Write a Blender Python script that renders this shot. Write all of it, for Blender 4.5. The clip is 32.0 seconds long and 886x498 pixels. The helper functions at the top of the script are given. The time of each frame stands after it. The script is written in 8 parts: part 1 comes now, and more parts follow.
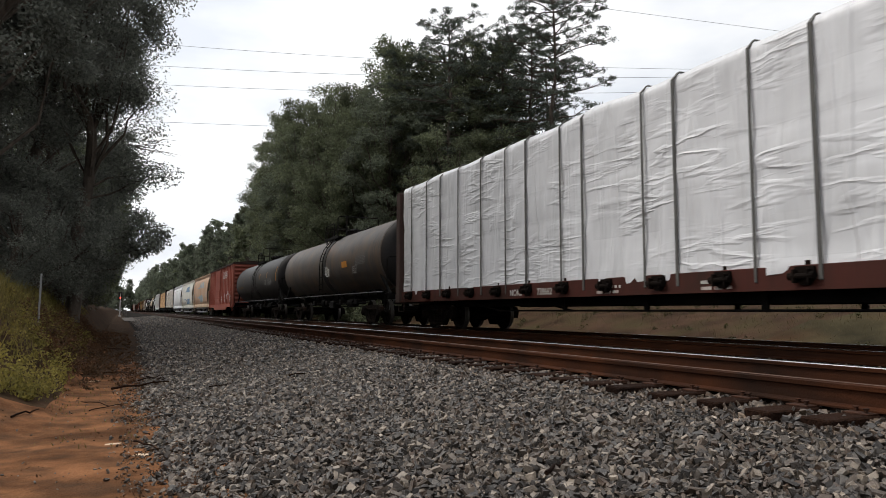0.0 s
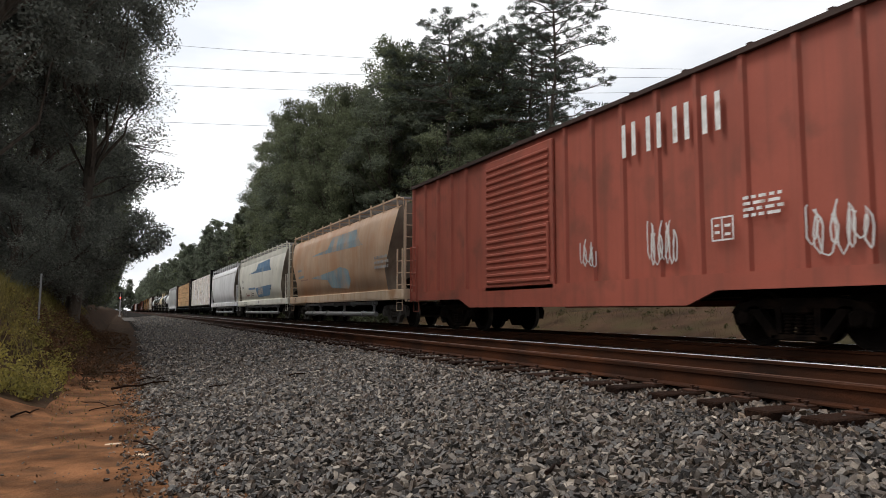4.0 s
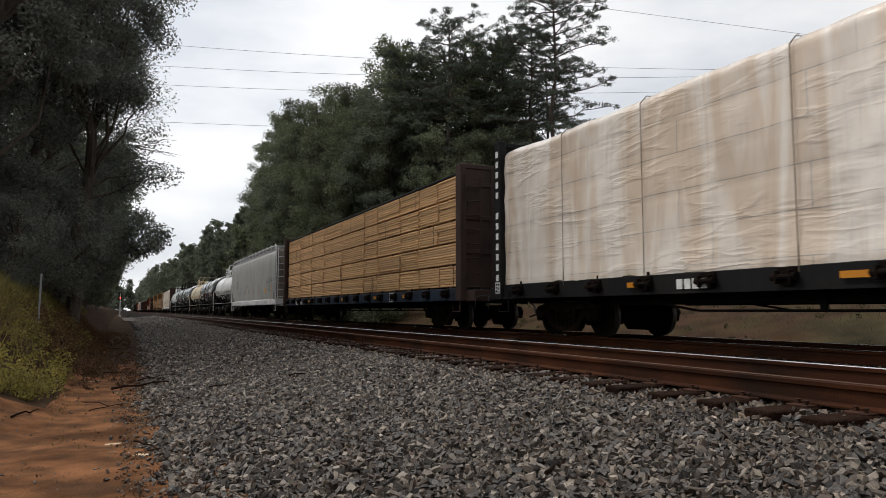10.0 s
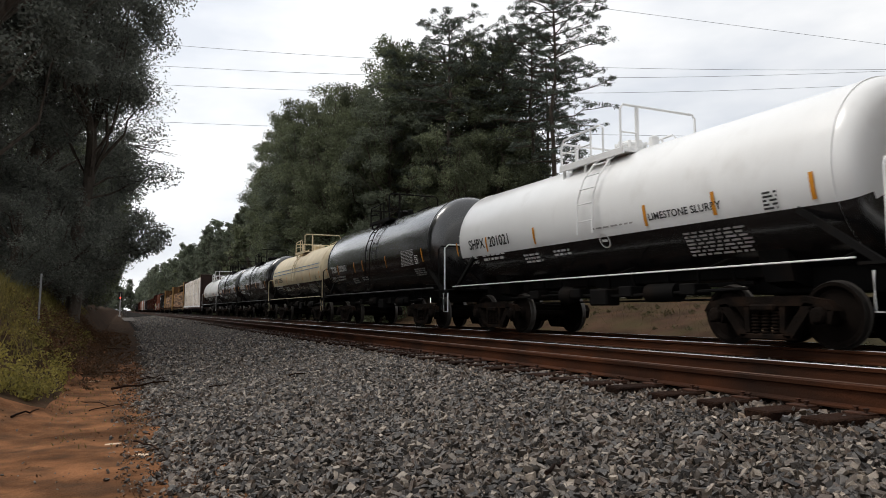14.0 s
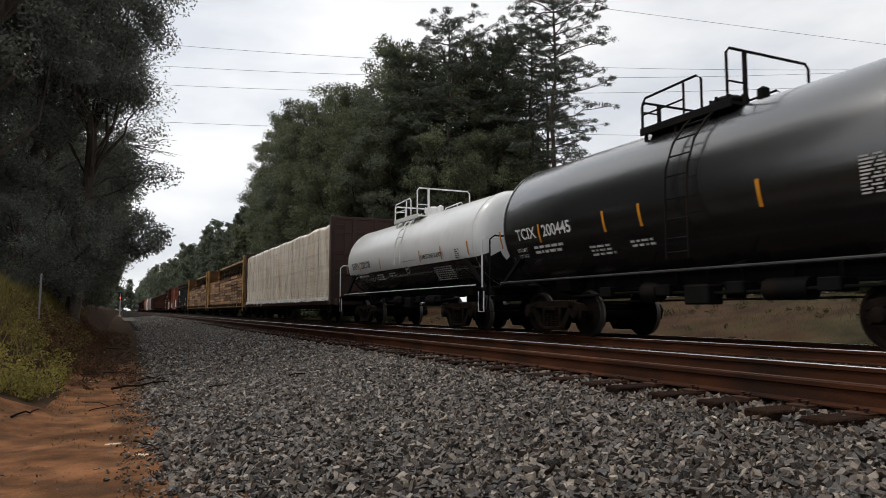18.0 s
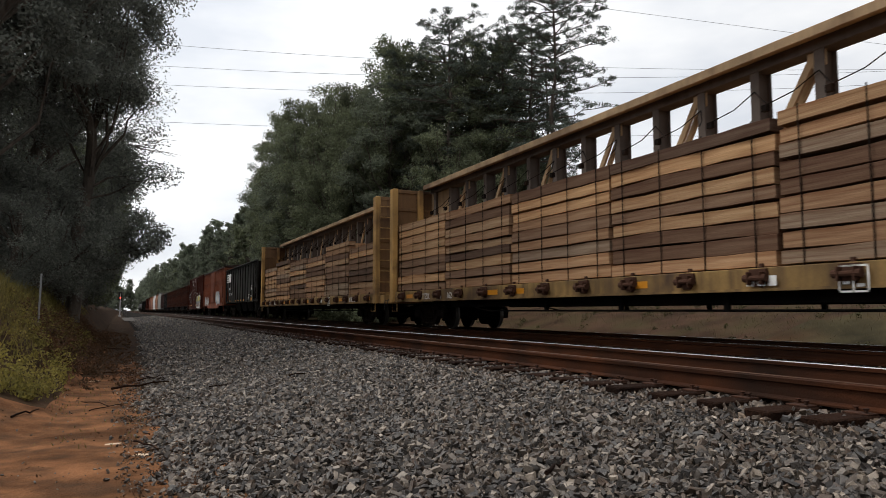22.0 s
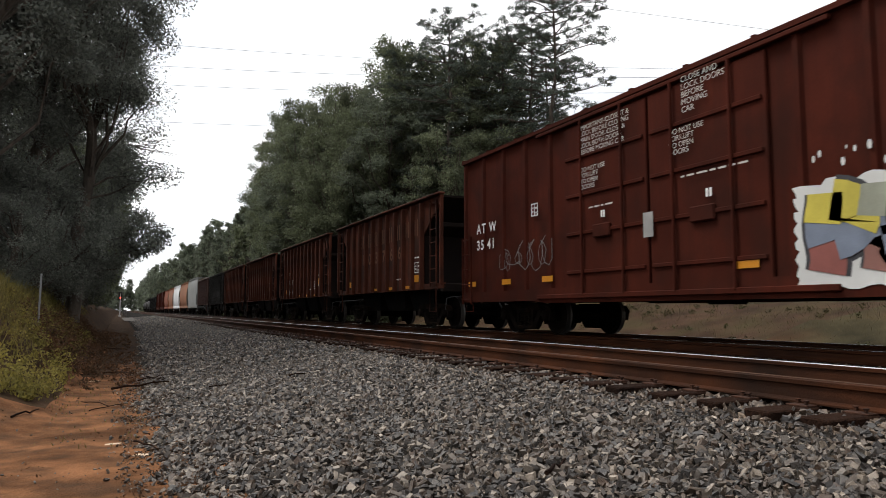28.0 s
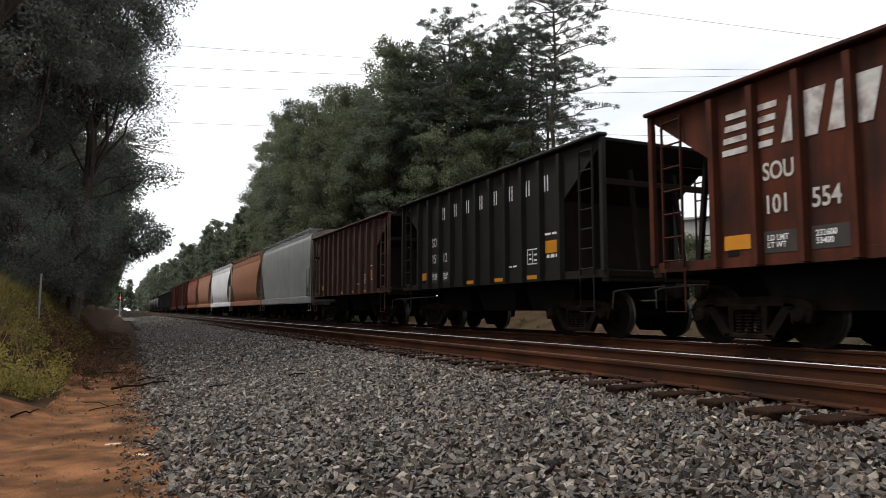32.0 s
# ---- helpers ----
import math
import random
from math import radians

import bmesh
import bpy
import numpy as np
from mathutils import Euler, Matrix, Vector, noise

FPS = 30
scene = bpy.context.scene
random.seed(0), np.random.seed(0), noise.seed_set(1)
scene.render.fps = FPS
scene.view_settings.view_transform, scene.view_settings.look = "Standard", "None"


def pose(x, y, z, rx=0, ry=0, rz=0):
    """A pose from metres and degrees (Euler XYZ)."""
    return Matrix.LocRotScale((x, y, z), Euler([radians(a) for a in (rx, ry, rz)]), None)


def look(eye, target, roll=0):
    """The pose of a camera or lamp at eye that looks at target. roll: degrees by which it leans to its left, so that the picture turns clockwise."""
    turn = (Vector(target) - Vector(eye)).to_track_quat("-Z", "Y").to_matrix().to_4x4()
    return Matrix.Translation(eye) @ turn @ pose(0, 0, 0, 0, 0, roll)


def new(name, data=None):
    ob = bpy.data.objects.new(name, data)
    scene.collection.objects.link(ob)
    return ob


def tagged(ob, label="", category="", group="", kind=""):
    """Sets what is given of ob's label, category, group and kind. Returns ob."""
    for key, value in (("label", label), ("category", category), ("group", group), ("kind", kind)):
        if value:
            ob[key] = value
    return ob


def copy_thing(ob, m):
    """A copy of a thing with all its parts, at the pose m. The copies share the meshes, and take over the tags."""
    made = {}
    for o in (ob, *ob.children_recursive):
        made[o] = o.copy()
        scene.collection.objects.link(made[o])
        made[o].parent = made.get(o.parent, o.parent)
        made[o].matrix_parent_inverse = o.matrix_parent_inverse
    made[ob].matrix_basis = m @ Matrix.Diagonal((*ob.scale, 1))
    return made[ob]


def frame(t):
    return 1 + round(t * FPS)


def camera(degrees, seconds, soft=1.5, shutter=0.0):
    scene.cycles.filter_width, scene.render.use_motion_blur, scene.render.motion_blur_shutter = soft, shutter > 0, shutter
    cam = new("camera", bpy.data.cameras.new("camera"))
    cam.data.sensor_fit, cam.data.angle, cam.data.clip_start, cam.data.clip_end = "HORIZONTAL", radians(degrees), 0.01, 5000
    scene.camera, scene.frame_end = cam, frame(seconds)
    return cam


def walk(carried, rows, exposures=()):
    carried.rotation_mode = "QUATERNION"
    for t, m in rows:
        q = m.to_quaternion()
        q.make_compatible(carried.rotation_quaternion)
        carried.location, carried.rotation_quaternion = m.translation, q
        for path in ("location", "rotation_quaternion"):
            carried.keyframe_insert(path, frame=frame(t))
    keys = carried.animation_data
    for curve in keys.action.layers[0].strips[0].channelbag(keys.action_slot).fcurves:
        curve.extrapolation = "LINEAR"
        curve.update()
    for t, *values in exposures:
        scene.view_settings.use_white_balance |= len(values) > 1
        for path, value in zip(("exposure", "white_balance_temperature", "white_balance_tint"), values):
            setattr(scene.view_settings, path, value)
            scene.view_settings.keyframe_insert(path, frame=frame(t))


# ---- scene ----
# World: x to the right of the line of sight along the rails, y along the track into the distance, z up from the rail tops.
cam = camera(65.0, 32.0, soft=0.7, shutter=0.08)
EYE = (0.0, 0.0, 0.519)
HEADING, PITCH = 24.84, 5.07
cam_pose = pose(EYE[0], EYE[1], EYE[2], 90 + PITCH, 0, -HEADING)
walk(cam, [(0.0, cam_pose), (32.0, cam_pose)], exposures=[(0.0, 0.12), (3.0, 0.15), (6.0, 0.12), (8.0, -0.08), (10.0, -0.08), (12.0, 0.2), (13.0, 0.15), (14.0, 0.05), (17.0, 0.0), (19.0, -0.15), (21.0, -0.08),
     (23.0, 0.18), (25.0, 0.35), (28.0, 0.38), (29.0, 0.5), (30.0, 0.33), (32.0, 0.32)])

SPEED = 13.2            # train, metres a second towards the camera
TRACK_NEAR, TRACK_FAR = 5.55, 9.55   # track centres
R36, R33 = 0.457, 0.42


# ---- light ----
world = bpy.data.worlds.new("overcast_sky")
scene.world = world
world.use_nodes = True
wn, wl = world.node_tree.nodes, world.node_tree.links
wn.clear()
w_out = wn.new("ShaderNodeOutputWorld")
w_bg = wn.new("ShaderNodeBackground")
w_sky = wn.new("ShaderNodeTexSky")
w_sky.sky_type, w_sky.sun_disc = "NISHITA", False
w_sky.sun_elevation, w_sky.sun_rotation = radians(58), radians(300)
w_sky.air_density, w_sky.dust_density = 1.0, 3.0
w_tc = wn.new("ShaderNodeTexCoord")
w_map = wn.new("ShaderNodeMapping")
w_map.inputs["Scale"].default_value = (1.6, 1.6, 4.5)
w_noise = wn.new("ShaderNodeTexNoise")
w_noise.inputs["Scale"].default_value, w_noise.inputs["Detail"].default_value = 1.7, 5.0
w_ramp = wn.new("ShaderNodeValToRGB")
w_ramp.color_ramp.elements[0].position, w_ramp.color_ramp.elements[0].color = 0.36, (0.72, 0.75, 0.80, 1)
w_ramp.color_ramp.elements[1].position, w_ramp.color_ramp.elements[1].color = 0.58, (1.0, 1.0, 1.0, 1)
w_scale = wn.new("ShaderNodeVectorMath")
w_scale.operation = "SCALE"
w_scale.inputs["Scale"].default_value = 0.08
w_mix = wn.new("ShaderNodeMix")
w_mix.data_type = "RGBA"
w_mix.inputs["Factor"].default_value = 0.88
wl.new(w_tc.outputs["Generated"], w_map.inputs["Vector"])
wl.new(w_map.outputs["Vector"], w_noise.inputs["Vector"])
wl.new(w_noise.outputs["Fac"], w_ramp.inputs["Fac"])
wl.new(w_sky.outputs["Color"], w_scale.inputs[0])
wl.new(w_scale.outputs["Vector"], w_mix.inputs["A"])
wl.new(w_ramp.outputs["Color"], w_mix.inputs["B"])
# the cloud is brighter towards the hidden sun and duller away from it
w_dot = wn.new("ShaderNodeVectorMath")
w_dot.operation = "DOT_PRODUCT"
w_dot.inputs[1].default_value = (-0.25, 0.85, 0.45)
w_grad = wn.new("ShaderNodeMapRange")
w_grad.inputs["From Min"].default_value, w_grad.inputs["From Max"].default_value = -1.0, 1.0
w_grad.inputs["To Min"].default_value, w_grad.inputs["To Max"].default_value = 0.54, 1.12
w_bright = wn.new("ShaderNodeVectorMath")
w_bright.operation = "SCALE"
wl.new(w_tc.outputs["Generated"], w_dot.inputs[0])
wl.new(w_dot.outputs["Value"], w_grad.inputs["Value"])
wl.new(w_mix.outputs["Result"], w_bright.inputs[0])
wl.new(w_grad.outputs["Result"], w_bright.inputs["Scale"])
wl.new(w_bright.outputs["Vector"], w_bg.inputs["Color"])
w_bg.inputs["Strength"].default_value = 1.12
wl.new(w_bg.outputs["Background"], w_out.inputs["Surface"])

sun = new("sun", bpy.data.lights.new("sun", "SUN"))
sun.data.energy, sun.data.angle, sun.data.color = 1.7, radians(20), (1.0, 0.955, 0.89)
sun.matrix_world = look((-23, 38, 60), (9, 20, 0))


# ---- materials ----
def mat(name, col, rough=0.75, metal=0.0, var=0.2, scale=1.5, bump=0.15, bscale=60.0, dirt=None, damt=0.5, streak=0.0,
        dscale=1.2, island=0.0, rnd=0.0, spec=0.4, stretch=(1, 1, 1), translucent=0.0, coat=0.0):
    m = bpy.data.materials.new(name)
    m.use_nodes = True
    n, l = m.node_tree.nodes, m.node_tree.links
    b = n["Principled BSDF"]
    b.inputs["Roughness"].default_value, b.inputs["Metallic"].default_value = rough, metal
    b.inputs["Specular IOR Level"].default_value = spec
    b.inputs["Coat Weight"].default_value, b.inputs["Coat Roughness"].default_value = coat, 0.16
    tc = n.new("ShaderNodeTexCoord")

    def noise_at(sc, det, stretched=(1, 1, 1)):
        mp = n.new("ShaderNodeMapping")
        mp.inputs["Scale"].default_value = stretched
        l.new(tc.outputs["Object"], mp.inputs["Vector"])
        t = n.new("ShaderNodeTexNoise")
        t.inputs["Scale"].default_value, t.inputs["Detail"].default_value = sc, det
        l.new(mp.outputs["Vector"], t.inputs["Vector"])
        return t.outputs["Fac"]

    def ramp(fac, a, ca, c, cc):
        r = n.new("ShaderNodeValToRGB")
        r.color_ramp.elements[0].position, r.color_ramp.elements[0].color = a, ca
        r.color_ramp.elements[1].position, r.color_ramp.elements[1].color = c, cc
        l.new(fac, r.inputs["Fac"])
        return r.outputs["Color"]

    def mix(fac, a, c, mode="MIX"):
        x = n.new("ShaderNodeMix")
        x.data_type, x.blend_type = "RGBA", mode
        for sock, v in ((x.inputs["Factor"], fac), (x.inputs["A"], a), (x.inputs["B"], c)):
            if isinstance(v, (float, int, tuple)):
                sock.default_value = v
            else:
                l.new(v, sock)
        return x.outputs["Result"]

    lo = tuple(c * (1 - var) for c in col) + (1,)
    hi = tuple(min(1, c * (1 + var)) for c in col) + (1,)
    colour = ramp(noise_at(scale, 6, stretch), 0.32, lo, 0.68, hi)
    fine = noise_at(bscale, 3)
    colour = mix(0.5 * var, colour, ramp(fine, 0.3, (0.25, 0.25, 0.25, 1), 0.7, (1, 1, 1, 1)), "MULTIPLY")
    if island:
        g = n.new("ShaderNodeNewGeometry")
        colour = mix(1.0, colour, ramp(g.outputs["Random Per Island"], 0.0, (1 - island, 1 - island, 1 - island, 1), 1.0,
                                       (1 + island, 1 + island * 0.94, 1 + island * 0.88, 1)), "MULTIPLY")
    if rnd:
        o = n.new("ShaderNodeObjectInfo")
        colour = mix(1.0, colour, ramp(o.outputs["Random"], 0.0, (1 - rnd, 1 - rnd, 1 - rnd, 1), 1.0,
                                       (1 + rnd, 1 + rnd * 0.92, 1 + rnd * 0.8, 1)), "MULTIPLY")
    if dirt:
        blot = ramp(noise_at(dscale, 8), 0.62 - 0.25 * damt, (0, 0, 0, 1), 0.80 - 0.1 * damt, (1, 1, 1, 1))
        colour = mix(blot, colour, tuple(dirt) + (1,))
    if dirt and streak:
        run = ramp(noise_at(1.0, 5, (5, 5, 0.22)), 0.46, (0, 0, 0, 1), 0.75, (streak, streak, streak, 1))
        colour = mix(run, colour, tuple(dirt) + (1,))
    l.new(colour, b.inputs["Base Color"])
    if bump:
        bp = n.new("ShaderNodeBump")
        bp.inputs["Strength"].default_value, bp.inputs["Distance"].default_value = bump, 0.02
        l.new(fine, bp.inputs["Height"])
        l.new(bp.outputs["Normal"], b.inputs["Normal"])
    if translucent:
        tr = n.new("ShaderNodeBsdfTranslucent")
        l.new(colour, tr.inputs["Color"])
        ms = n.new("ShaderNodeMixShader")
        ms.inputs["Fac"].default_value = translucent
        l.new(b.outputs["BSDF"], ms.inputs[1])
        l.new(tr.outputs["BSDF"], ms.inputs[2])
        l.new(ms.outputs["Shader"], n["Material Output"].inputs["Surface"])
    return m


RUST = (0.10, 0.045, 0.025)
def stone_mat(name="ballast_stone", tone=(0.52, 0.448, 0.378)):
    m = mat(name, tone, 0.42, var=0.3, scale=16, bump=0.3, bscale=150, spec=0.6)
    n, l = m.node_tree.nodes, m.node_tree.links
    b = n["Principled BSDF"]
    old = b.inputs["Base Color"].links[0].from_socket
    g = n.new("ShaderNodeNewGeometry")
    r = n.new("ShaderNodeValToRGB")
    e = r.color_ramp.elements
    e[0].position, e[0].color = 0.0, (0.026, 0.023, 0.022, 1)
    e[1].position, e[1].color = 1.0, (0.62, 0.59, 0.55, 1)
    for p, c in ((0.20, (0.060, 0.055, 0.053)), (0.44, (0.118, 0.112, 0.108)), (0.60, (0.175, 0.150, 0.128)), (0.70, (0.125, 0.086, 0.062)), (0.80, (0.27, 0.255, 0.24)), (0.92, (0.40, 0.38, 0.35))):
        q = e.new(p)
        q.color = (*c, 1)
    l.new(g.outputs["Random Per Island"], r.inputs["Fac"])
    x = n.new("ShaderNodeMix")
    x.data_type, x.blend_type = "RGBA", "MULTIPLY"
    x.inputs["Factor"].default_value = 1.0
    l.new(r.outputs["Color"], x.inputs["A"])
    l.new(old, x.inputs["B"])
    l.new(x.outputs["Result"], b.inputs["Base Color"])
    return m


# near-black bed: shade in the gaps between stones is put into its colour
M_BED = mat("gap_shade_bed", (0.013, 0.011, 0.009), 0.95, var=0.6, scale=14, bump=1.0, bscale=26, dirt=(0.04, 0.028, 0.02), damt=0.3, dscale=0.6, spec=0.06)
M_BALLAST = stone_mat()
M_BALLASTRUST = stone_mat("rust_stained_ballast", (0.46, 0.36, 0.28))
M_DIRT = mat("red_dirt", (0.185, 0.085, 0.040), 0.95, var=0.55, scale=2.2, bump=1.0, bscale=38, dirt=(0.072, 0.040, 0.023), damt=0.75, dscale=3.4, spec=0.06)
M_SOIL = mat("bank_soil", (0.052, 0.030, 0.018), 0.95, var=0.5, scale=1.4, bump=1.0, bscale=18, dirt=(0.040, 0.026, 0.014), damt=0.7, dscale=1.3, spec=0.06)
M_FIELD = mat("dry_grass_ground", (0.045, 0.037, 0.019), 0.95, var=0.5, scale=0.9, bump=0.8, bscale=25, dirt=(0.085, 0.040, 0.020), damt=0.6, dscale=0.25, spec=0.06)
M_REDBANK = mat("red_clay_bank", (0.055, 0.031, 0.019), 0.95, var=0.5, scale=0.9, bump=1.0, bscale=20, dirt=(0.055, 0.042, 0.020), damt=0.8, dscale=0.7, spec=0.06)
M_ROAD = mat("pale_gravel", (0.11, 0.10, 0.09), 0.95, var=0.2, scale=2, bump=0.4)
M_GRASS = mat("grass_blade", (0.200, 0.170, 0.050), 0.8, var=0.4, scale=0.9, bump=0, island=0.45, dirt=(0.10, 0.075, 0.03), damt=0.6, dscale=0.5, translucent=0.4)
M_STRAW = mat("dry_straw", (0.115, 0.088, 0.046), 0.85, var=0.45, scale=0.4, bump=0, island=0.5, dirt=(0.055, 0.050, 0.018), damt=0.7, dscale=0.35, translucent=0.3)
M_RAIL = mat("rusty_rail", (0.054, 0.0165, 0.0050), 0.75, 0.1, var=0.35, scale=3, bump=0.3, dirt=(0.014, 0.006, 0.003), damt=0.6, stretch=(4, 0.5, 4), spec=0.2)
M_RAILTOP = mat("polished_rail_head", (0.55, 0.53, 0.51), 0.25, 1.0, var=0.1, bump=0.02)
M_RAILDULL = mat("dull_rail_head", (0.13, 0.07, 0.045), 0.5, 0.6, var=0.2, bump=0.1)
M_TIE = mat("weathered_tie", (0.017, 0.0080, 0.0048), 0.95, var=0.5, scale=5, bump=0.9, bscale=40, rnd=0.3, stretch=(1, 6, 6), dirt=(0.030, 0.011, 0.005), damt=0.6, spec=0.1)
M_PLATE = mat("rusty_plate", (0.055, 0.020, 0.009), 0.9, 0.1, var=0.4, scale=8, bump=0.5)
# truck, wheel and underframe colours hold grime and the shade under the cars
M_STEEL = mat("grimy_shaded_truck_steel", (0.0085, 0.0058, 0.0044), 0.9, 0.0, var=0.4, scale=4, bump=0.5, bscale=30, dirt=(0.024, 0.0125, 0.007), damt=0.45, dscale=2, spec=0.08)
M_TRUCKGREY = mat("dusty_grey_truck", (0.135, 0.125, 0.115), 0.85, 0.1, var=0.4, scale=4, bump=0.4, bscale=30, dirt=(0.040, 0.026, 0.018), damt=0.65, dscale=2.5)
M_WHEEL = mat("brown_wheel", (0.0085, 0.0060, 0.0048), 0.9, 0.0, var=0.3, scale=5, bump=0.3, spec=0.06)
M_TREAD = mat("worn_tread", (0.085, 0.078, 0.072), 0.5, 0.8, var=0.1, bump=0.05)
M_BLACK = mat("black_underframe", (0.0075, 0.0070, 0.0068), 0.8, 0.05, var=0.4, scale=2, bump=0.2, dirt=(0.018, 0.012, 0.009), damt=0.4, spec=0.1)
# woods' leaf and needle colours are lifted to carry the distance haze
M_LEAF = mat("hazed_leaf", (0.142, 0.164, 0.118), 0.7, var=0.35, scale=0.35, bump=0, island=0.4, translucent=0.48)
M_LEAF2 = mat("light_leaf", (0.142, 0.162, 0.096), 0.7, var=0.35, scale=0.35, bump=0, island=0.4, translucent=0.42)
M_NEEDLE = mat("pine_needles", (0.092, 0.112, 0.088), 0.75, var=0.3, scale=0.5, bump=0, island=0.35, translucent=0.3)
# copy of the leaf for the near trees, its colour lifted to their hazy brightness
M_LEAFNEAR = mat("near_leaf_haze_lifted", (0.170, 0.182, 0.156), 0.7, var=0.35, scale=0.35, bump=0, island=0.4, translucent=0.5)
M_WEED = mat("weed_leaf", (0.250, 0.215, 0.055), 0.8, var=0.45, scale=1.1, bump=0, island=0.4, dirt=(0.10, 0.062, 0.025), damt=0.6, dscale=0.8, translucent=0.45)
M_OLIVE = mat("olive_weed", (0.075, 0.070, 0.030), 0.85, var=0.4, scale=1.0, bump=0, island=0.4, dirt=(0.06, 0.042, 0.022), damt=0.5, dscale=0.8, translucent=0.35)
M_LITTER = mat("leaf_litter", (0.105, 0.050, 0.022), 0.9, var=0.4, scale=2, bump=0, island=0.6, dirt=(0.045, 0.032, 0.016), damt=0.6, dscale=1.5, translucent=0.15)
M_BARK = mat("bark", (0.085, 0.068, 0.054), 0.95, var=0.4, scale=3, bump=1.0, bscale=14, stretch=(3, 3, 0.6))
M_TWIG = mat("dead_twig", (0.20, 0.17, 0.14), 0.9, var=0.3, scale=4, bump=0.4)


# ---- mesh helpers ----
class Shape:
    """Collects faces for one mesh."""

    def __init__(self):
        self.v, self.f, self.m, self.cur = [], [], [], 0

    def add(self, verts, faces):
        o = len(self.v)
        self.v.extend(verts)
        for fc in faces:
            self.f.append([i + o for i in fc])
            self.m.append(self.cur)
        return self

    def box(self, x0, x1, y0, y1, z0, z1, c=0.0):
        if x0 > x1: x0, x1 = x1, x0
        if y0 > y1: y0, y1 = y1, y0
        if z0 > z1: z0, z1 = z1, z0
        c = min(c, 0.45 * min(x1 - x0, y1 - y0, z1 - z0))
        if c <= 0:
            return self.add([(x0, y0, z0), (x1, y0, z0), (x1, y1, z0), (x0, y1, z0), (x0, y0, z1), (x1, y0, z1), (x1, y1, z1), (x0, y1, z1)],
                            [(0, 3, 2, 1), (4, 5, 6, 7), (0, 1, 5, 4), (1, 2, 6, 5), (2, 3, 7, 6), (3, 0, 4, 7)])
        vs, idx = [], {}
        for sx in (0, 1):
            for sy in (0, 1):
                for sz in (0, 1):
                    p = [(x0, x1)[sx], (y0, y1)[sy], (z0, z1)[sz]]
                    ins = [c if s == 0 else -c for s in (sx, sy, sz)]
                    for a in range(3):
                        q = [p[k] if k == a else p[k] + ins[k] for k in range(3)]
                        idx[(sx, sy, sz, a)] = len(vs)
                        vs.append(tuple(q))
        fs = []
        for a in range(3):
            b, d = (a + 1) % 3, (a + 2) % 3
            for s in (0, 1):
                ring = []
                for sb, sd in ((0, 0), (1, 0), (1, 1), (0, 1)):
                    k = [0, 0, 0]
                    k[a], k[b], k[d] = s, sb, sd
                    ring.append(idx[(*k, a)])
                fs.append(ring if s else ring[::-1])
        for a in range(3):
            b, d = (a + 1) % 3, (a + 2) % 3
            for sb in (0, 1):
                for sd in (0, 1):
                    ring = []
                    for sa, ax in ((0, b), (1, b), (1, d), (0, d)):
                        k = [0, 0, 0]
                        k[a], k[b], k[d] = sa, sb, sd
                        ring.append(idx[(*k, ax)])
                    fs.append(ring if sb != sd else ring[::-1])
        for sx in (0, 1):
            for sy in (0, 1):
                for sz in (0, 1):
                    ring = [idx[(sx, sy, sz, a)] for a in range(3)]
                    fs.append(ring if (sx + sy + sz) % 2 else ring[::-1])
        return self.add(vs, fs)

    def beam(self, p, q, w, h, up=(0, 0, 1)):
        """A rectangular bar from p to q: w wide, h high."""
        p, q = Vector(p), Vector(q)
        d = (q - p).normalized()
        u = Vector(up)
        if abs(d.dot(u)) > 0.97:
            u = Vector((0, 1, 0))
        s = d.cross(u).normalized()
        u = s.cross(d)
        vs = []
        for e in (p, q):
            for a, b in ((-1, -1), (1, -1), (1, 1), (-1, 1)):
                vs.append(tuple(e + s * (a * w / 2) + u * (b * h / 2)))
        return self.add(vs, [(0, 1, 2, 3), (7, 6, 5, 4), (0, 4, 5, 1), (1, 5, 6, 2), (2, 6, 7, 3), (3, 7, 4, 0)])

    def tube(self, pts, r, n=8, caps=True, r2=None):
        pts = [Vector(p) for p in pts]
        vs, fs = [], []
        for i, p in enumerate(pts):
            d = (pts[min(i + 1, len(pts) - 1)] - pts[max(i - 1, 0)]).normalized()
            u = Vector((0, 0, 1)) if abs(d.z) < 0.9 else Vector((0, 1, 0))
            s = d.cross(u).normalized()
            u = s.cross(d)
            rr = r if r2 is None else r + (r2 - r) * i / (len(pts) - 1)
            for k in range(n):
                a = 2 * math.pi * k / n
                vs.append(tuple(p + s * (rr * math.cos(a)) + u * (rr * math.sin(a))))
        for i in range(len(pts) - 1):
            for k in range(n):
                a, b = i * n + k, i * n + (k + 1) % n
                fs.append((a, b, b + n, a + n))
        if caps:
            fs.append(tuple(range(n))[::-1])
            fs.append(tuple(range((len(pts) - 1) * n, len(pts) * n)))
        return self.add(vs, fs)

    def lathe(self, profile, axis="y", n=24, at=(0, 0, 0)):
        """Turns (distance along the axis, radius) pairs round an axis through at."""
        vs, fs = [], []
        for a, r in profile:
            for k in range(n):
                t = 2 * math.pi * k / n
                c, s = r * math.cos(t), r * math.sin(t)
                p = {"x": (a, c, s), "y": (c, a, s), "z": (c, s, a)}[axis]
                vs.append(tuple(p[j] + at[j] for j in range(3)))
        for i in range(len(profile) - 1):
            for k in range(n):
                a, b = i * n + k, i * n + (k + 1) % n
                fs.append((a, b, b + n, a + n))
        fs.append(tuple(range(n)))
        fs.append(tuple(range((len(profile) - 1) * n, len(profile) * n))[::-1])
        return self.add(vs, fs)

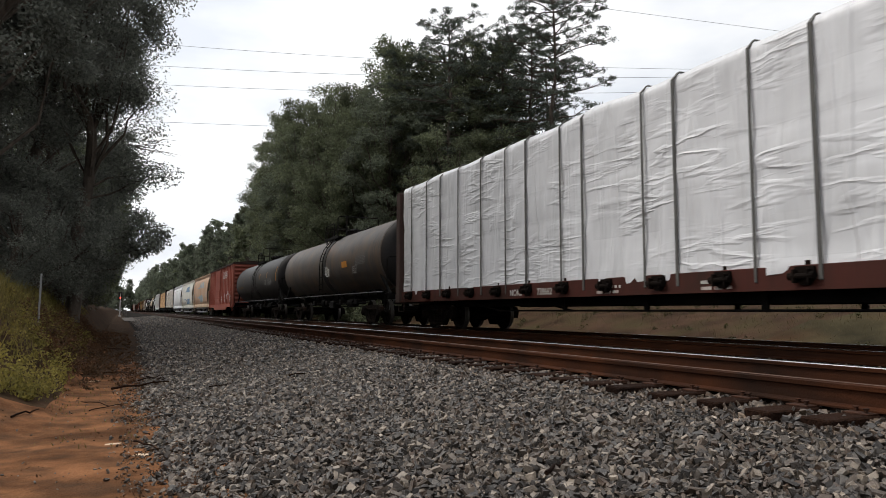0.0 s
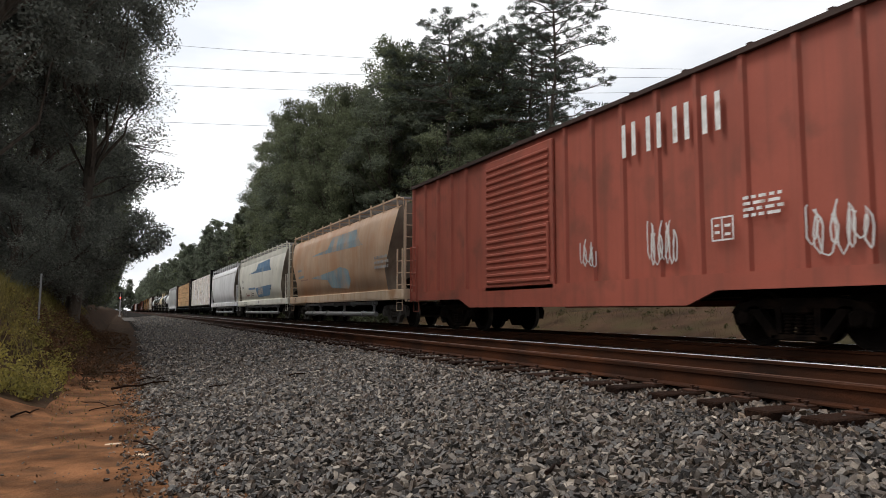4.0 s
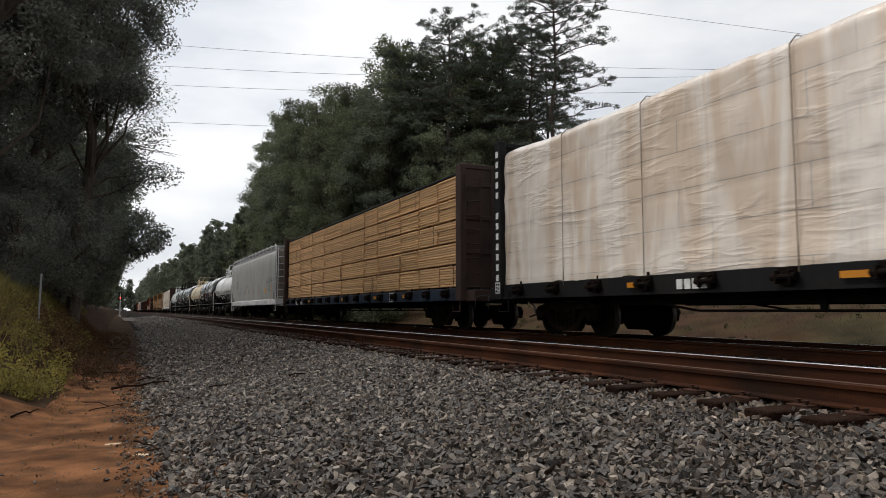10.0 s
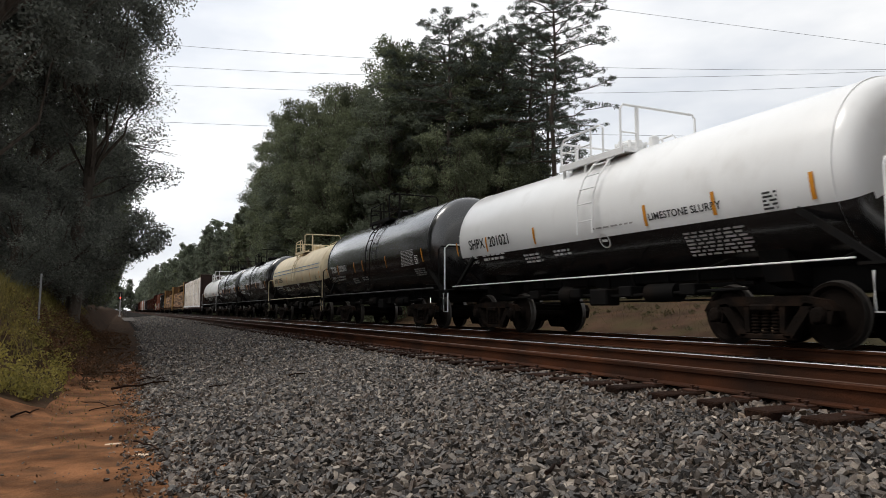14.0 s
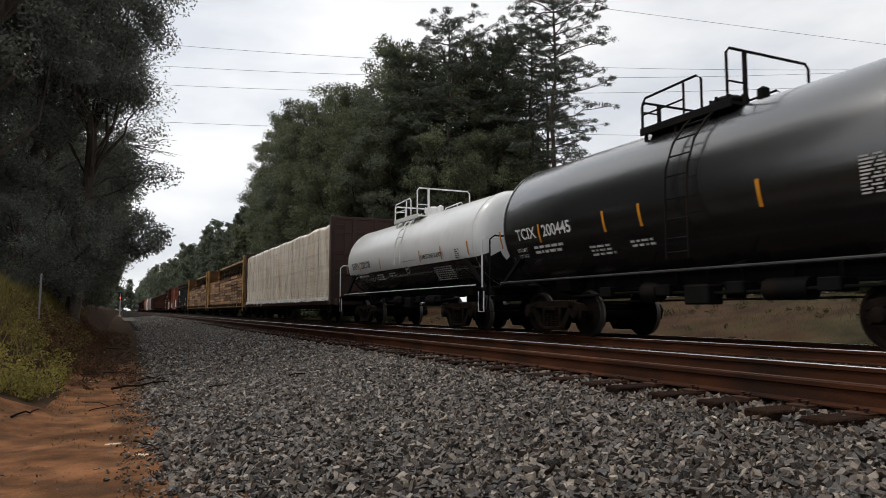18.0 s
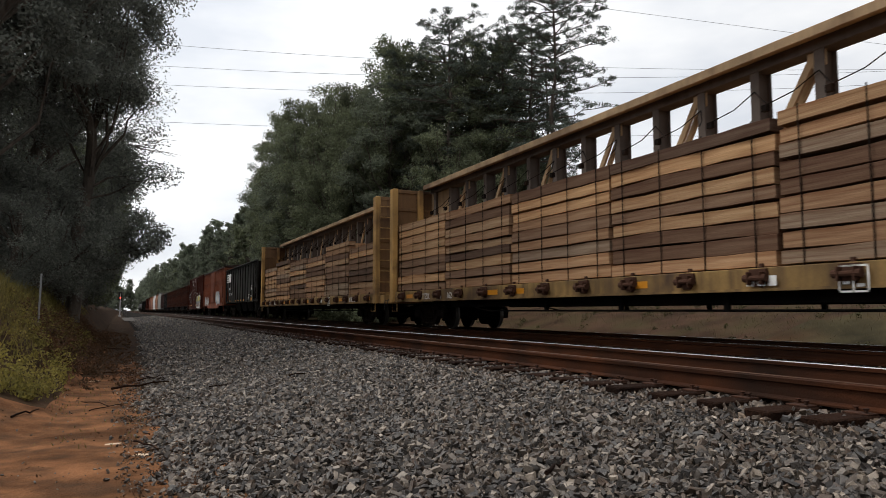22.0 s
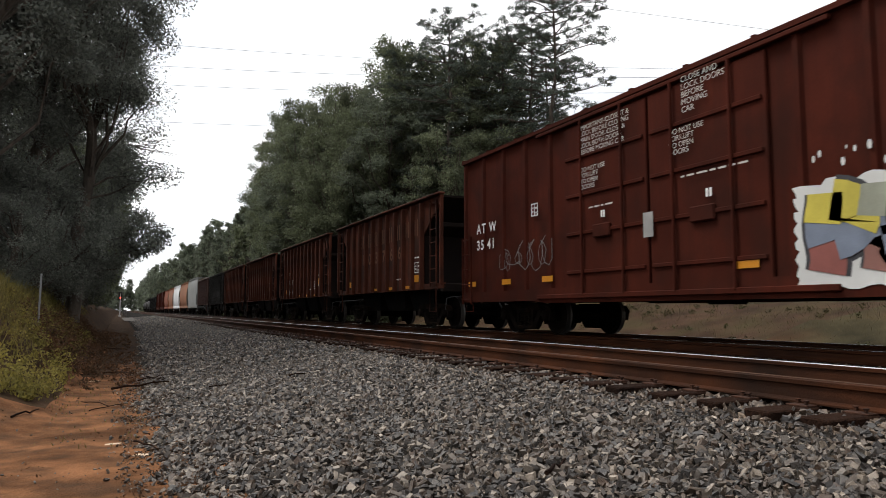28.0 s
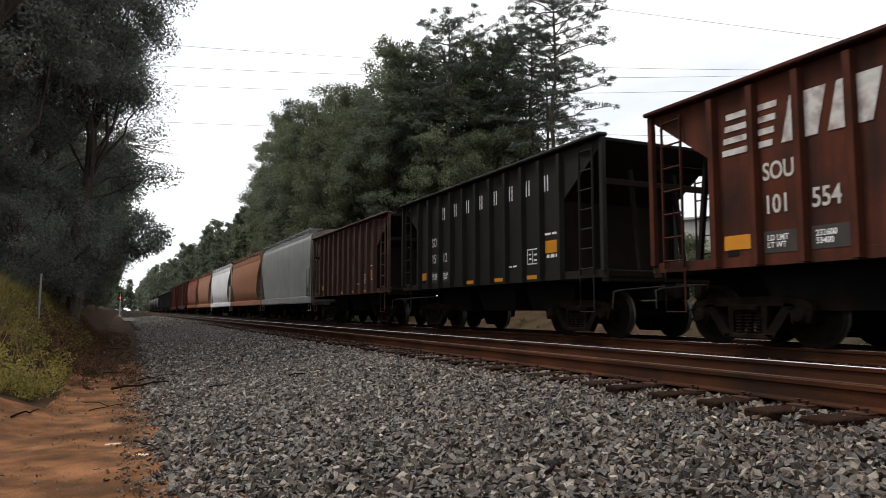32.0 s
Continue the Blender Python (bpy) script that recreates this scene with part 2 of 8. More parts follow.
    def prism(self, poly, x0, x1, axis="x"):
        """A polygon of (y, z), (x, z) or (x, y) pairs drawn out along an axis."""
        n = len(poly)
        make = {"x": lambda a, p: (a, p[0], p[1]), "y": lambda a, p: (p[0], a, p[1]), "z": lambda a, p: (p[0], p[1], a)}[axis]
        vs = [make(x0, p) for p in poly] + [make(x1, p) for p in poly]
        fs = [tuple(range(n))[::-1], tuple(range(n, 2 * n))]
        fs += [(i, (i + 1) % n, (i + 1) % n + n, i + n) for i in range(n)]
        return self.add(vs, fs)

    def mesh(self, name, mats, smooth=30):
        me = bpy.data.meshes.new(name)
        me.from_pydata(self.v, [], self.f)
        for m in (mats if isinstance(mats, (list, tuple)) else [mats]):
            me.materials.append(m)
        if any(self.m):
            me.polygons.foreach_set("material_index", self.m)
        bm = bmesh.new()
        bm.from_mesh(me)
        bmesh.ops.recalc_face_normals(bm, faces=bm.faces)
        bm.to_mesh(me)
        bm.free()
        if smooth:
            me.shade_smooth()
            me.set_sharp_from_angle(angle=radians(smooth))
        return me


def part(name, shape, material, parent, label="", smooth=30, at=None):
    me = shape if isinstance(shape, bpy.types.Mesh) else shape.mesh(name, material, smooth)
    ob = new(name, me)
    ob.parent = parent
    if at is not None:
        ob.matrix_basis = at
    if label:
        tagged(ob, label)
    return ob


def thing(name, label, category, group="", kind=""):
    return tagged(new(name), label, category, group, kind)


TRAIN = []      # (thing, place along the train of its middle)
WHEELSETS = []


def rides(ob, u):
    TRAIN.append((ob, u))
    ob.matrix_basis = pose(TRACK_FAR, u, 0)
    return ob


def arrays_mesh(name, verts, faces, mats, smooth=False):
    """A mesh from numpy arrays; faces all of one size."""
    me = bpy.data.meshes.new(name)
    nf, k = faces.shape
    me.vertices.add(len(verts))
    me.vertices.foreach_set("co", verts.astype(np.float32).ravel())
    me.loops.add(nf * k)
    me.loops.foreach_set("vertex_index", faces.astype(np.int32).ravel())
    me.polygons.add(nf)
    me.polygons.foreach_set("loop_start", np.arange(0, nf * k, k, dtype=np.int32))
    for m in (mats if isinstance(mats, (list, tuple)) else [mats]):
        me.materials.append(m)
    me.update(calc_edges=True)
    me.validate()
    if smooth:
        me.shade_smooth()
    else:
        me.shade_flat()
    return me


# ---- ground ----
def ground_z(x, y):
    """Height of the ground across the line."""
    knots = ((-60, 3.5), (-14, 2.6), (-4.2, 1.75), (-2.0, 0.75), (-0.9, -0.50), (-0.6, -0.70), (0.3, -0.72), (3.9, -0.300), (4.5, -0.258), (6.7, -0.24), (7.6, -0.26),
             (8.3, -0.20), (10.8, -0.20), (12.6, -0.70), (14.5, -0.42), (17, 0.25), (20, 0.80), (30, 1.35), (60, 1.9), (900, 4.0))
    z = knots[0][1]
    for (a, za), (b, zb) in zip(knots, knots[1:]):
        if a <= x <= b:
            z = za + (zb - za) * (x - a) / (b - a)
            break
    if x > 900: z = 4.0
    fade = min(1, max(0, (y - 8.0) / 4.5))
    if x < -0.6:
        near = -0.70 + 0.05 * (-0.6 - x)
        z = near + (z - near) * fade
        z += 0.18 * noise.noise(Vector((x * 0.6, y * 0.4, 0)))
    elif x < 0.3:
        z += 0.22 * min(1, max(0, (y - 20) / 25)) * (0.3 - x) / 0.9
        z += 0.035 * noise.noise(Vector((x * 2.0, y * 1.3, 3)))
    elif x > 12:
        z += 0.15 * noise.noise(Vector((x * 0.3, y * 0.25, 7)))
    return z


def build_ground():
    xs = [-900, -400, -150, -60, -30, -14, -9, -6.5, -4.2, -3.4, -2.7, -2.2, -2.0, -1.7, -1.4, -1.1, -0.9, -0.75, -0.6, -0.3, 0.0, 0.3, 0.6, 0.85, 1.1, 1.5, 2.2, 3.0, 3.5, 3.9, 4.5,
          5.5, 6.7, 7.6, 8.3, 9.5, 10.8, 11.5, 12.6, 13.5, 14.5, 17, 20, 25, 30, 45, 60, 120, 300, 900]
    ys = [-900, -300, -100, -40, -15] + [-6 + 0.5 * i for i in range(72)] + [30 + 3 * i for i in range(30)] + [125, 150, 200, 300, 500, 900, 1800]
    s = Shape()
    vs = [(x, y, ground_z(x, y)) for y in ys for x in xs]
    w = len(xs)
    fs, ms = [], []
    for j in range(len(ys) - 1):
        for i in range(w - 1):
            fs.append((j * w + i, j * w + i + 1, (j + 1) * w + i + 1, (j + 1) * w + i))
            xm, ym = (xs[i] + xs[i + 1]) / 2, (ys[j] + ys[j + 1]) / 2
            path = (-0.75 < xm < 0.9 and ym < 16.5 + 2.5 * math.sin(xm * 5)) or (ym < 9.5 and -8 < xm < 0.9)
            bank = 13 < xm < 21 and 13 + 2 * math.sin(xm) < ym < 48
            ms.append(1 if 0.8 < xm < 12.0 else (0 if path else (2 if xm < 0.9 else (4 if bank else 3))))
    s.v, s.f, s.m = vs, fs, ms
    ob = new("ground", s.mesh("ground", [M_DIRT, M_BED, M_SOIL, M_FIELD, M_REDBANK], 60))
    tagged(ob, "red dirt path, grey ballast bed and grassy banks along the railway", "ground", kind="structure")


def stones(rng, n, x0, x1, y0, y1, r0, r1, ragged):
    """Angular stones strewn over the ballast."""
    base = np.array([(-1, -1, -1), (1, -1, -1), (1, 1, -1), (-1, 1, -1), (-1, -1, 1), (1, -1, 1), (1, 1, 1), (-1, 1, 1)]) * 0.72
    fb = np.array([(0, 2, 1), (0, 3, 2), (4, 5, 6), (4, 6, 7), (0, 1, 5), (0, 5, 4), (1, 2, 6), (1, 6, 5), (2, 3, 7), (2, 7, 6), (3, 0, 4), (3, 4, 7)])
    k = len(base)
    y = rng.uniform(y0, y1, n)
    x = rng.uniform(0, 1, n)
    edge = x0 + (0.05 * np.sin(y * 1.7) + 0.05 * np.sin(y * 4.1 + 1) + 0.05 * np.sin(y * 9.7) + np.clip((y - 12) / 18, 0, 1) * 0.35 if ragged else 0 * y)
    x = edge + (x1 - edge) * (x ** 0.92)
    kx = np.array([-0.9, -0.6, 0.3, 3.9, 4.5, 6.7, 7.6, 8.3, 10.8, 12.6])
    kz = np.array([-0.50, -0.70, -0.72, -0.298, -0.248, -0.24, -0.26, -0.20, -0.20, -0.75])
    r = rng.uniform(r0, r1, n)
    z = np.interp(x, kx, kz) + r * rng.uniform(-0.5, 1.0, n)
    p = base[None] * rng.uniform(0.82, 1.12, (n, k, 1)) + rng.uniform(-0.20, 0.20, (n, k, 3)) * np.array([1.0, 1.0, 0.6])
    p = p * np.stack([rng.uniform(0.95, 1.6, n), rng.uniform(0.65, 1.1, n), rng.uniform(0.30, 0.60, n)], 1)[:, None, :]
    q = rng.normal(size=(n, 4))
    q[:, 1:3] *= 0.5
    q /= np.linalg.norm(q, axis=1)[:, None]
    w, a, b, c = q.T
    rot = np.stack([np.stack([1 - 2 * (b * b + c * c), 2 * (a * b - c * w), 2 * (a * c + b * w)], 1),
                    np.stack([2 * (a * b + c * w), 1 - 2 * (a * a + c * c), 2 * (b * c - a * w)], 1),
                    np.stack([2 * (a * c - b * w), 2 * (b * c + a * w), 1 - 2 * (a * a + b * b)], 1)], 1)
    p = np.einsum("nij,nkj->nki", rot, p) * r[:, None, None] + np.stack([x, y, z], 1)[:, None, :]
    f = fb[None] + (np.arange(n) * k)[:, None, None]
    return p.reshape(-1, 3), f.reshape(-1, 3)


def build_ballast():
    rng = np.random.default_rng(4)
    for m, args in ((M_BALLAST, (60000, 0.34, 4.05, 0.8, 13.0, 0.013, 0.034, True)), (M_BALLAST, (47000, 0.40, 4.05, 13.0, 42.0, 0.018, 0.042, True)),
                    (M_BALLASTRUST, (10500, 4.0, 4.8, 0.8, 13.0, 0.014, 0.036, False)), (M_BALLASTRUST, (9000, 4.0, 4.8, 13.0, 42.0, 0.018, 0.040, False)),
                    (M_BALLAST, (22000, 0.8, 4.75, 42.0, 110.0, 0.035, 0.062, True)), (M_BALLASTRUST, (7000, 4.8, 8.9, 3.0, 22.0, 0.012, 0.024, False)),
                    (M_BALLAST, (600, -0.05, 0.5, 1.5, 22.0, 0.006, 0.024, False)), (M_BALLAST, (9000, 0.34, 4.75, -9.0, 0.8, 0.030, 0.055, True)),
                    (M_BALLASTRUST, (4000, 4.75, 8.9, -9.0, 3.0, 0.03, 0.05, False)), (M_BALLAST, (180, -0.85, 0.3, 3.0, 13.0, 0.004, 0.012, False)), (M_BALLASTRUST, (1500, 0.05, 0.6, 1.5, 16.0, 0.006, 0.020, False))):
        name = "ballast"
        v, f = stones(rng, *args)
        tagged(new(name, arrays_mesh(name, v, f, m)), "grey crushed stone ballast" if m is M_BALLAST else "rust-stained crushed stone beside the rails", "gravel", kind="stuff")


def rail_mesh(name, x, top):
    s = Shape()
    prof = [(-0.07, -0.18), (0.07, -0.18), (0.07, -0.168), (0.012, -0.15), (0.009, -0.055), (0.033, -0.044), (0.036, -0.012), (0.026, 0), (-0.026, 0), (-0.036, -0.012), (-0.033, -0.044),
            (-0.009, -0.055), (-0.012, -0.15), (-0.07, -0.168)]
    s.prism([(x + a, z) for a, z in prof], -40, 700, "y")
    s.cur = 1
    if top is M_RAILTOP:
        s.add([(x - 0.0335, -40, -0.007), (x - 0.0275, -40, 0.0008), (x - 0.0275, 700, 0.0008), (x - 0.0335, 700, -0.007)], [(0, 1, 2, 3)])
    s.add([(x - 0.027, -40, 0.0015), (x + 0.027, -40, 0.0015), (x + 0.027, 700, 0.0015), (x - 0.027, 700, 0.0015)], [(0, 1, 2, 3)])
    ob = new(name, s.mesh(name, [M_RAIL, top], 35))
    return tagged(ob, "rust-brown steel rail with a worn head", "rail", "rails of two tracks", kind="structure")


def build_tracks():
    for i, (c, top) in enumerate(((TRACK_NEAR - 0.75, M_RAILDULL), (TRACK_NEAR + 0.75, M_RAILTOP), (TRACK_FAR - 0.75, M_RAILTOP), (TRACK_FAR + 0.75, M_RAILTOP))):
        rail_mesh("rail_%d" % (i + 1), c, top)
    tie = Shape().box(-1.3, 1.3, -0.115, 0.115, -0.37, -0.19, 0.012).mesh("tie", M_TIE)
    plate = Shape()
    for sx in (-0.75, 0.75):
        plate.box(sx - 0.17, sx + 0.17, -0.095, 0.095, -0.19, -0.176, 0.003)
        for a, b in ((-0.085, 0.05), (0.085, -0.05), (-0.135, -0.06), (0.135, 0.06)):
            plate.box(sx + a - 0.012, sx + a + 0.012, b - 0.009, b + 0.009, -0.178, -0.150, 0.003)
            plate.box(sx + a - 0.018, sx + a + 0.018, b - 0.016, b + 0.016, -0.152, -0.140, 0.004)
    plate_me = plate.mesh("tie_plate", M_PLATE)
    rng = random.Random(5)
    for k, c in enumerate((TRACK_NEAR, TRACK_FAR)):
        track = tagged(new("track_bed_%d" % (k + 1)), "weathered wooden ties under the rails", "railway track", kind="structure")
        for i in range(130 if k == 0 else 70):
            y = -2 + i * 0.52 + rng.uniform(-0.03, 0.03)
            t = part("tie", tie, None, track, at=pose(c + rng.uniform(-0.05, 0.04), y, rng.uniform(-0.01, 0.004), 0, 0, rng.uniform(-1.2, 1.2)))
            if k == 0 and i < 70:
                part("tie_plate", plate_me, None, t, at=Matrix.Translation((c - t.location.x, 0, 0)))


# ---- plants ----
def leaf_cards(rng, centres, radii, per, size, flat=0.75, slim=0.45):
    """Small leaf quads in clumps."""
    n = len(centres) * per
    c = np.repeat(np.asarray(centres, float), per, axis=0)
    r = np.repeat(np.asarray(radii, float), per)
    d = rng.normal(size=(n, 3))
    d /= np.linalg.norm(d, axis=1)[:, None]
    d *= (rng.uniform(0.05, 1.0, n) ** 0.62 * r)[:, None]
    d[:, 2] *= flat
    p = c + d
    a = rng.normal(size=(n, 3))
    a /= np.linalg.norm(a, axis=1)[:, None]
    b = np.cross(a, rng.normal(size=(n, 3)))
    b /= np.linalg.norm(b, axis=1)[:, None]
    s = (size * rng.uniform(0.6, 1.4, n))[:, None]
    v = np.stack([p - a * s, p + b * s * slim, p + a * s, p - b * s * slim], 1).reshape(-1, 3)
    return v, np.arange(n * 4).reshape(-1, 4)


def limb(s, rng, p, q, r0, r1, bend=0.12, n=5, sides=6):
    p, q = Vector(p), Vector(q)
    ln = (q - p).length
    pts = []
    for i in range(n + 1):
        t = i / n
        off = Vector((rng.uniform(-1, 1), rng.uniform(-1, 1), rng.uniform(-0.4, 0.8))) * (bend * ln * math.sin(math.pi * t))
        pts.append(p.lerp(q, t) + off)
    s.tube(pts, r0, sides, True, r1)
    return pts


def make_broadleaf(name, seed, height, spread, leafmat, low=0.15, clumps=90, per=230, size=0.16, boughs=(), dead=()):
    rng, nr = random.Random(seed), np.random.default_rng(seed)
    root = thing(name, "tall leafy tree with a dark green crown beside the railway", "tree", "trees along the line")
    s = Shape()
    top = limb(s, rng, (0, 0, -0.6), (rng.uniform(-0.6, 0.6), rng.uniform(-0.6, 0.6), height * 0.9), 0.26, 0.05, 0.03, 8, 8)
    cs, rs = [], []
    for i in range(clumps):
        h = low + (1 - low) * rng.random() ** 0.85
        env = spread * (0.55 + 0.55 * math.sin(math.pi * min(1, max(0.05, (h - low * 0.5) / (1.12 - low * 0.5)))))
        a, q = rng.uniform(0, 2 * math.pi), rng.uniform(0.25, 1.0) ** 0.6
        c = Vector((math.cos(a) * env * q, math.sin(a) * env * q, h * height))
        cs.append(c)
        rs.append(rng.uniform(0.5, 1.15))
        if i % 4 == 0:
            k = min(len(top) - 1, max(1, int(h * 0.75 * (len(top) - 1))))
            limb(s, rng, top[k], c, 0.07, 0.015, 0.08, 4, 5)
    for x, y, z, r in boughs:
        limb(s, rng, (0, 0, z * 0.8), (x, y, z), 0.05, 0.015, 0.06, 5, 5)
        for q in range(3):
            cs.append(Vector((x - r * rng.uniform(-0.6, 2.2), y + r * rng.uniform(-1.5, 1.5), z + r * rng.uniform(-0.7, 0.7))))
            rs.append(r * rng.uniform(0.9, 1.5))
    part("trunk", s, M_BARK, root, smooth=50)
    for x, y, z in dead:
        tw = Shape()
        for q in range(5):
            end = Vector((x + rng.uniform(-0.2, 0.3), y + rng.uniform(-0.3, 0.3), z + rng.uniform(-0.5, 0.4)))
            limb(tw, rng, (x - 1.4, y, z + 0.1), end, 0.020, 0.005, 0.10, 4, 4)
        part("dead_branch", tw, M_TWIG, root, "bare grey dead branch")
    v, f = leaf_cards(nr, cs, rs, per, size)
    part("crown", arrays_mesh("crown", v, f, leafmat), None, root)
    return root


def make_pine(name, seed, height, spread, bare=0.35, whorls=17, per=44, round_top=1.0):
    """A pine whose limbs carry flat plates of needle tufts."""
    rng, nr = random.Random(seed), np.random.default_rng(seed)
    root = thing(name, "tall pine with a bare trunk and ragged open crown", "pine tree", "trees along the line")
    s = Shape()
    top = limb(s, rng, (0, 0, -0.6), (rng.uniform(-0.3, 0.3), rng.uniform(-0.3, 0.3), height), 0.25, 0.05, 0.010, 10, 8)
    cs, rs = [], []
    turn = rng.uniform(0, 6.28)
    for i in range(whorls):
        h = bare + (0.985 - bare) * (i + rng.uniform(0, 0.7)) / whorls
        down = (1.0 - h) / (1.0 - bare)
        reach = spread * min(1.0, (0.30 * round_top + 1.15 * down ** 0.62)) * (1.0 if down < 0.75 else 1.0 - 1.4 * (down - 0.75))
        for j in range(4 if down < 0.6 else 3):
            turn += 2.4 + rng.uniform(-0.5, 0.5)
            out = reach * rng.uniform(0.62, 1.12)
            way = Vector((math.cos(turn), math.sin(turn), 0))
            st = top[0].lerp(top[-1], h)
            e = st + way * out + Vector((0, 0, out * (0.32 - 0.42 * down) + rng.uniform(-0.15, 0.15)))
            pts = limb(s, rng, st, e, 0.055, 0.016, 0.05, 5, 5)
            cross = Vector((-way.y, way.x, 0))
            for k in range(2, 6):
                for q in range(1 if k < 4 else 3):
                    c = pts[k] + cross * rng.uniform(-0.30, 0.30) * out * (0.5 + 0.12 * k) + way * rng.uniform(-0.25, 0.3) + Vector((0, 0, rng.uniform(0.0, 0.30)))
                    limb(s, rng, pts[k - 1], c, 0.016, 0.007, 0.05, 2, 4)
                    cs.append(c)
                    rs.append(rng.uniform(0.24, 0.44))
    for q in range(int(14 * round_top)):
        cs.append(top[-1] + Vector((rng.gauss(0, 0.42) * round_top, rng.gauss(0, 0.42) * round_top, rng.uniform(-1.5, 0.1))))
        rs.append(rng.uniform(0.3, 0.5))
    part("trunk", s, M_BARK, root, smooth=50)
    v, f = leaf_cards(nr, cs, rs, per, 0.125, 0.45, 0.2)
    part("crown", arrays_mesh("crown", v, f, M_NEEDLE), None, root)
    return root


def build_trees():
    rng = random.Random(11)
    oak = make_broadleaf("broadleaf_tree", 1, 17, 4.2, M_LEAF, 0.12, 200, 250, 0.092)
    maple = make_broadleaf("broadleaf_tree", 2, 14, 3.6, M_LEAF2, 0.08, 150, 260, 0.09)
    tall = make_broadleaf("broadleaf_tree", 3, 20, 3.7, M_LEAF2, 0.25, 190, 230, 0.095)
    shrub = make_broadleaf("shrub", 4, 5, 2.4, M_LEAF2, 0.02, 46, 240, 0.12)
    pine = make_pine("pine_tree", 5, 21.6, 4.4, 0.45, 14)
    pine2 = make_pine("pine_tree", 6, 21, 3.2, 0.42, 13, 40, 1.9)
    near_oak = make_broadleaf("broadleaf_tree", 1, 17, 4.2, M_LEAFNEAR, 0.12, 170, 700, 0.060)
    near_tall = make_broadleaf("broadleaf_tree", 13, 20, 4.0, M_LEAFNEAR, 0.22, 170, 700, 0.062)
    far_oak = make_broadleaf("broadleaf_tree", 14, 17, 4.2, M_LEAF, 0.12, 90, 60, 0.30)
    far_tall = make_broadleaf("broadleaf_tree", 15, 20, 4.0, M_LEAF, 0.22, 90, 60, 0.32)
    far_maple = make_broadleaf("broadleaf_tree", 16, 14, 3.6, M_LEAF2, 0.08, 80, 60, 0.28)
    near_shrub = make_broadleaf("shrub", 24, 5, 2.4, M_LEAFNEAR, 0.02, 60, 520, 0.055)
    lean = make_broadleaf("broadleaf_tree", 33, 15, 2.5, M_LEAFNEAR, 0.42, 120, 480, 0.052,
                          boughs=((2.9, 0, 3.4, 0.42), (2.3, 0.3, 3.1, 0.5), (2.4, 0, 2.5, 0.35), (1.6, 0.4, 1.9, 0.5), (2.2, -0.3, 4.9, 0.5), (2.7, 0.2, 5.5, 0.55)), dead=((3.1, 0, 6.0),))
    lean.matrix_basis = pose(-1.5, 26, ground_z(-1.5, 26))
    swap = {oak: far_oak, tall: far_tall, maple: far_maple, pine2: far_tall}
    first = {}
    spots = []
    # woods beyond the train
    for y in range(50, 330, 8):
        depth = 3 if y < 140 else 2
        for k in range(depth):
            kind = rng.choice((oak, oak, tall, tall, pine2) if k else (oak, maple, oak, maple, oak))
            x = 17.0 + k * 5.0 + rng.uniform(-1.5, 1.5) - (2.0 if y > 150 else 0)
            spots.append((kind, x, y + rng.uniform(-3, 3), rng.uniform(0.8, 0.92) if y > 84 else rng.uniform(0.92, 1.1)))
    spots += [(tall, 15.8, 62, 1.02), (tall, 15.6, 68.5, 1.0), (tall, 15.2, 75, 0.93), (tall, 17.2, 57.5, 0.94), (tall, 18.8, 54.5, 0.97)]
    spots += [(pine, 25.9, 38.4, 0.98), (pine2, 26.0, 41.5, 0.93), (pine2, 21.6, 45, 1.0), (pine2, 23.6, 46.2, 0.93), (pine2, 20.2, 49.5, 0.93), (tall, 20.6, 51, 1.05), (tall, 24.6, 46, 0.98), (pine2, 24.8, 43.6, 0.93), (pine2, 29.5, 44.5, 0.9), (oak, 19.0, 49.5, 0.95), (maple, 20.5, 43, 0.86), (maple, 23.5, 42, 0.84), (tall, 27, 47.5, 0.86),
              (maple, 25.5, 44, 0.88), (oak, 30, 52, 0.9), (maple, 27.2, 40.5, 0.62), (shrub, 29.0, 40.5, 1.3)]
    for y in range(40, 200, 6):
        spots.append((shrub, 15.0 + rng.uniform(-0.8, 1.2), y + rng.uniform(-2, 2), rng.uniform(0.6, 1.1)))
    for k in range(26):
        spots.append((shrub, 31 + rng.uniform(-2.5, 3), 38 - k * 1.9 + rng.uniform(-1, 1), rng.uniform(0.42, 0.66)))
    # trees on the near bank
    spots += [(tall, -3.7, 21, 1.0), (oak, -3.1, 28, 1.0), (oak, -7.5, 24, 1.05), (tall, -8.0, 33, 1.1), (oak, -3.6, 40, 0.95), (maple, -2.2, 52, 0.8), (oak, -5.0, 62, 1.0), (maple, -2.8, 74, 0.9),
              (oak, -3.8, 90, 1.0), (tall, -7, 48, 1.0), (oak, -3.2, 110, 1.0), (tall, -4, 135, 1.0), (oak, -3, 165, 1.0), (oak, -5, 205, 1.1), (tall, -11, 28, 1.1), (oak, -12, 40, 1.1)]
    spots += [(shrub, -5.2, 22, 0.9), (shrub, -4.4, 30, 0.9), (shrub, -3.4, 38, 0.8), (shrub, -3.2, 47, 0.8), (shrub, -3.0, 58, 0.8), (shrub, -7, 20, 1.2), (shrub, -3.0, 70, 0.9), (shrub, -3.0, 85, 1.0), (shrub, -9, 25, 1.5), (shrub, -2.3, 24, 0.75), (shrub, -2.1, 30, 0.8), (shrub, -2.6, 20.5, 0.5)]
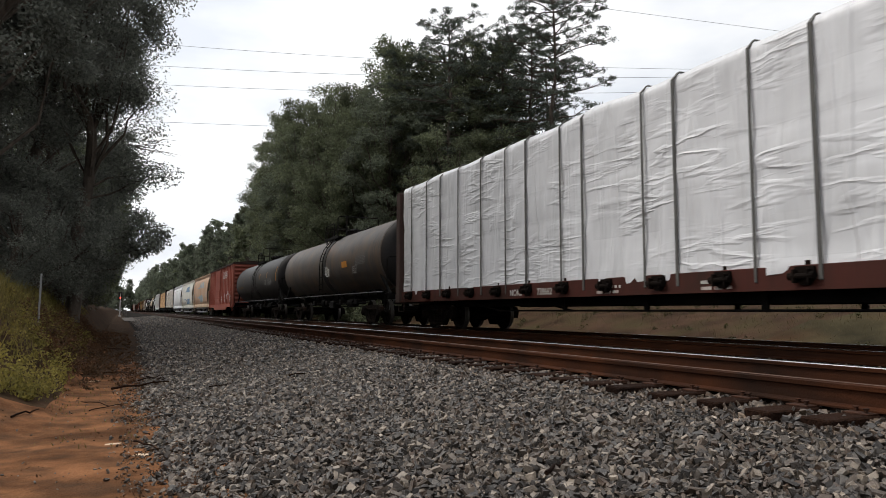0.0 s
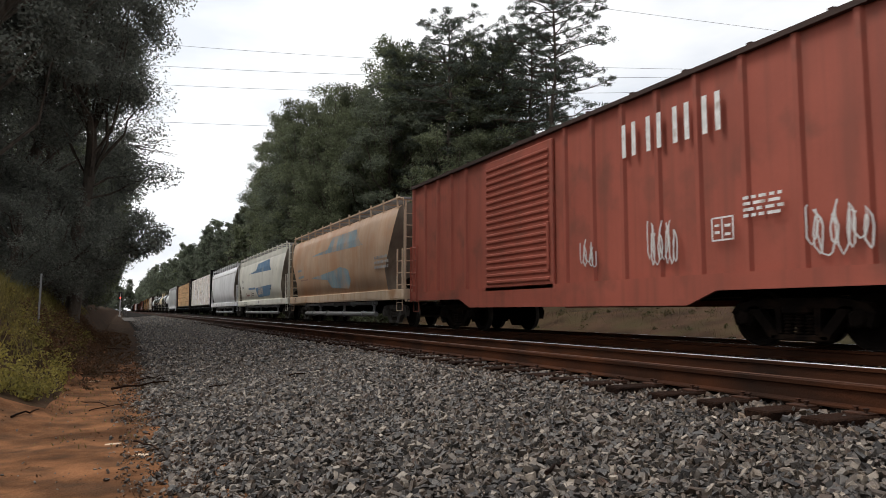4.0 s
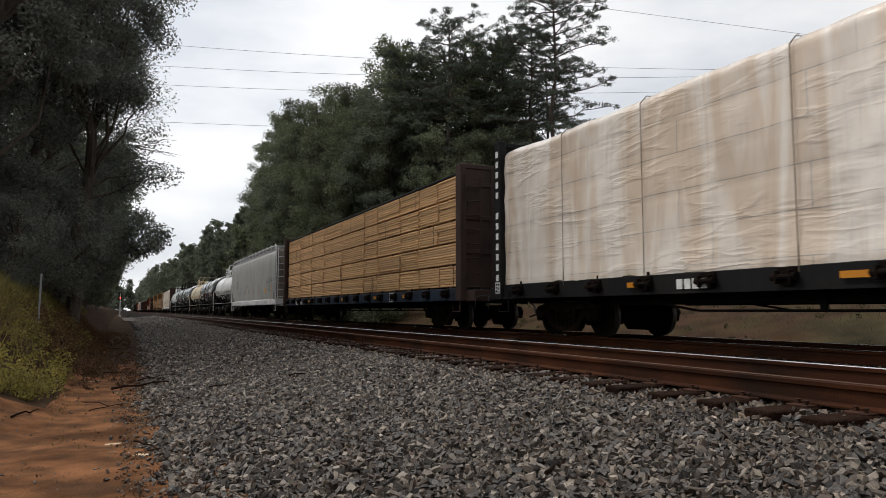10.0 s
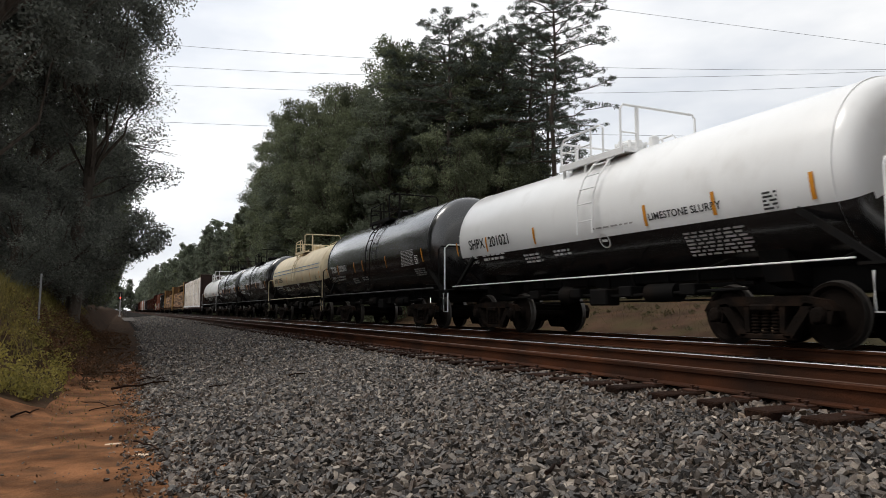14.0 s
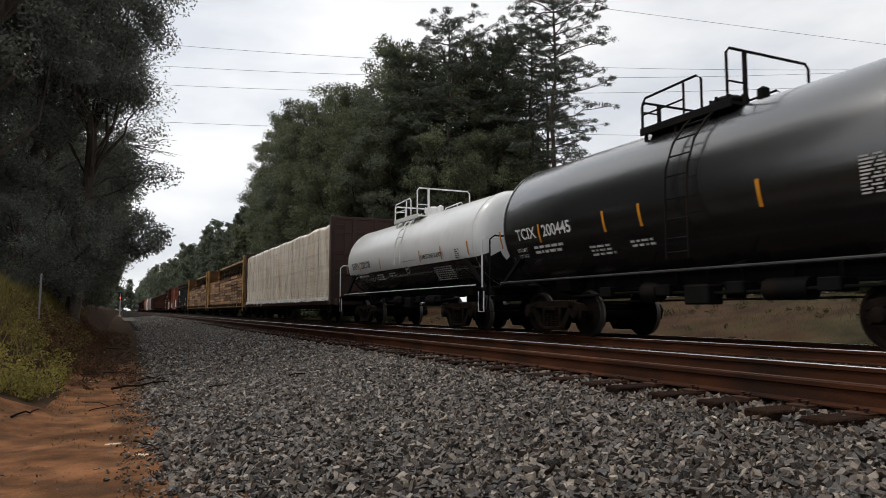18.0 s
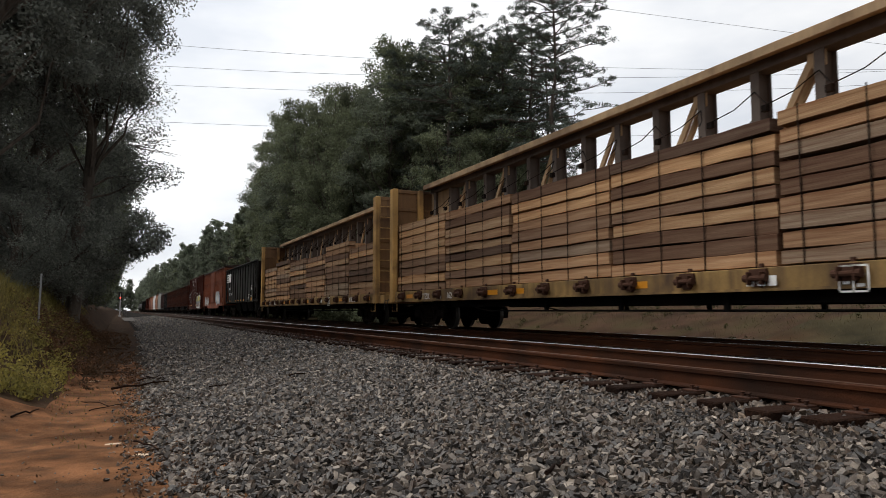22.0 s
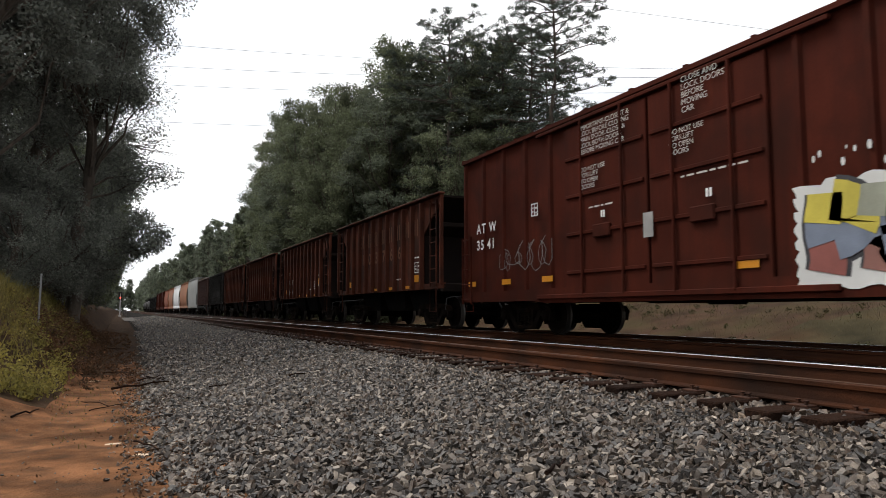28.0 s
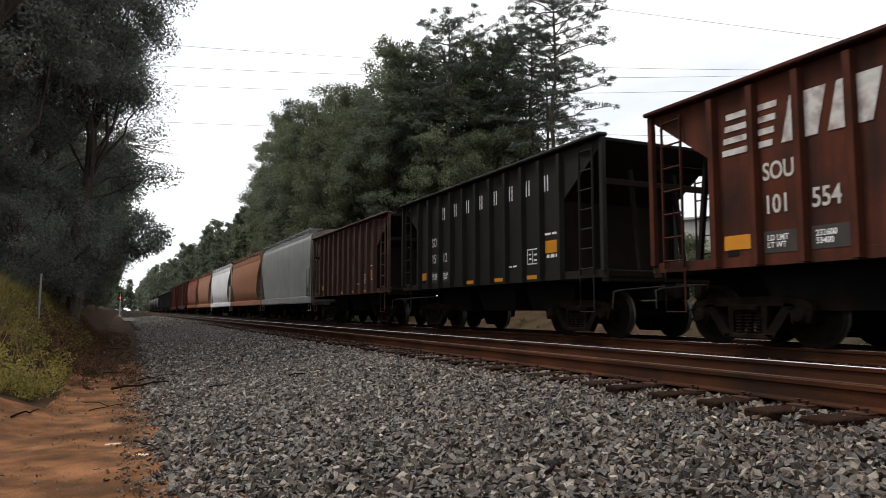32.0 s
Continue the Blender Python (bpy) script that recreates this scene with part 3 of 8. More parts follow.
    for kind, x, y, sc in spots:
        if y > 84:
            kind = swap.get(kind, kind)
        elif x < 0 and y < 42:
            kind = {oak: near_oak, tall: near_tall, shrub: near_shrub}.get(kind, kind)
        m = pose(x, y, ground_z(x, y), 0, 0, rng.uniform(0, 360)) @ Matrix.Scale(sc, 4)
        if kind not in first:
            kind.matrix_basis = m
            first[kind] = True
        else:
            kind_scale = kind.scale.copy()
            kind.scale = (1, 1, 1)
            c = copy_thing(kind, m)
            c.scale = (sc, sc, sc)
            kind.scale = kind_scale


def build_far_woods():
    rng = np.random.default_rng(21)
    cs, rs = [], []
    for x0, x1, y0, y1, n in ((13.5, 30, 330, 720, 420), (-16, -4, 210, 720, 420), (-60, 7.0, 520, 560, 300), (12.5, 70, 480, 540, 360), (-60, 70, 690, 720, 420)):
        for _ in range(n):
            h = rng.uniform(0, 1) ** 0.7 * rng.uniform(13, 23)
            cs.append((rng.uniform(x0, x1), rng.uniform(y0, y1), h + 1.0))
            rs.append(rng.uniform(1.6, 3.2))
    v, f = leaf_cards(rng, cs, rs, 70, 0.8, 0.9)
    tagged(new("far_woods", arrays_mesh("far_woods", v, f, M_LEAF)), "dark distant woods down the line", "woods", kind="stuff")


def blades(rng, n, x0, x1, y0, y1, h0, h1, w):
    x, y = rng.uniform(x0, x1, n), rng.uniform(y0, y1, n)
    if x1 < -0.5:
        y = y0 + (y1 - y0) * rng.uniform(0, 1, n) ** 0.8
    z = np.array([ground_z(a, b) for a, b in zip(x, y)])
    h = rng.uniform(h0, h1, n)
    if x1 < -0.5:
        h *= np.clip((x1 - x) / 1.2, 0.25, 1) * np.clip((y - y0 + 0.8) / 3.0, 0.3, 1)
    a = rng.uniform(0, 2 * np.pi, n)
    lean = rng.uniform(0.1, 0.6, n) * h if x1 < 5 else rng.uniform(0.3, 1.5, n) * h
    b = rng.uniform(0, 2 * np.pi, n)
    base = np.stack([x, y, z - 0.03], 1)
    side = np.stack([np.cos(a), np.sin(a), 0 * a], 1) * w
    tip = base + np.stack([np.cos(b) * lean, np.sin(b) * lean, h], 1)
    mid = base * 0.45 + tip * 0.55 + np.stack([0 * h, 0 * h, 0.12 * h], 1)
    v = np.stack([base - side, base + side, mid + side * 0.7, mid - side * 0.7, tip + side * 0.1, tip - side * 0.1], 1).reshape(-1, 3)
    i = np.arange(n)[:, None] * 6
    f = np.concatenate([i + np.array([[0, 1, 2, 3]]), i + np.array([[3, 2, 4, 5]])], 0)
    return v, f


def build_grass():
    rng = np.random.default_rng(8)
    for label, m, args in (("tall green grass on the bank", M_GRASS, (16000, -4.2, -0.72, 9.9, 25.0, 0.12, 0.5, 0.006)), ("tall green grass on the bank", M_GRASS, (5000, -6.5, -1.6, 25.0, 45.0, 0.25, 0.6, 0.012)),
                           ("dry straw-coloured grass beyond the tracks", M_STRAW, (24000, 12.2, 24.0, 1.0, 40.0, 0.04, 0.18, 0.005)),
                           ("green weeds at the foot of the bank", M_GRASS, (260, -0.7, 0.3, 7.0, 14.0, 0.03, 0.08, 0.005))):
        v, f = blades(rng, *args)
        tagged(new("grass", arrays_mesh("grass", v, f, m)), label, "grass", kind="stuff")
    pr = random.Random(9)
    for label, m, n, x0, x1, y0, y1, r0, r1, per, size in (("yellow-green weeds and brambles on the bank", M_WEED, 900, -4.4, -0.80, 9.7, 27.0, 0.08, 0.26, 60, 0.026),
                                                         ("brown brush and leaf litter in the ditch", M_LITTER, 420, -1.2, 0.40, 12.0, 40.0, 0.04, 0.15, 26, 0.020),
                                                         ("dark brown brush at the foot of the bank", M_LITTER, 420, -1.7, -0.35, 14.0, 34.0, 0.10, 0.34, 60, 0.026),
                                                         ("dry leaves and crumbs on the red dirt", M_LITTER, 150, -3.6, 0.42, 3.0, 14.0, 0.03, 0.12, 6, 0.013),
                                                         ("dark crumbled leaves along the edge of the stones", M_LITTER, 330, 0.05, 0.62, 2.0, 16.0, 0.03, 0.08, 10, 0.012),
                                                         ("olive weeds between the dry grass", M_OLIVE, 260, 12.4, 24.0, 4.0, 36.0, 0.08, 0.24, 60, 0.030)):
        cs, rs = [], []
        for _ in range(n):
            x, y = pr.uniform(x0, x1), y0 + (y1 - y0) * pr.random() ** 1.2
            r = pr.uniform(r0, r1)
            cs.append((x, y, ground_z(x, y) + r * 0.5))
            rs.append(r)
        v, f = leaf_cards(rng, cs, rs, per, size, 0.8)
        tagged(new("weeds", arrays_mesh("weeds", v, f, m)), label, "weeds", kind="stuff")


# ---- paints of the train ----
def paint(name, col, rough=0.55, dirt=RUST, damt=0.25, streak=0.5, var=0.12, **k):
    return mat(name, col, rough, var=var, scale=0.8, bump=0.06, bscale=30, dirt=dirt, damt=damt, streak=streak, **k)


P_PEACH = paint("faded_orange_paint", (0.53, 0.355, 0.235), 0.65, (0.47, 0.225, 0.105), 0.62, 0.45, 0.14, dscale=0.55, coat=0.2)
P_CREAMSILL = paint("stained_cream_sill", (0.60, 0.46, 0.33), 0.7, (0.42, 0.23, 0.12), 0.35, 0.5)
P_BLUEFADE = paint("faded_blue_paint", (0.225, 0.315, 0.36), 0.7, (0.50, 0.31, 0.19), 0.42, 0.35, 0.25, dscale=1.0)
P_ACF = paint("off_white_hopper_paint", (0.79, 0.77, 0.68), 0.45, (0.58, 0.53, 0.44), 0.15, 0.3, coat=0.3)
P_BLUEGREY = paint("faded_blue_stripe", (0.085, 0.185, 0.315), 0.6, (0.35, 0.38, 0.40), 0.25, 0.35)
P_WHITE = paint("pale_grey_white_paint", (0.79, 0.79, 0.80), 0.5, (0.62, 0.615, 0.61), 0.12, 0.35, coat=0.3)
P_GREYMID = paint("weathered_grey_hopper_paint", (0.21, 0.215, 0.21), 0.6, (0.17, 0.16, 0.145), 0.4, 0.3, coat=0.1)
P_GREYHOP = paint("light_grey_hopper_paint", (0.38, 0.385, 0.37), 0.55, (0.34, 0.33, 0.30), 0.25, 0.3, coat=0.2)
P_FASCIA = paint("grey_lilac_roof_band", (0.29, 0.28, 0.285), 0.55, (0.24, 0.23, 0.22), 0.25, 0.3)
P_DECKBLUE = paint("dark_blue_sill", (0.022, 0.034, 0.056), 0.7, (0.02, 0.017, 0.015), 0.45, 0.5, 0.3, spec=0.2)
P_TANKA = paint("dirty_grey_black_tank", (0.078, 0.070, 0.064), 0.5, (0.135, 0.088, 0.052), 0.6, 0.7, 0.35)
P_TANKB = paint("faded_black_tank", (0.027, 0.025, 0.024), 0.5, (0.050, 0.042, 0.034), 0.3, 0.4, 0.3)
# dirty heads, darkened further with the shade on the car's end face
P_HEADSHADE = paint("dirty_shaded_tank_head", (0.020, 0.018, 0.018), 0.65, (0.05, 0.035, 0.022), 0.25, 0.3, 0.3, spec=0.25)
P_BANDDARK = paint("black_tank_band", (0.016, 0.015, 0.015), 0.6, (0.05, 0.04, 0.03), 0.2, 0.2, 0.3)
P_TANKBLACK = paint("glossy_black_tank", (0.0075, 0.0075, 0.0082), 0.27, (0.020, 0.018, 0.017), 0.2, 0.2, spec=1.0, coat=1.0)
P_TANKWHITE = paint("white_tank_paint", (0.83, 0.83, 0.82), 0.3, (0.72, 0.71, 0.69), 0.12, 0.12, 0.03, coat=0.5)
P_TANKCREAM = paint("cream_tank_paint", (0.66, 0.56, 0.38), 0.45, (0.42, 0.32, 0.20), 0.15, 0.3)
P_GATX = paint("faded_red_boxcar_paint", (0.34, 0.085, 0.055), 0.65, (0.17, 0.06, 0.04), 0.35, 0.5)
P_ATW = paint("brown_red_boxcar_paint", (0.060, 0.0122, 0.0064), 0.75, (0.030, 0.0090, 0.0056), 0.5, 0.6, 0.3, spec=0.08)
P_ORANGE = paint("weathered_orange_boxcar", (0.23, 0.066, 0.030), 0.75, (0.085, 0.030, 0.018), 0.6, 0.8, 0.3, spec=0.2)
P_HOPPER = paint("brown_hopper_paint", (0.084, 0.0235, 0.0120), 0.8, (0.020, 0.0105, 0.0082), 0.75, 0.9, 0.4, spec=0.15)
P_HOPPERDK = paint("dark_brown_hopper_paint", (0.055, 0.022, 0.017), 0.75, (0.13, 0.07, 0.05), 0.4, 0.6, 0.3)
P_HOPPERBK = paint("black_hopper_paint", (0.0125, 0.0115, 0.0105), 0.7, (0.022, 0.017, 0.014), 0.3, 0.4, 0.3, spec=0.25)
P_DECKRED = paint("brown_flatcar_paint", (0.070, 0.021, 0.015), 0.75, (0.035, 0.018, 0.013), 0.5, 0.5, spec=0.2)
# rusty bulkhead plate, browned further with the shade on the car's end
P_YELPLATE = paint("rusty_shaded_yellow_plate", (0.17, 0.092, 0.038), 0.8, (0.07, 0.035, 0.02), 0.5, 0.6, 0.3)
P_YELSILL = paint("grimy_yellow_sill", (0.27, 0.165, 0.055), 0.8, (0.05, 0.026, 0.015), 0.75, 0.8, 0.4)
P_TRUSSGREY = paint("grimed_truss_steel", (0.085, 0.068, 0.058), 0.8, (0.045, 0.028, 0.020), 0.5, 0.6, 0.3)
P_CHORD = paint("dusty_tan_chord", (0.33, 0.225, 0.125), 0.8, (0.13, 0.075, 0.04), 0.5, 0.5, 0.3)
P_WINCH = paint("rusty_brown_winch", (0.060, 0.026, 0.015), 0.85, (0.020, 0.012, 0.009), 0.5, 0.5, 0.35, spec=0.2)
# end sheets: brownish grime plus the recess shade put into the colour
P_ENDDARK = paint("grimy_shaded_end_sheet", (0.21, 0.178, 0.142), 0.8, (0.09, 0.07, 0.055), 0.4, 0.5)
P_RUSTDARK = paint("dark_rusty_steel", (0.050, 0.026, 0.020), 0.8, (0.025, 0.018, 0.015), 0.4, 0.5)
# near-black with the hopper ends' shade painted in; the placard shares it
P_SHADEBLK = paint("shade_black_steel", (0.011, 0.0075, 0.0062), 0.9, (0.020, 0.011, 0.008), 0.4, 0.4, spec=0.15)
P_DECKBLK = paint("black_flatcar_paint", (0.0080, 0.0080, 0.0088), 0.75, (0.018, 0.015, 0.013), 0.3, 0.4, spec=0.2)
P_DECKYEL = paint("dirty_yellow_flatcar_paint", (0.45, 0.262, 0.085), 0.75, (0.085, 0.045, 0.025), 0.6, 0.8, 0.3)
P_CUTORANGE = paint("orange_small_hopper", (0.27, 0.105, 0.045), 0.65, (0.26, 0.10, 0.04), 0.35, 0.5)
P_MARK = mat("white_stencil", (0.75, 0.75, 0.73), 0.7, var=0.15, scale=6, bump=0, dirt=(0.35, 0.25, 0.2), damt=0.25, dscale=4)
P_WORN = mat("worn_white_stencil", (0.62, 0.60, 0.57), 0.75, var=0.25, scale=5, bump=0, dirt=(0.12, 0.04, 0.025), damt=0.62, dscale=3.2, streak=0.8)
P_STENCIL = mat("worn_number_stencil", (0.55, 0.52, 0.48), 0.8, var=0.25, scale=5, bump=0, dirt=(0.16, 0.06, 0.04), damt=0.4, dscale=5)
P_FADEORANGE = mat("faded_orange_letters", (0.15, 0.066, 0.034), 0.85, var=0.4, scale=4, bump=0, dirt=(0.075, 0.030, 0.018), damt=0.75, dscale=4)
P_PATCHGREY = mat("grey_repaint_patch", (0.040, 0.034, 0.031), 0.8, var=0.3, scale=3, bump=0.1)
P_MARKDK = mat("black_stencil", (0.03, 0.03, 0.03), 0.7, var=0.2, bump=0)
P_MARKGREY = mat("faded_grey_stencil", (0.34, 0.33, 0.32), 0.7, var=0.3, bump=0)
P_MARKMID = mat("grey_spray_line", (0.17, 0.17, 0.165), 0.7, var=0.3, bump=0)
P_WORNYEL = mat("worn_yellow_stencil", (0.30, 0.17, 0.04), 0.75, var=0.3, scale=5, bump=0, dirt=(0.03, 0.025, 0.02), damt=0.55, dscale=5)
P_MARKDIM = mat("dim_grey_stencil", (0.17, 0.165, 0.16), 0.75, var=0.3, bump=0)
P_REFLECT = mat("amber_reflector", (0.60, 0.24, 0.018), 0.45, var=0.15, bump=0)
P_REFLECTPALE = mat("pale_orange_card", (0.62, 0.36, 0.09), 0.6, var=0.15, bump=0)
P_REFLECTBROWN = mat("faded_brown_reflector", (0.26, 0.12, 0.05), 0.6, var=0.15, bump=0)
P_GRAFWHITE = mat("white_spray_paint", (0.60, 0.60, 0.58), 0.6, var=0.1, bump=0)
P_GRAFYEL = mat("yellow_spray_paint", (0.55, 0.46, 0.07), 0.6, var=0.2, bump=0)
P_GRAFBLUE = mat("blue_grey_spray_paint", (0.17, 0.20, 0.26), 0.6, var=0.25, bump=0)
P_GRAFRED = mat("red_spray_paint", (0.26, 0.085, 0.07), 0.6, var=0.2, bump=0)
P_GRAFROSE = mat("rose_spray_paint", (0.23, 0.105, 0.085), 0.6, var=0.25, bump=0)
P_GRAFPALE = mat("pale_grey_green_spray_paint", (0.30, 0.31, 0.24), 0.6, var=0.25, bump=0)
P_GRAFDARK = mat("dark_grey_spray_paint", (0.045, 0.045, 0.05), 0.6, var=0.2, bump=0)
M_PIPEDARK = mat("dark_grey_pipe", (0.045, 0.045, 0.046), 0.55, 0.2, var=0.2, scale=3, bump=0.08)
M_PIPE = mat("grey_pipe_paint", (0.24, 0.24, 0.245), 0.55, 0.2, var=0.15, scale=3, bump=0.08, dirt=(0.16, 0.12, 0.1), damt=0.3)
M_GALV = mat("galvanised_grating", (0.30, 0.30, 0.30), 0.55, 0.5, var=0.2, scale=3, bump=0.2)


def wrap_mat(name, under, veil, cover, rough, joint=0.35):
    """Plastic film over packs of lumber: pack joints below, a pale veil above with sheen streaks painted in, and
    creases.
    """
    m = bpy.data.materials.new(name)
    m.use_nodes = True
    n, l = m.node_tree.nodes, m.node_tree.links
    b = n["Principled BSDF"]
    b.inputs["Roughness"].default_value = rough
    tc = n.new("ShaderNodeTexCoord")

    def tex(sc, det, stretched, rot=0.0, distort=0.0):
        mp = n.new("ShaderNodeMapping")
        mp.inputs["Scale"].default_value = stretched
        mp.inputs["Rotation"].default_value = (rot, 0, 0)
        l.new(tc.outputs["Object"], mp.inputs["Vector"])
        t = n.new("ShaderNodeTexNoise")
        t.inputs["Scale"].default_value, t.inputs["Detail"].default_value, t.inputs["Distortion"].default_value = sc, det, distort
        l.new(mp.outputs["Vector"], t.inputs["Vector"])
        return t.outputs["Fac"]

    def ramp(fac, a, ca, c, cc):
        r = n.new("ShaderNodeValToRGB")
        r.color_ramp.elements[0].position, r.color_ramp.elements[0].color = a, ca
        r.color_ramp.elements[1].position, r.color_ramp.elements[1].color = c, cc
        l.new(fac, r.inputs["Fac"])
        return r.outputs["Color"]

    def mix(fac, a, c, mode="MIX"):
        x = n.new("ShaderNodeMix")
        x.data_type, x.blend_type = "RGBA", mode
        for sock, v in ((x.inputs["Factor"], fac), (x.inputs["A"], a), (x.inputs["B"], c)):
            if isinstance(v, (float, int, tuple)):
                sock.default_value = v
            else:
                l.new(v, sock)
        return x.outputs["Result"]

    sw = n.new("ShaderNodeSeparateXYZ")
    l.new(tc.outputs["Object"], sw.inputs["Vector"])
    cb = n.new("ShaderNodeCombineXYZ")
    l.new(sw.outputs["Y"], cb.inputs["X"])
    l.new(sw.outputs["Z"], cb.inputs["Y"])
    br = n.new("ShaderNodeTexBrick")
    br.inputs["Scale"].default_value = 1.0
    br.inputs["Brick Width"].default_value, br.inputs["Row Height"].default_value = 2.4, 0.62
    br.offset, br.squash = 0.3, 1.0
    br.inputs["Mortar Size"].default_value, br.inputs["Mortar Smooth"].default_value = 0.010, 0.3
    br.inputs["Color1"].default_value = (*[c * 0.86 for c in under], 1)
    br.inputs["Color2"].default_value = (*[min(1, c * 1.12) for c in under], 1)
    br.inputs["Mortar"].default_value = (*[c * joint for c in under], 1)
    l.new(cb.outputs["Vector"], br.inputs["Vector"])
    # milky film and its upright sheen streaks, both mixed in as pale colour
    film = ramp(tex(0.7, 4, (1, 1.9, 0.30), 0.15, 1.0), 0.40, (cover * 0.35, cover * 0.35, cover * 0.35, 1), 0.60, (cover, cover, cover, 1))
    colour = mix(film, br.outputs["Color"], (*veil, 1))

    def ridge(fac, width):
        """Narrow folds where a smooth field passes through its middle."""
        d = n.new("ShaderNodeMath")
        d.operation = "SUBTRACT"
        l.new(fac, d.inputs[0])
        d.inputs[1].default_value = 0.5
        e = n.new("ShaderNodeMath")
        e.operation = "ABSOLUTE"
        l.new(d.outputs[0], e.inputs[0])
        return ramp(e.outputs[0], 0.0, (1, 1, 1, 1), width, (0, 0, 0, 1))

    patch = ramp(tex(0.6, 2, (1, 1, 1)), 0.42, (0, 0, 0, 1), 0.62, (1, 1, 1, 1))
    crease = mix(1.0, ridge(tex(1.7, 3, (1, 0.32, 1.7), -0.30, 0.25), 0.07), patch, "MULTIPLY")
    up = ridge(tex(1.0, 2, (1, 1.9, 0.28), 0.15, 0.3), 0.09)
    b.inputs["Coat Weight"].default_value, b.inputs["Coat Roughness"].default_value = 0.8, 0.2
    l.new(colour, b.inputs["Base Color"])
    ad = n.new("ShaderNodeMath")
    l.new(crease, ad.inputs[0])
    l.new(up, ad.inputs[1])
    bp = n.new("ShaderNodeBump")
    bp.inputs["Strength"].default_value, bp.inputs["Distance"].default_value = (0.34 if rough < 0.4 else 0.6), 0.035
    l.new(ad.outputs[0], bp.inputs["Height"])
    l.new(bp.outputs["Normal"], b.inputs["Normal"])
    return m


M_WRAPW = wrap_mat("white_lumber_wrap", (0.70, 0.70, 0.71), (0.76, 0.76, 0.775), 0.95, 0.42, 0.85)
M_WRAPC = wrap_mat("clear_wrap_over_lumber", (0.62, 0.455, 0.31), (0.92, 0.86, 0.79), 0.85, 0.24)
M_WRAPC2 = wrap_mat("cream_wrap_over_lumber", (0.74, 0.575, 0.40), (0.90, 0.82, 0.72), 0.62, 0.27)
M_FILM = mat("loose_white_film", (0.66, 0.64, 0.60), 0.3, var=0.2, scale=3, bump=0.6, bscale=9, dirt=(0.40, 0.34, 0.27), damt=0.5, dscale=2.5, coat=0.6)
M_TAPE = mat("dark_banding", (0.20, 0.155, 0.11), 0.6, var=0.2, bump=0)
M_STRAPG = mat("grey_strap", (0.10, 0.096, 0.088), 0.7, var=0.2, bump=0.1)
M_LUMBER = mat("fresh_lumber", (0.62, 0.385, 0.195), 0.8, var=0.2, scale=3, bump=0.2, bscale=50, rnd=0.2, stretch=(2, 0.25, 2), dirt=(0.40, 0.205, 0.095), damt=0.5, dscale=2.5)


def timber_mat():
    """Rough sawn hardwood: each timber its own tone, grain along it, stains and knots."""
    m = mat("rough_weathered_timber", (0.98, 0.80, 0.74), 0.9, var=0.4, scale=4, bump=0.35, bscale=9, stretch=(1.5, 0.5, 1.1), dirt=(0.38, 0.24, 0.18), damt=0.55, dscale=2.2, spec=0.15)
    n, l = m.node_tree.nodes, m.node_tree.links
    b = n["Principled BSDF"]
    old = b.inputs["Base Color"].links[0].from_socket
    o = n.new("ShaderNodeObjectInfo")
    r = n.new("ShaderNodeValToRGB")
    r.color_ramp.interpolation = "CONSTANT"
    e = r.color_ramp.elements
    e[0].position, e[0].color = 0.0, (0.17, 0.105, 0.068, 1)
    e[1].position, e[1].color = 0.90, (0.58, 0.365, 0.19, 1)
    for p, c in ((0.13, (0.46, 0.30, 0.165)), (0.27, (0.26, 0.170, 0.110)), (0.40, (0.50, 0.315, 0.175)), (0.52, (0.36, 0.225, 0.130)), (0.63, (0.13, 0.085, 0.060)), (0.71, (0.42, 0.285, 0.17)), (0.81, (0.31, 0.235, 0.165))):
        q = e.new(p)
        q.color = (*c, 1)
    l.new(o.outputs["Random"], r.inputs["Fac"])
    x = n.new("ShaderNodeMix")
    x.data_type, x.blend_type = "RGBA", "MULTIPLY"
    x.inputs["Factor"].default_value = 1.0
    l.new(r.outputs["Color"], x.inputs["A"])
    l.new(old, x.inputs["B"])
    l.new(x.outputs["Result"], b.inputs["Base Color"])
    return m


M_TIMBER = timber_mat()
M_RUBBER = mat("black_rubber", (0.02, 0.02, 0.02), 0.7, var=0.1, bump=0)

CACHE = {}


def cached(key, build):
    if key not in CACHE:
        CACHE[key] = build()
    return CACHE[key]


def wheelset_mesh(r):
    s = Shape()
    for sx in (-1, 1):
        prof = [(0.82, 0.03), (0.82, 0.13), (0.74, 0.15), (0.72, r - 0.10), (0.785, r - 0.055), (0.785, r - 0.006), (0.775, r), (0.70, r + 0.004), (0.675, r + 0.025), (0.655, r + 0.018),
                (0.652, r - 0.055), (0.69, r - 0.10), (0.68, 0.15), (0.62, 0.13), (0.62, 0.03)]
        s.lathe([(sx * a, b) for a, b in prof], "x", 36)
    for k, fc in enumerate(s.f):
        rr = [math.hypot(s.v[i][1], s.v[i][2]) for i in fc]
        s.m[k] = 1 if min(rr) > r - 0.03 else 0
    s.lathe([(-1.02, 0.075), (1.02, 0.075)], "x", 14)
    return s.mesh("wheelset", [M_WHEEL, M_TREAD], 30)


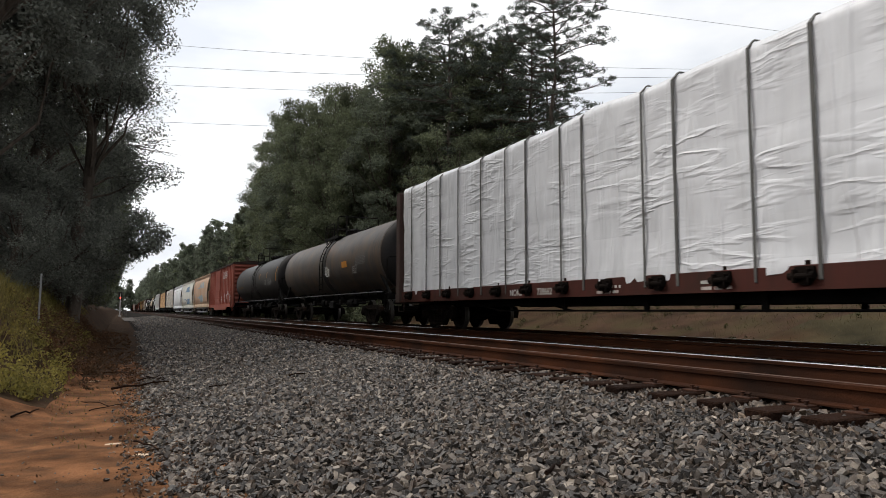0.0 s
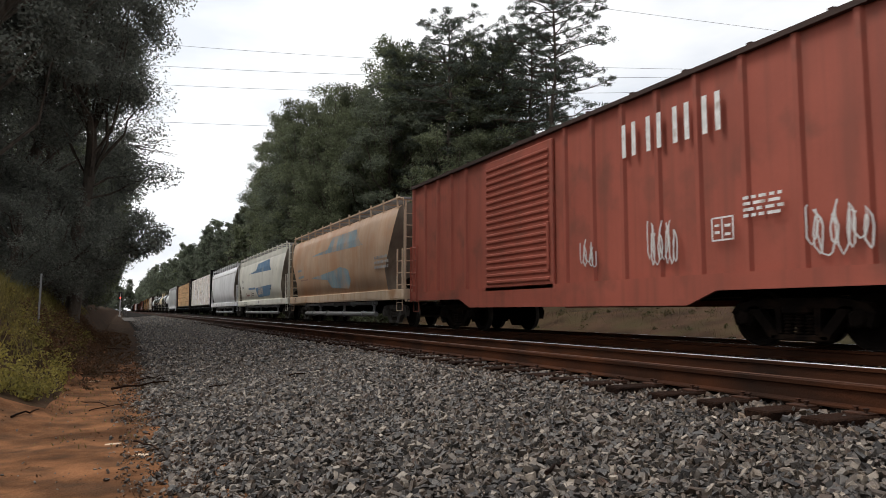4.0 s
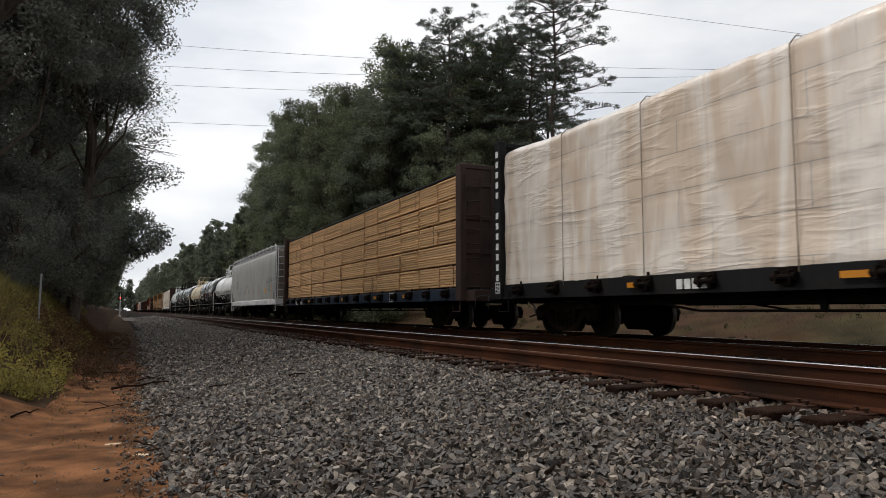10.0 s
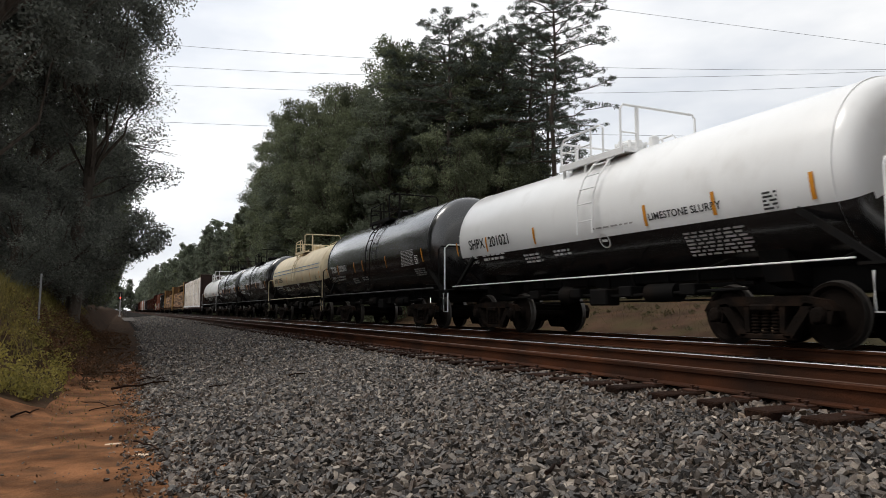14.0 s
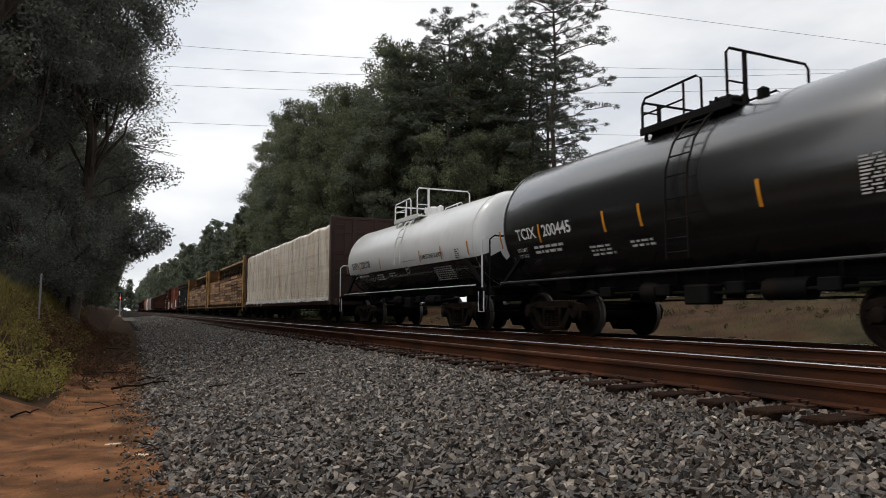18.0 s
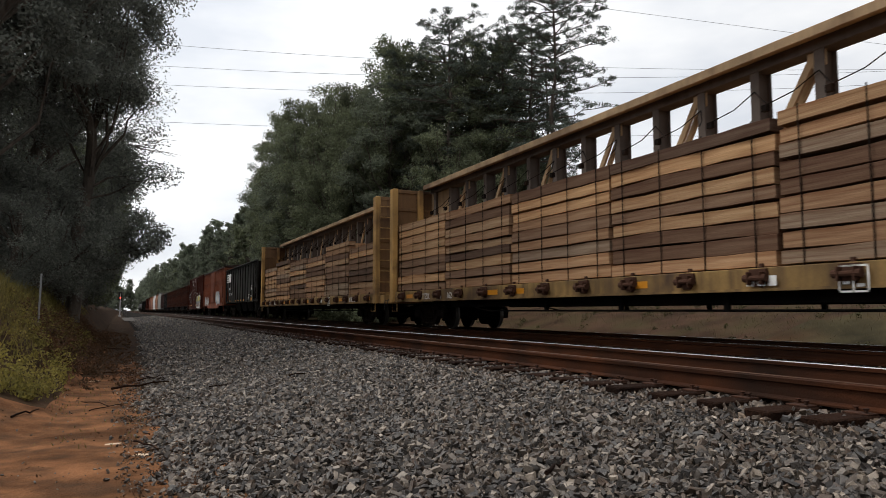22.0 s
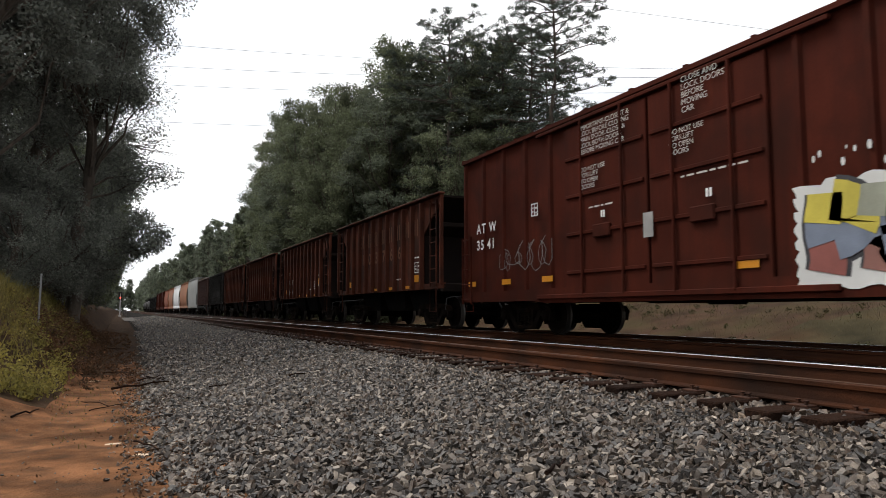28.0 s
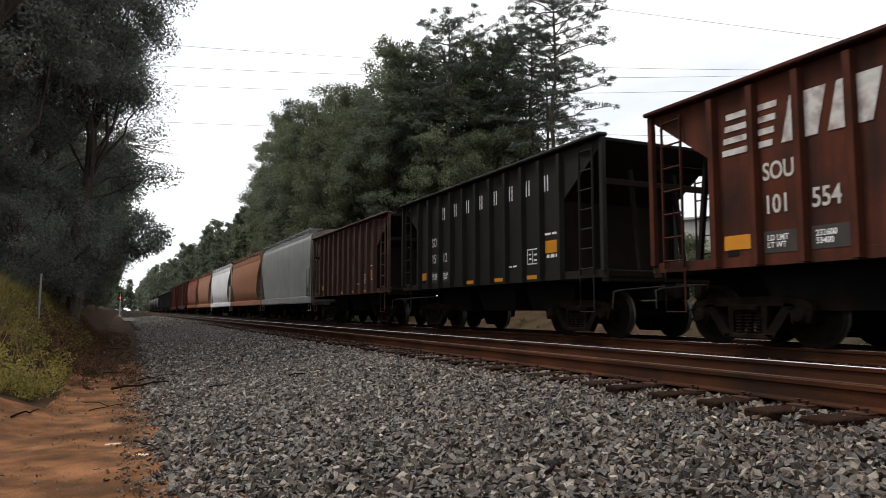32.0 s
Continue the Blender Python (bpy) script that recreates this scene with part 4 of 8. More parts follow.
def side_frame_mesh(r, m, sx):
    s = Shape()
    x0, x1 = sx * 0.93, sx * 1.07
    a, b = min(x0, x1), max(x0, x1)
    up = [(-1.13, r + 0.06), (-1.02, r + 0.20), (-0.62, r + 0.27), (0.62, r + 0.27), (1.02, r + 0.20), (1.13, r + 0.06), (0.98, r + 0.05), (0.80, r + 0.12), (0.36, r + 0.13), (-0.36, r + 0.13),
          (-0.80, r + 0.12), (-0.98, r + 0.05)]
    s.prism(up, a, b)
    for e in (-1, 1):
        s.prism([(e * 0.82, r + 0.15), (e * 0.66, r + 0.17), (e * 0.30, 0.17), (e * 0.40, 0.12), (e * 0.47, 0.15)], a, b)
        s.prism([(e * 0.36, r + 0.16), (e * 0.26, r + 0.16), (e * 0.26, 0.2), (e * 0.34, 0.2)], a + 0.01, b - 0.01)
        s.prism([(e * 0.74, r + 0.10), (e * 0.76, r - 0.10), (e * 0.80, r - 0.13), (e * 0.80, r + 0.10)], a, b)
        s.prism([(e * 1.00, r + 0.08), (e * 0.98, r - 0.10), (e * 1.05, r - 0.12), (e * 1.10, r + 0.06)], a, b)
        s.lathe([(sx * 0.92, 0.115), (sx * 1.10, 0.115), (sx * 1.13, 0.09), (sx * 1.14, 0.05)], "x", 14, (0, e * 0.89, r))
    s.box(a, b, -0.46, 0.46, 0.10, 0.19, 0.02)
    return s.mesh("side_frame", m, 30)


def springs_mesh(r, m, sx):
    s = Shape()
    prof, z = [], 0.19
    while z < r + 0.05:
        prof += [(z, 0.055), (z + 0.012, 0.078), (z + 0.026, 0.078), (z + 0.036, 0.055)]
        z += 0.048
    s.lathe(prof, "z", 10, (sx * 1.0, 0, 0))
    return s.mesh("spring", m, 40)


def bolster_mesh(r, m):
    s = Shape().box(-1.12, 1.12, -0.22, 0.22, r + 0.05, r + 0.16, 0.03).box(-0.92, 0.92, -0.2, 0.2, r - 0.02, r + 0.24, 0.03)
    for e in (-1, 1):
        s.box(-0.70, 0.70, e * 0.36 - 0.05, e * 0.36 + 0.05, r - 0.14, r - 0.02, 0.01)
        for sx in (-1, 1):
            s.box(sx * 0.62, sx * 0.80, e * 0.36 - 0.03 + e * 0.05, e * 0.36 + 0.03 + e * 0.05, r - 0.2, r + 0.12, 0.01)
    return s.mesh("truck", m, 30)


def running_gear(car, length, inset, r=R36, tm=None, end_gap=0.42, sill=True, brake=True):
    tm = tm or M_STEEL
    for e in (1, -1):
        y = e * (length / 2 - inset)
        truck = part("truck", cached(("bol", r, tm.name), lambda: bolster_mesh(r, tm)), None, car, at=pose(0, y, 0))
        for sx in (-1, 1):
            part("side_frame", cached(("sf", r, tm.name, sx), lambda: side_frame_mesh(r, tm, sx)), None, truck)
            for q in (-0.17, 0.0, 0.17):
                part("spring", cached(("spr", r, tm.name, sx), lambda: springs_mesh(r, tm, sx)), None, truck, at=pose(0, q, 0))
        for a in (-1, 1):
            w = part("wheelset", cached(("ws", r), lambda: wheelset_mesh(r)), None, truck)
            w.matrix_parent_inverse = Matrix.Translation((0, a * 0.89, r))
            WHEELSETS.append((w, r))
        s = Shape()
        ye = e * length / 2
        s.box(-0.09, 0.09, ye - e * 0.6, ye + e * (end_gap - 0.13), 0.78, 0.94, 0.02)
        s.box(-0.15, 0.12, ye + e * (end_gap - 0.22), ye + e * (end_gap + 0.02), 0.72, 1.0, 0.04)
        s.box(-0.22, 0.22, ye - e * 0.12, ye + e * 0.02, 0.70, 1.02, 0.02)
        part("coupler", s, M_STEEL, car)
        h = Shape().tube([(0.32, ye - e * 0.05, 0.78), (0.34, ye + e * 0.12, 0.62), (0.28, ye + e * 0.28, 0.42), (0.15, ye + e * (end_gap + 0.02), 0.36)], 0.028, 8)
        part("air_hose", h, M_RUBBER, car)
        lever = Shape().tube([(-1.38, ye + e * 0.02, 0.55), (-1.36, ye + e * 0.05, 0.86), (-1.2, ye + e * 0.07, 0.90), (-0.2, ye + e * 0.10, 0.98)], 0.014, 6)
        part("uncoupling_lever", lever, M_PIPEDARK, car)
    if sill:
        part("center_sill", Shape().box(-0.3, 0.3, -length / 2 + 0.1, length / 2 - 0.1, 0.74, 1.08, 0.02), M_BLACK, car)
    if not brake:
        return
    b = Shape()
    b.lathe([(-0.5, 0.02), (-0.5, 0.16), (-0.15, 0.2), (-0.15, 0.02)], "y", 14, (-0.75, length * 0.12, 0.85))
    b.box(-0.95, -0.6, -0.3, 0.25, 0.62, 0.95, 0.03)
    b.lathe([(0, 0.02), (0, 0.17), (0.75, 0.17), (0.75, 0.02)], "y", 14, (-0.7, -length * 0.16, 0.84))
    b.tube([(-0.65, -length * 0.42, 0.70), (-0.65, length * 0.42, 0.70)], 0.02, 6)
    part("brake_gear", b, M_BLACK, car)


def ladder(car, x, y, z0, z1, w, m, axis="y", step=0.38, r=0.016, name="ladder"):
    """A ladder against a side (axis y) or an end (axis x)."""
    s = Shape()
    for k in (-1, 1):
        p = (x, y + k * w / 2) if axis == "y" else (x + k * w / 2, y)
        s.beam((p[0], p[1], z0), (p[0], p[1], z1), 0.045, 0.02)
    ld = part(name, s, m, car)
    way = Vector((0, w / 2, 0)) if axis == "y" else Vector((w / 2, 0, 0))
    rung = cached(("rung", w, axis, m.name), lambda: Shape().tube([tuple(-way), tuple(way)], r, 6).mesh("rung", m, 30))
    z = z0 + 0.12
    while z < z1 - 0.05:
        part("rung", rung, None, ld, at=Matrix.Translation((x, y, z)))
        z += step


def side_matrix(y, z, x, tilt=0.0):
    m = Matrix(((0, 0, -1, x), (-1, 0, 0, y), (0, 1, 0, z), (0, 0, 0, 1)))
    return m @ pose(0, 0, 0, tilt, 0, 0)


def txt(car, string, y, z, size, m, x, tilt=0.0, name="lettering", spacing=1.0, weight=0.03, wide=1.0):
    cu = bpy.data.curves.new("lettering", "FONT")
    cu.body, cu.size, cu.space_character, cu.space_line = string, size * 1.38, spacing, 0.9
    cu.offset = size * weight
    ob = bpy.data.objects.new("lettering", cu)
    me = bpy.data.meshes.new_from_object(ob)
    bpy.data.objects.remove(ob)
    me.materials.clear()
    me.materials.append(m)
    return part(name, me, None, car, at=side_matrix(y, z, x, tilt) @ Matrix.Diagonal((wide, 1, 1, 1)))


def bars(car, rects, m, x, tilt=0.0, name="lettering", y=0.0, z=0.0):
    """Plain bars on the near side: (along, up, width, height) from y, z."""
    s = Shape()
    for a, b, w, h in rects:
        s.add([(a, b, 0), (a + w, b, 0), (a + w, b + h, 0), (a, b + h, 0)], [(0, 1, 2, 3)])
    return part(name, s, m, car, at=side_matrix(y, z, x, tilt), smooth=0)


def letters(car, n, y, z, w, h, m, x, gap=0.3, tilt=0.0):
    """n plain bars in place of a company's name."""
    return bars(car, [(i * w * (1 + gap), 0, w, h) for i in range(n)], m, x, tilt, "lettering", y, z)


def outlines(car, n, y, z, w, h, m, x, gap=0.5, t=0.05):
    """n pairs of plain upright bars in place of a company's name."""
    for i in range(n):
        o = i * w * (1 + gap)
        bars(car, [(o, 0, t, h), (o + w - t, 0, t, h)], m, x, name="lettering", y=y, z=z)


def small_print(car, y, z, w, rows, m, x, tilt=0.0, seed=1, h=0.045):
    rng = random.Random(seed)
    rects = []
    for k in range(rows):
        o = 0.0
        while o < w * 0.92:
            ln = rng.uniform(0.06, 0.22)
            rects.append((o, -k * h * 1.9, min(ln, w - o), h))
            o += ln + 0.05
    return bars(car, rects, m, x, tilt, "small_print", y, z)


def frame_box(car, y, z, w, h, m, x, tilt=0.0):
    t = 0.025
    bars(car, [(0, 0, w, t), (0, h - t, w, t), (0, 0, t, h), (w - t, 0, t, h), (w * 0.46, 0, t, h), (w * 0.15, h * 0.3, w * 0.22, h * 0.12), (w * 0.6, h * 0.55, w * 0.25, h * 0.12), (w * 0.15, h * 0.6, w * 0.2, h * 0.1),
               (w * 0.6, h * 0.2, w * 0.25, h * 0.12)], m, x, tilt, "data_panel", y, z)


def reflectors(car, ys, z, m, x, w=0.32, h=0.1, tilt=0.0):
    me = cached(("refl", w, h, m.name), lambda: Shape().add([(0, 0, 0), (w, 0, 0), (w, h, 0), (0, h, 0)], [(0, 1, 2, 3)]).mesh("reflector", m, 0))
    for y in ys:
        part("reflector", me, None, car, at=side_matrix(y, z, x, tilt))


def scribble(car, y, z, w, h, mats, x, seed, strokes=9, thick=0.035):
    """A spray-painted tag without words: one running line of loops and spikes."""
    rng = random.Random(seed)
    for k, m in enumerate(mats):
        turns = max(4, strokes)
        pts = []
        for i in range(turns):
            c, r = (i + 0.5) / turns * w, w / turns * rng.uniform(0.5, 1.0)
            lo, hi = rng.uniform(0.0, 0.3) * h, rng.uniform(0.6, 1.0) * h
            for q in range(8):
                a = q * math.pi / 4 + rng.uniform(-0.25, 0.25)
                pts.append((min(w, max(0, c + r * math.sin(a) * (1 if i % 2 else -1) + r * (q / 8 - 0.5))), (lo + hi) / 2 + (hi - lo) / 2 * math.cos(a)))
        vs = []
        for i, p in enumerate(pts):
            d = Vector(pts[min(i + 1, len(pts) - 1)]) - Vector(pts[max(0, i - 1)])
            nrm = Vector((-d.y, d.x)).normalized() * thick / 2 if d.length else Vector((thick / 2, 0))
            lift = 0.0002 * i + 0.004 * k
            vs += [(p[0] - nrm.x, p[1] - nrm.y, lift), (p[0] + nrm.x, p[1] + nrm.y, lift)]
        s = Shape().add(vs, [(2 * i, 2 * i + 1, 2 * i + 3, 2 * i + 2) for i in range(len(pts) - 1)])
        part("graffiti", s, m, car, at=side_matrix(y, z, x), smooth=0)


# ---- kinds of car ----
def covered_hopper(u0, u1, body_m, sill_m, label, roof_z=3.98, pipes=False, bays=3, truck_m=None, sharp=False, roof_m=None, fascia=True):
    length = u1 - u0
    car = rides(thing("covered_hopper_car", label, "railway hopper car", "cars of the train"), (u0 + u1) / 2)
    running_gear(car, length, 1.9, R36, truck_m, sill=False)
    H = length / 2
    z1 = roof_z
    if sharp:
        prof = [(1.24, 1.05), (1.46, 1.18), (1.50, 2.4), (1.52, 3.3), (1.50, 3.85), (1.44, z1 - 0.1), (1.30, z1), (0.7, z1 + 0.18), (0, z1 + 0.24)]
    else:
        prof = [(1.24, 1.05), (1.42, 1.18), (1.52, 1.9), (1.57, 2.7), (1.54, 3.2), (1.47, 3.6), (1.40, z1 - 0.12), (1.28, z1), (0.7, z1 + 0.16), (0, z1 + 0.2)]

    def inset(z):
        if sharp:
            ks = ((1.0, 0.98), (1.75, 0.95), (2.5, 0.16), (z1 + 0.4, 0.12))
        else:
            ks = ((1.0, 1.50), (1.3, 1.55), (1.8, 1.70), (2.45, 1.15), (3.4, 0.66), (z1 + 0.4, 0.58))
        for (a, b), (c, d) in zip(ks, ks[1:]):
            if a <= z <= c:
                return b + (d - b) * (z - a) / (c - a)
        return 0.65
    ring = [(-x, z) for x, z in prof] + [(x, z) for x, z in prof[:-1]][::-1]
    n, st = len(ring), [-1, -0.93, -0.6, -0.2, 0.2, 0.6, 0.93, 1]
    s = Shape()
    vs = [(x, t * (H - inset(z)), z) for t in st for x, z in ring]
    fs = [(i * n + k, i * n + k + 1, (i + 1) * n + k + 1, (i + 1) * n + k) for i in range(len(st) - 1) for k in range(n - 1)]
    for e in (0, len(st) - 1):
        for k in range(len(prof) - 1):
            fs.append((e * n + k, e * n + k + 1, e * n + n - 2 - k, e * n + n - 1 - k) if k < len(prof) - 2 else (e * n + k, e * n + k + 1, e * n + n - 1 - k))
    s.add(vs, fs)
    side_faces = (len(st) - 1) * (n - 1)
    s.m = [0] * side_faces + [1] * (len(s.f) - side_faces)
    part("body", s, [body_m, P_ENDDARK], car, smooth=50)
    # weld seams and roof edge
    for sx in (-1, 1):
        sm = Shape().box(sx * 1.36, sx * 1.45, -H + 0.72, H - 0.72, z1 - 0.28, z1 + 0.03, 0.02)
        if fascia:
            part("roof_edge", sm, roof_m or sill_m, car)
        part("side_sill", Shape().box(sx * 1.40, sx * 1.49, -H, H, 0.88, 1.21, 0.02).box(sx * 1.2, sx * 1.49, -H, H, 0.88, 0.92), sill_m, car)
    for e in (-1, 1):
        part("end_platform", Shape().box(-1.40, 1.40, e * H, e * (H - 1.9), 1.05, 1.12, 0.01).box(-1.40, 1.40, e * H, e * (H - 0.1), 0.80, 1.21, 0.02), sill_m, car)
        fr = Shape()
        xs, ye = (1.50, H + 0.02) if sharp else (1.42, H - 0.08)
        for x in (-1, 1):
            ladder(car, x * (xs + 0.06), e * (H - 0.32), 1.22, 2.5, 0.44, sill_m, "y")
            fr.tube([(x * xs, e * ye, 1.15), (x * xs, e * ye, z1 - 0.25), (x * xs * 0.96, e * (ye - 0.3), z1 + 0.18), (x * xs * 0.94, e * (ye - 0.8), z1 + 0.24)], 0.030, 8)
        ladder(car, -1.12, e * (ye + 0.03), 1.22, z1 + 0.05, 0.54, sill_m, "x")
        fr.tube([(-xs, e * ye, 2.1), (xs, e * ye, 2.1)], 0.018, 6)
        part("end_frame", fr, sill_m, car)
        st_ = Shape()
        for x in (-1.43, 1.43):
            st_.tube([(x, e * (H - 0.72), 1.1), (x, e * (H - 0.70), 0.52), (x, e * (H - 0.22), 0.52), (x, e * (H - 0.2), 1.1)], 0.018, 6)
            st_.tube([(x, e * (H - 0.70), 0.78), (x, e * (H - 0.22), 0.78)], 0.014, 6)
        part("step", st_, sill_m, car)
        if not sharp:
            part("web_plate", Shape().box(-0.06, 0.06, e * (H - 0.55), e * (H - 1.95), 1.1, 3.0, 0.01), P_ENDDARK, car)
        bx = Shape().lathe([(0, 0.03), (0, 0.2), (0.45, 0.2), (0.45, 0.03)], "y", 14, (-0.6, e * (H - 1.4) - 0.2, 1.45)).box(-0.2, 0.5, e * (H - 1.0), e * (H - 1.6), 1.12, 1.5, 0.04)
        part("brake_cylinder", bx, M_STEEL, car)
    # roof walk on brackets along both edges
    for x in (-1.12, 1.12):
        e = -1 if x < 0 else 1
        gr = Shape()
        for i in range(11):
            xx = x - 0.29 + i * 0.058
            gr.box(xx - 0.006, xx + 0.006, -H + 0.5, H - 0.5, z1 + 0.21, z1 + 0.245)
        k = int((length - 1.0) / 0.11)
        for i in range(k + 1):
            yy = -H + 0.5 + i * (length - 1.0) / k
            gr.box(x - 0.30, x + 0.30, yy - 0.012, yy + 0.012, z1 + 0.215, z1 + 0.238)
        part("roof_walk", gr, M_GALV, car, smooth=0)
        part("walk_edge", Shape().box(e * 1.41, e * 1.43, -H + 0.5, H - 0.5, z1 + 0.205, z1 + 0.255), sill_m, car)
    bracket = cached(("bracket", sill_m.name), lambda: Shape().beam((0, 0, -0.1), (0.02, 0, 0.34), 0.05, 0.04).beam((0.01, 0, 0.19), (-0.55, 0, 0.19), 0.04, 0.03).mesh("walk_bracket", sill_m, 0))
    k = int((length - 1.5) / 1.25)
    for i in range(k + 1):
        y = -H + 0.75 + i * (length - 1.5) / k
        for x in (-1, 1):
            part("walk_bracket", bracket, None, car, at=pose(x * 1.40, y, z1, 0, 0, 0 if x > 0 else 180))
    hatch = Shape().box(-0.36, 0.36, -0.62, 0.62, z1 + 0.12, z1 + 0.24, 0.03).box(-0.42, 0.42, -0.68, 0.68, z1 + 0.23, z1 + 0.28, 0.02).mesh("roof_hatch", body_m, 30)
    k = int((length - 3.0) / 2.3)
    for i in range(k + 1):
        part("roof_hatch", hatch, None, car, at=pose(0, -H + 1.6 + i * (length - 3.2) / k, 0))
    # outlet bays
    span = length - 6.4
    for i in range(bays):
        y = -span / 2 + span * (i + 0.5) / bays
        w = span / bays / 2
        by = Shape()
        by.add([(-1.15, y - w, 1.08), (1.15, y - w, 1.08), (1.15, y + w, 1.08), (-1.15, y + w, 1.08), (-0.5, y - 0.42 * w, 0.55), (0.5, y - 0.42 * w, 0.55), (0.5, y + 0.42 * w, 0.55), (-0.5, y + 0.42 * w, 0.55)],
               [(0, 1, 5, 4), (1, 2, 6, 5), (2, 3, 7, 6), (3, 0, 4, 7), (4, 5, 6, 7), (3, 2, 1, 0)])
        by.box(-0.6, 0.6, y - 0.38 * w, y + 0.38 * w, 0.42, 0.56, 0.02)
        part("outlet_bay", by, M_BLACK, car, smooth=0)
    if pipes:
        pp = Shape()
        for z, r_ in ((0.79, 0.065), (0.40, 0.085)):
            pp.tube([(-1.32, -span / 2 - 0.2, z), (-1.32, span / 2 + 0.2, z)], r_, 12)
        for i in range(bays * 2 + 1):
            y = -span / 2 + span * i / (bays * 2)
            pp.lathe([(-0.05, 0.02), (-0.05, 0.12), (0.05, 0.12), (0.05, 0.02)], "y", 12, (-1.32, y, 0.40 if i % 2 else 0.79))
            if i % 3 == 0:
                pp.tube([(-1.32, y, 0.79), (-1.30, y + 0.05, 0.6), (-1.32, y + 0.1, 0.40)], 0.05, 8)
            if i % 2 == 0:
                pp.tube([(-1.32, y + 0.2, 0.79), (-1.32, y + 0.2, 0.95)], 0.025, 6)
        part("discharge_pipe", pp, M_PIPE, car)
    return car


def boxcar(u0, u1, m, label, eave=4.35, door=(0.2, -2.2), ribs=13, drop=0.22, plug=False, sill_z=1.02, roof_m=None):
    length = u1 - u0
    H = length / 2
    car = rides(thing("boxcar", label, "railway boxcar", "cars of the train"), (u0 + u1) / 2)
    running_gear(car, length, 2.3, R33)
    part("body", Shape().box(-1.42, 1.42, -H + 0.08, H - 0.08, sill_z, eave, 0.01), m, car)
    roof = Shape().prism([(-1.52, eave - 0.06), (-1.52, eave + 0.02), (0, eave + 0.2), (1.52, eave + 0.02), (1.52, eave - 0.06)], -H - 0.02, H + 0.02, "y")
    n = 12
    for i in range(n + 1):
        y = -H + i * length / n
        roof.beam((-1.5, y, eave + 0.04), (0, y, eave + 0.22), 0.08, 0.04)
        roof.beam((1.5, y, eave + 0.04), (0, y, eave + 0.22), 0.08, 0.04)
    part("roof", roof, roof_m or m, car)
    for sx in (-1, 1):
        sl = Shape()
        sl.prism([(-H, sill_z + 0.2), (-H, sill_z - 0.05), (-H + 3.3, sill_z - 0.05), (-H + 3.9, sill_z - 0.05 - drop), (H - 3.9, sill_z - 0.05 - drop), (H - 3.3, sill_z - 0.05), (H, sill_z - 0.05), (H, sill_z + 0.2)],
                 sx * 1.44, sx * 1.50)
        part("side_sill", sl, m, car)
        for i in range(ribs + 1):
            y = -H + 0.06 + (length - 0.12) * i / ribs
            if door[1] - 0.25 < y < door[0] + 0.25:
                continue
            part("rib",
                 rib_mesh(eave - sill_z - 0.26, m), None, car, at=pose(sx * 1.42, y, sill_z + 0.2, 0, 0, 0 if sx > 0 else 180))
        dy0, dy1 = door
        if plug:
            half = (dy0 + dy1) / 2
            for a, b in ((dy0, half + 0.03), (half - 0.03, dy1)):
                leaf = part("door", Shape().box(sx * 1.42, sx * 1.49, a, b, sill_z + 0.12, eave - 0.2, 0.015), m, car)
                for z in (sill_z + 0.45, sill_z + 1.2, sill_z + 1.95, sill_z + 2.7):
                    part("door_rib", Shape().box(sx * 1.48, sx * 1.53, a - 0.06, b + 0.06, z, z + 0.07, 0.01), m, leaf)
                for y in (a - (a - b) * 0.25, a - (a - b) * 0.75):
                    part("lock_rod", Shape().tube([(sx * 1.55, y, sill_z + 0.05), (sx * 1.55, y, eave - 0.15)], 0.028, 8), m, leaf)
                part("lock_plate", Shape().box(sx * 1.49, sx * 1.56, (a + b) / 2 - 0.25, (a + b) / 2 + 0.25, sill_z + 1.1, sill_z + 1.35, 0.02), m, leaf)
            part("door_track", Shape().box(sx * 1.46, sx * 1.56, dy0 + 1.0, dy1 - 1.0, sill_z - 0.02, sill_z + 0.07, 0.01), m, car)
            part("door_track", Shape().box(sx * 1.46, sx * 1.54, dy0 + 1.0, dy1 - 1.0, eave - 0.16, eave - 0.09, 0.01), m, car)
        else:
            leaf = part("door", Shape().box(sx * 1.42, sx * 1.50, dy0, dy1, sill_z + 0.1, eave - 0.18, 0.02), m, car)
            rib = Shape().prism([(sx * 1.49, 0), (sx * 1.535, 0.05), (sx * 1.535, 0.09), (sx * 1.49, 0.12)], dy1 + 0.12, dy0 - 0.12, "y").mesh("door_rib", m, 30)
            for i in range(18):
                part("door_rib", rib, None, leaf, at=pose(0, 0, sill_z + 0.25 + i * (eave - sill_z - 0.55) / 18))
            part("door_handle", Shape().box(sx * 1.5, sx * 1.55, dy1 + 0.1, dy1 + 0.18, sill_z + 0.5, sill_z + 1.5, 0.01), m, leaf)
    for e in (-1, 1):
        en = Shape()
        for x in (-1.38, 1.38):
            en.box(x - 0.06, x + 0.06, e * (H - 0.1), e * H, sill_z, eave, 0.01)
        end = part("end_frame", en, m, car)
        fold = Shape().prism([(e * (H - 0.09), 0), (e * (H + 0.0), 0.07), (e * (H + 0.03), 0.14), (e * H, 0.21), (e * (H - 0.09), 0.28)], -1.34, 1.34).mesh("end_panel", m, 30)
        for i in range(10):
            part("end_panel", fold, None, end, at=pose(0, 0, sill_z + 0.15 + i * (eave - sill_z - 0.2) / 10))
        ladder(car, -1.55, e * (H - 0.32), sill_z - 0.1, sill_z + 1.6, 0.46, m)
        ladder(car, 1.1, e * (H + 0.09), sill_z - 0.1, eave - 0.4, 0.46, m, "x")
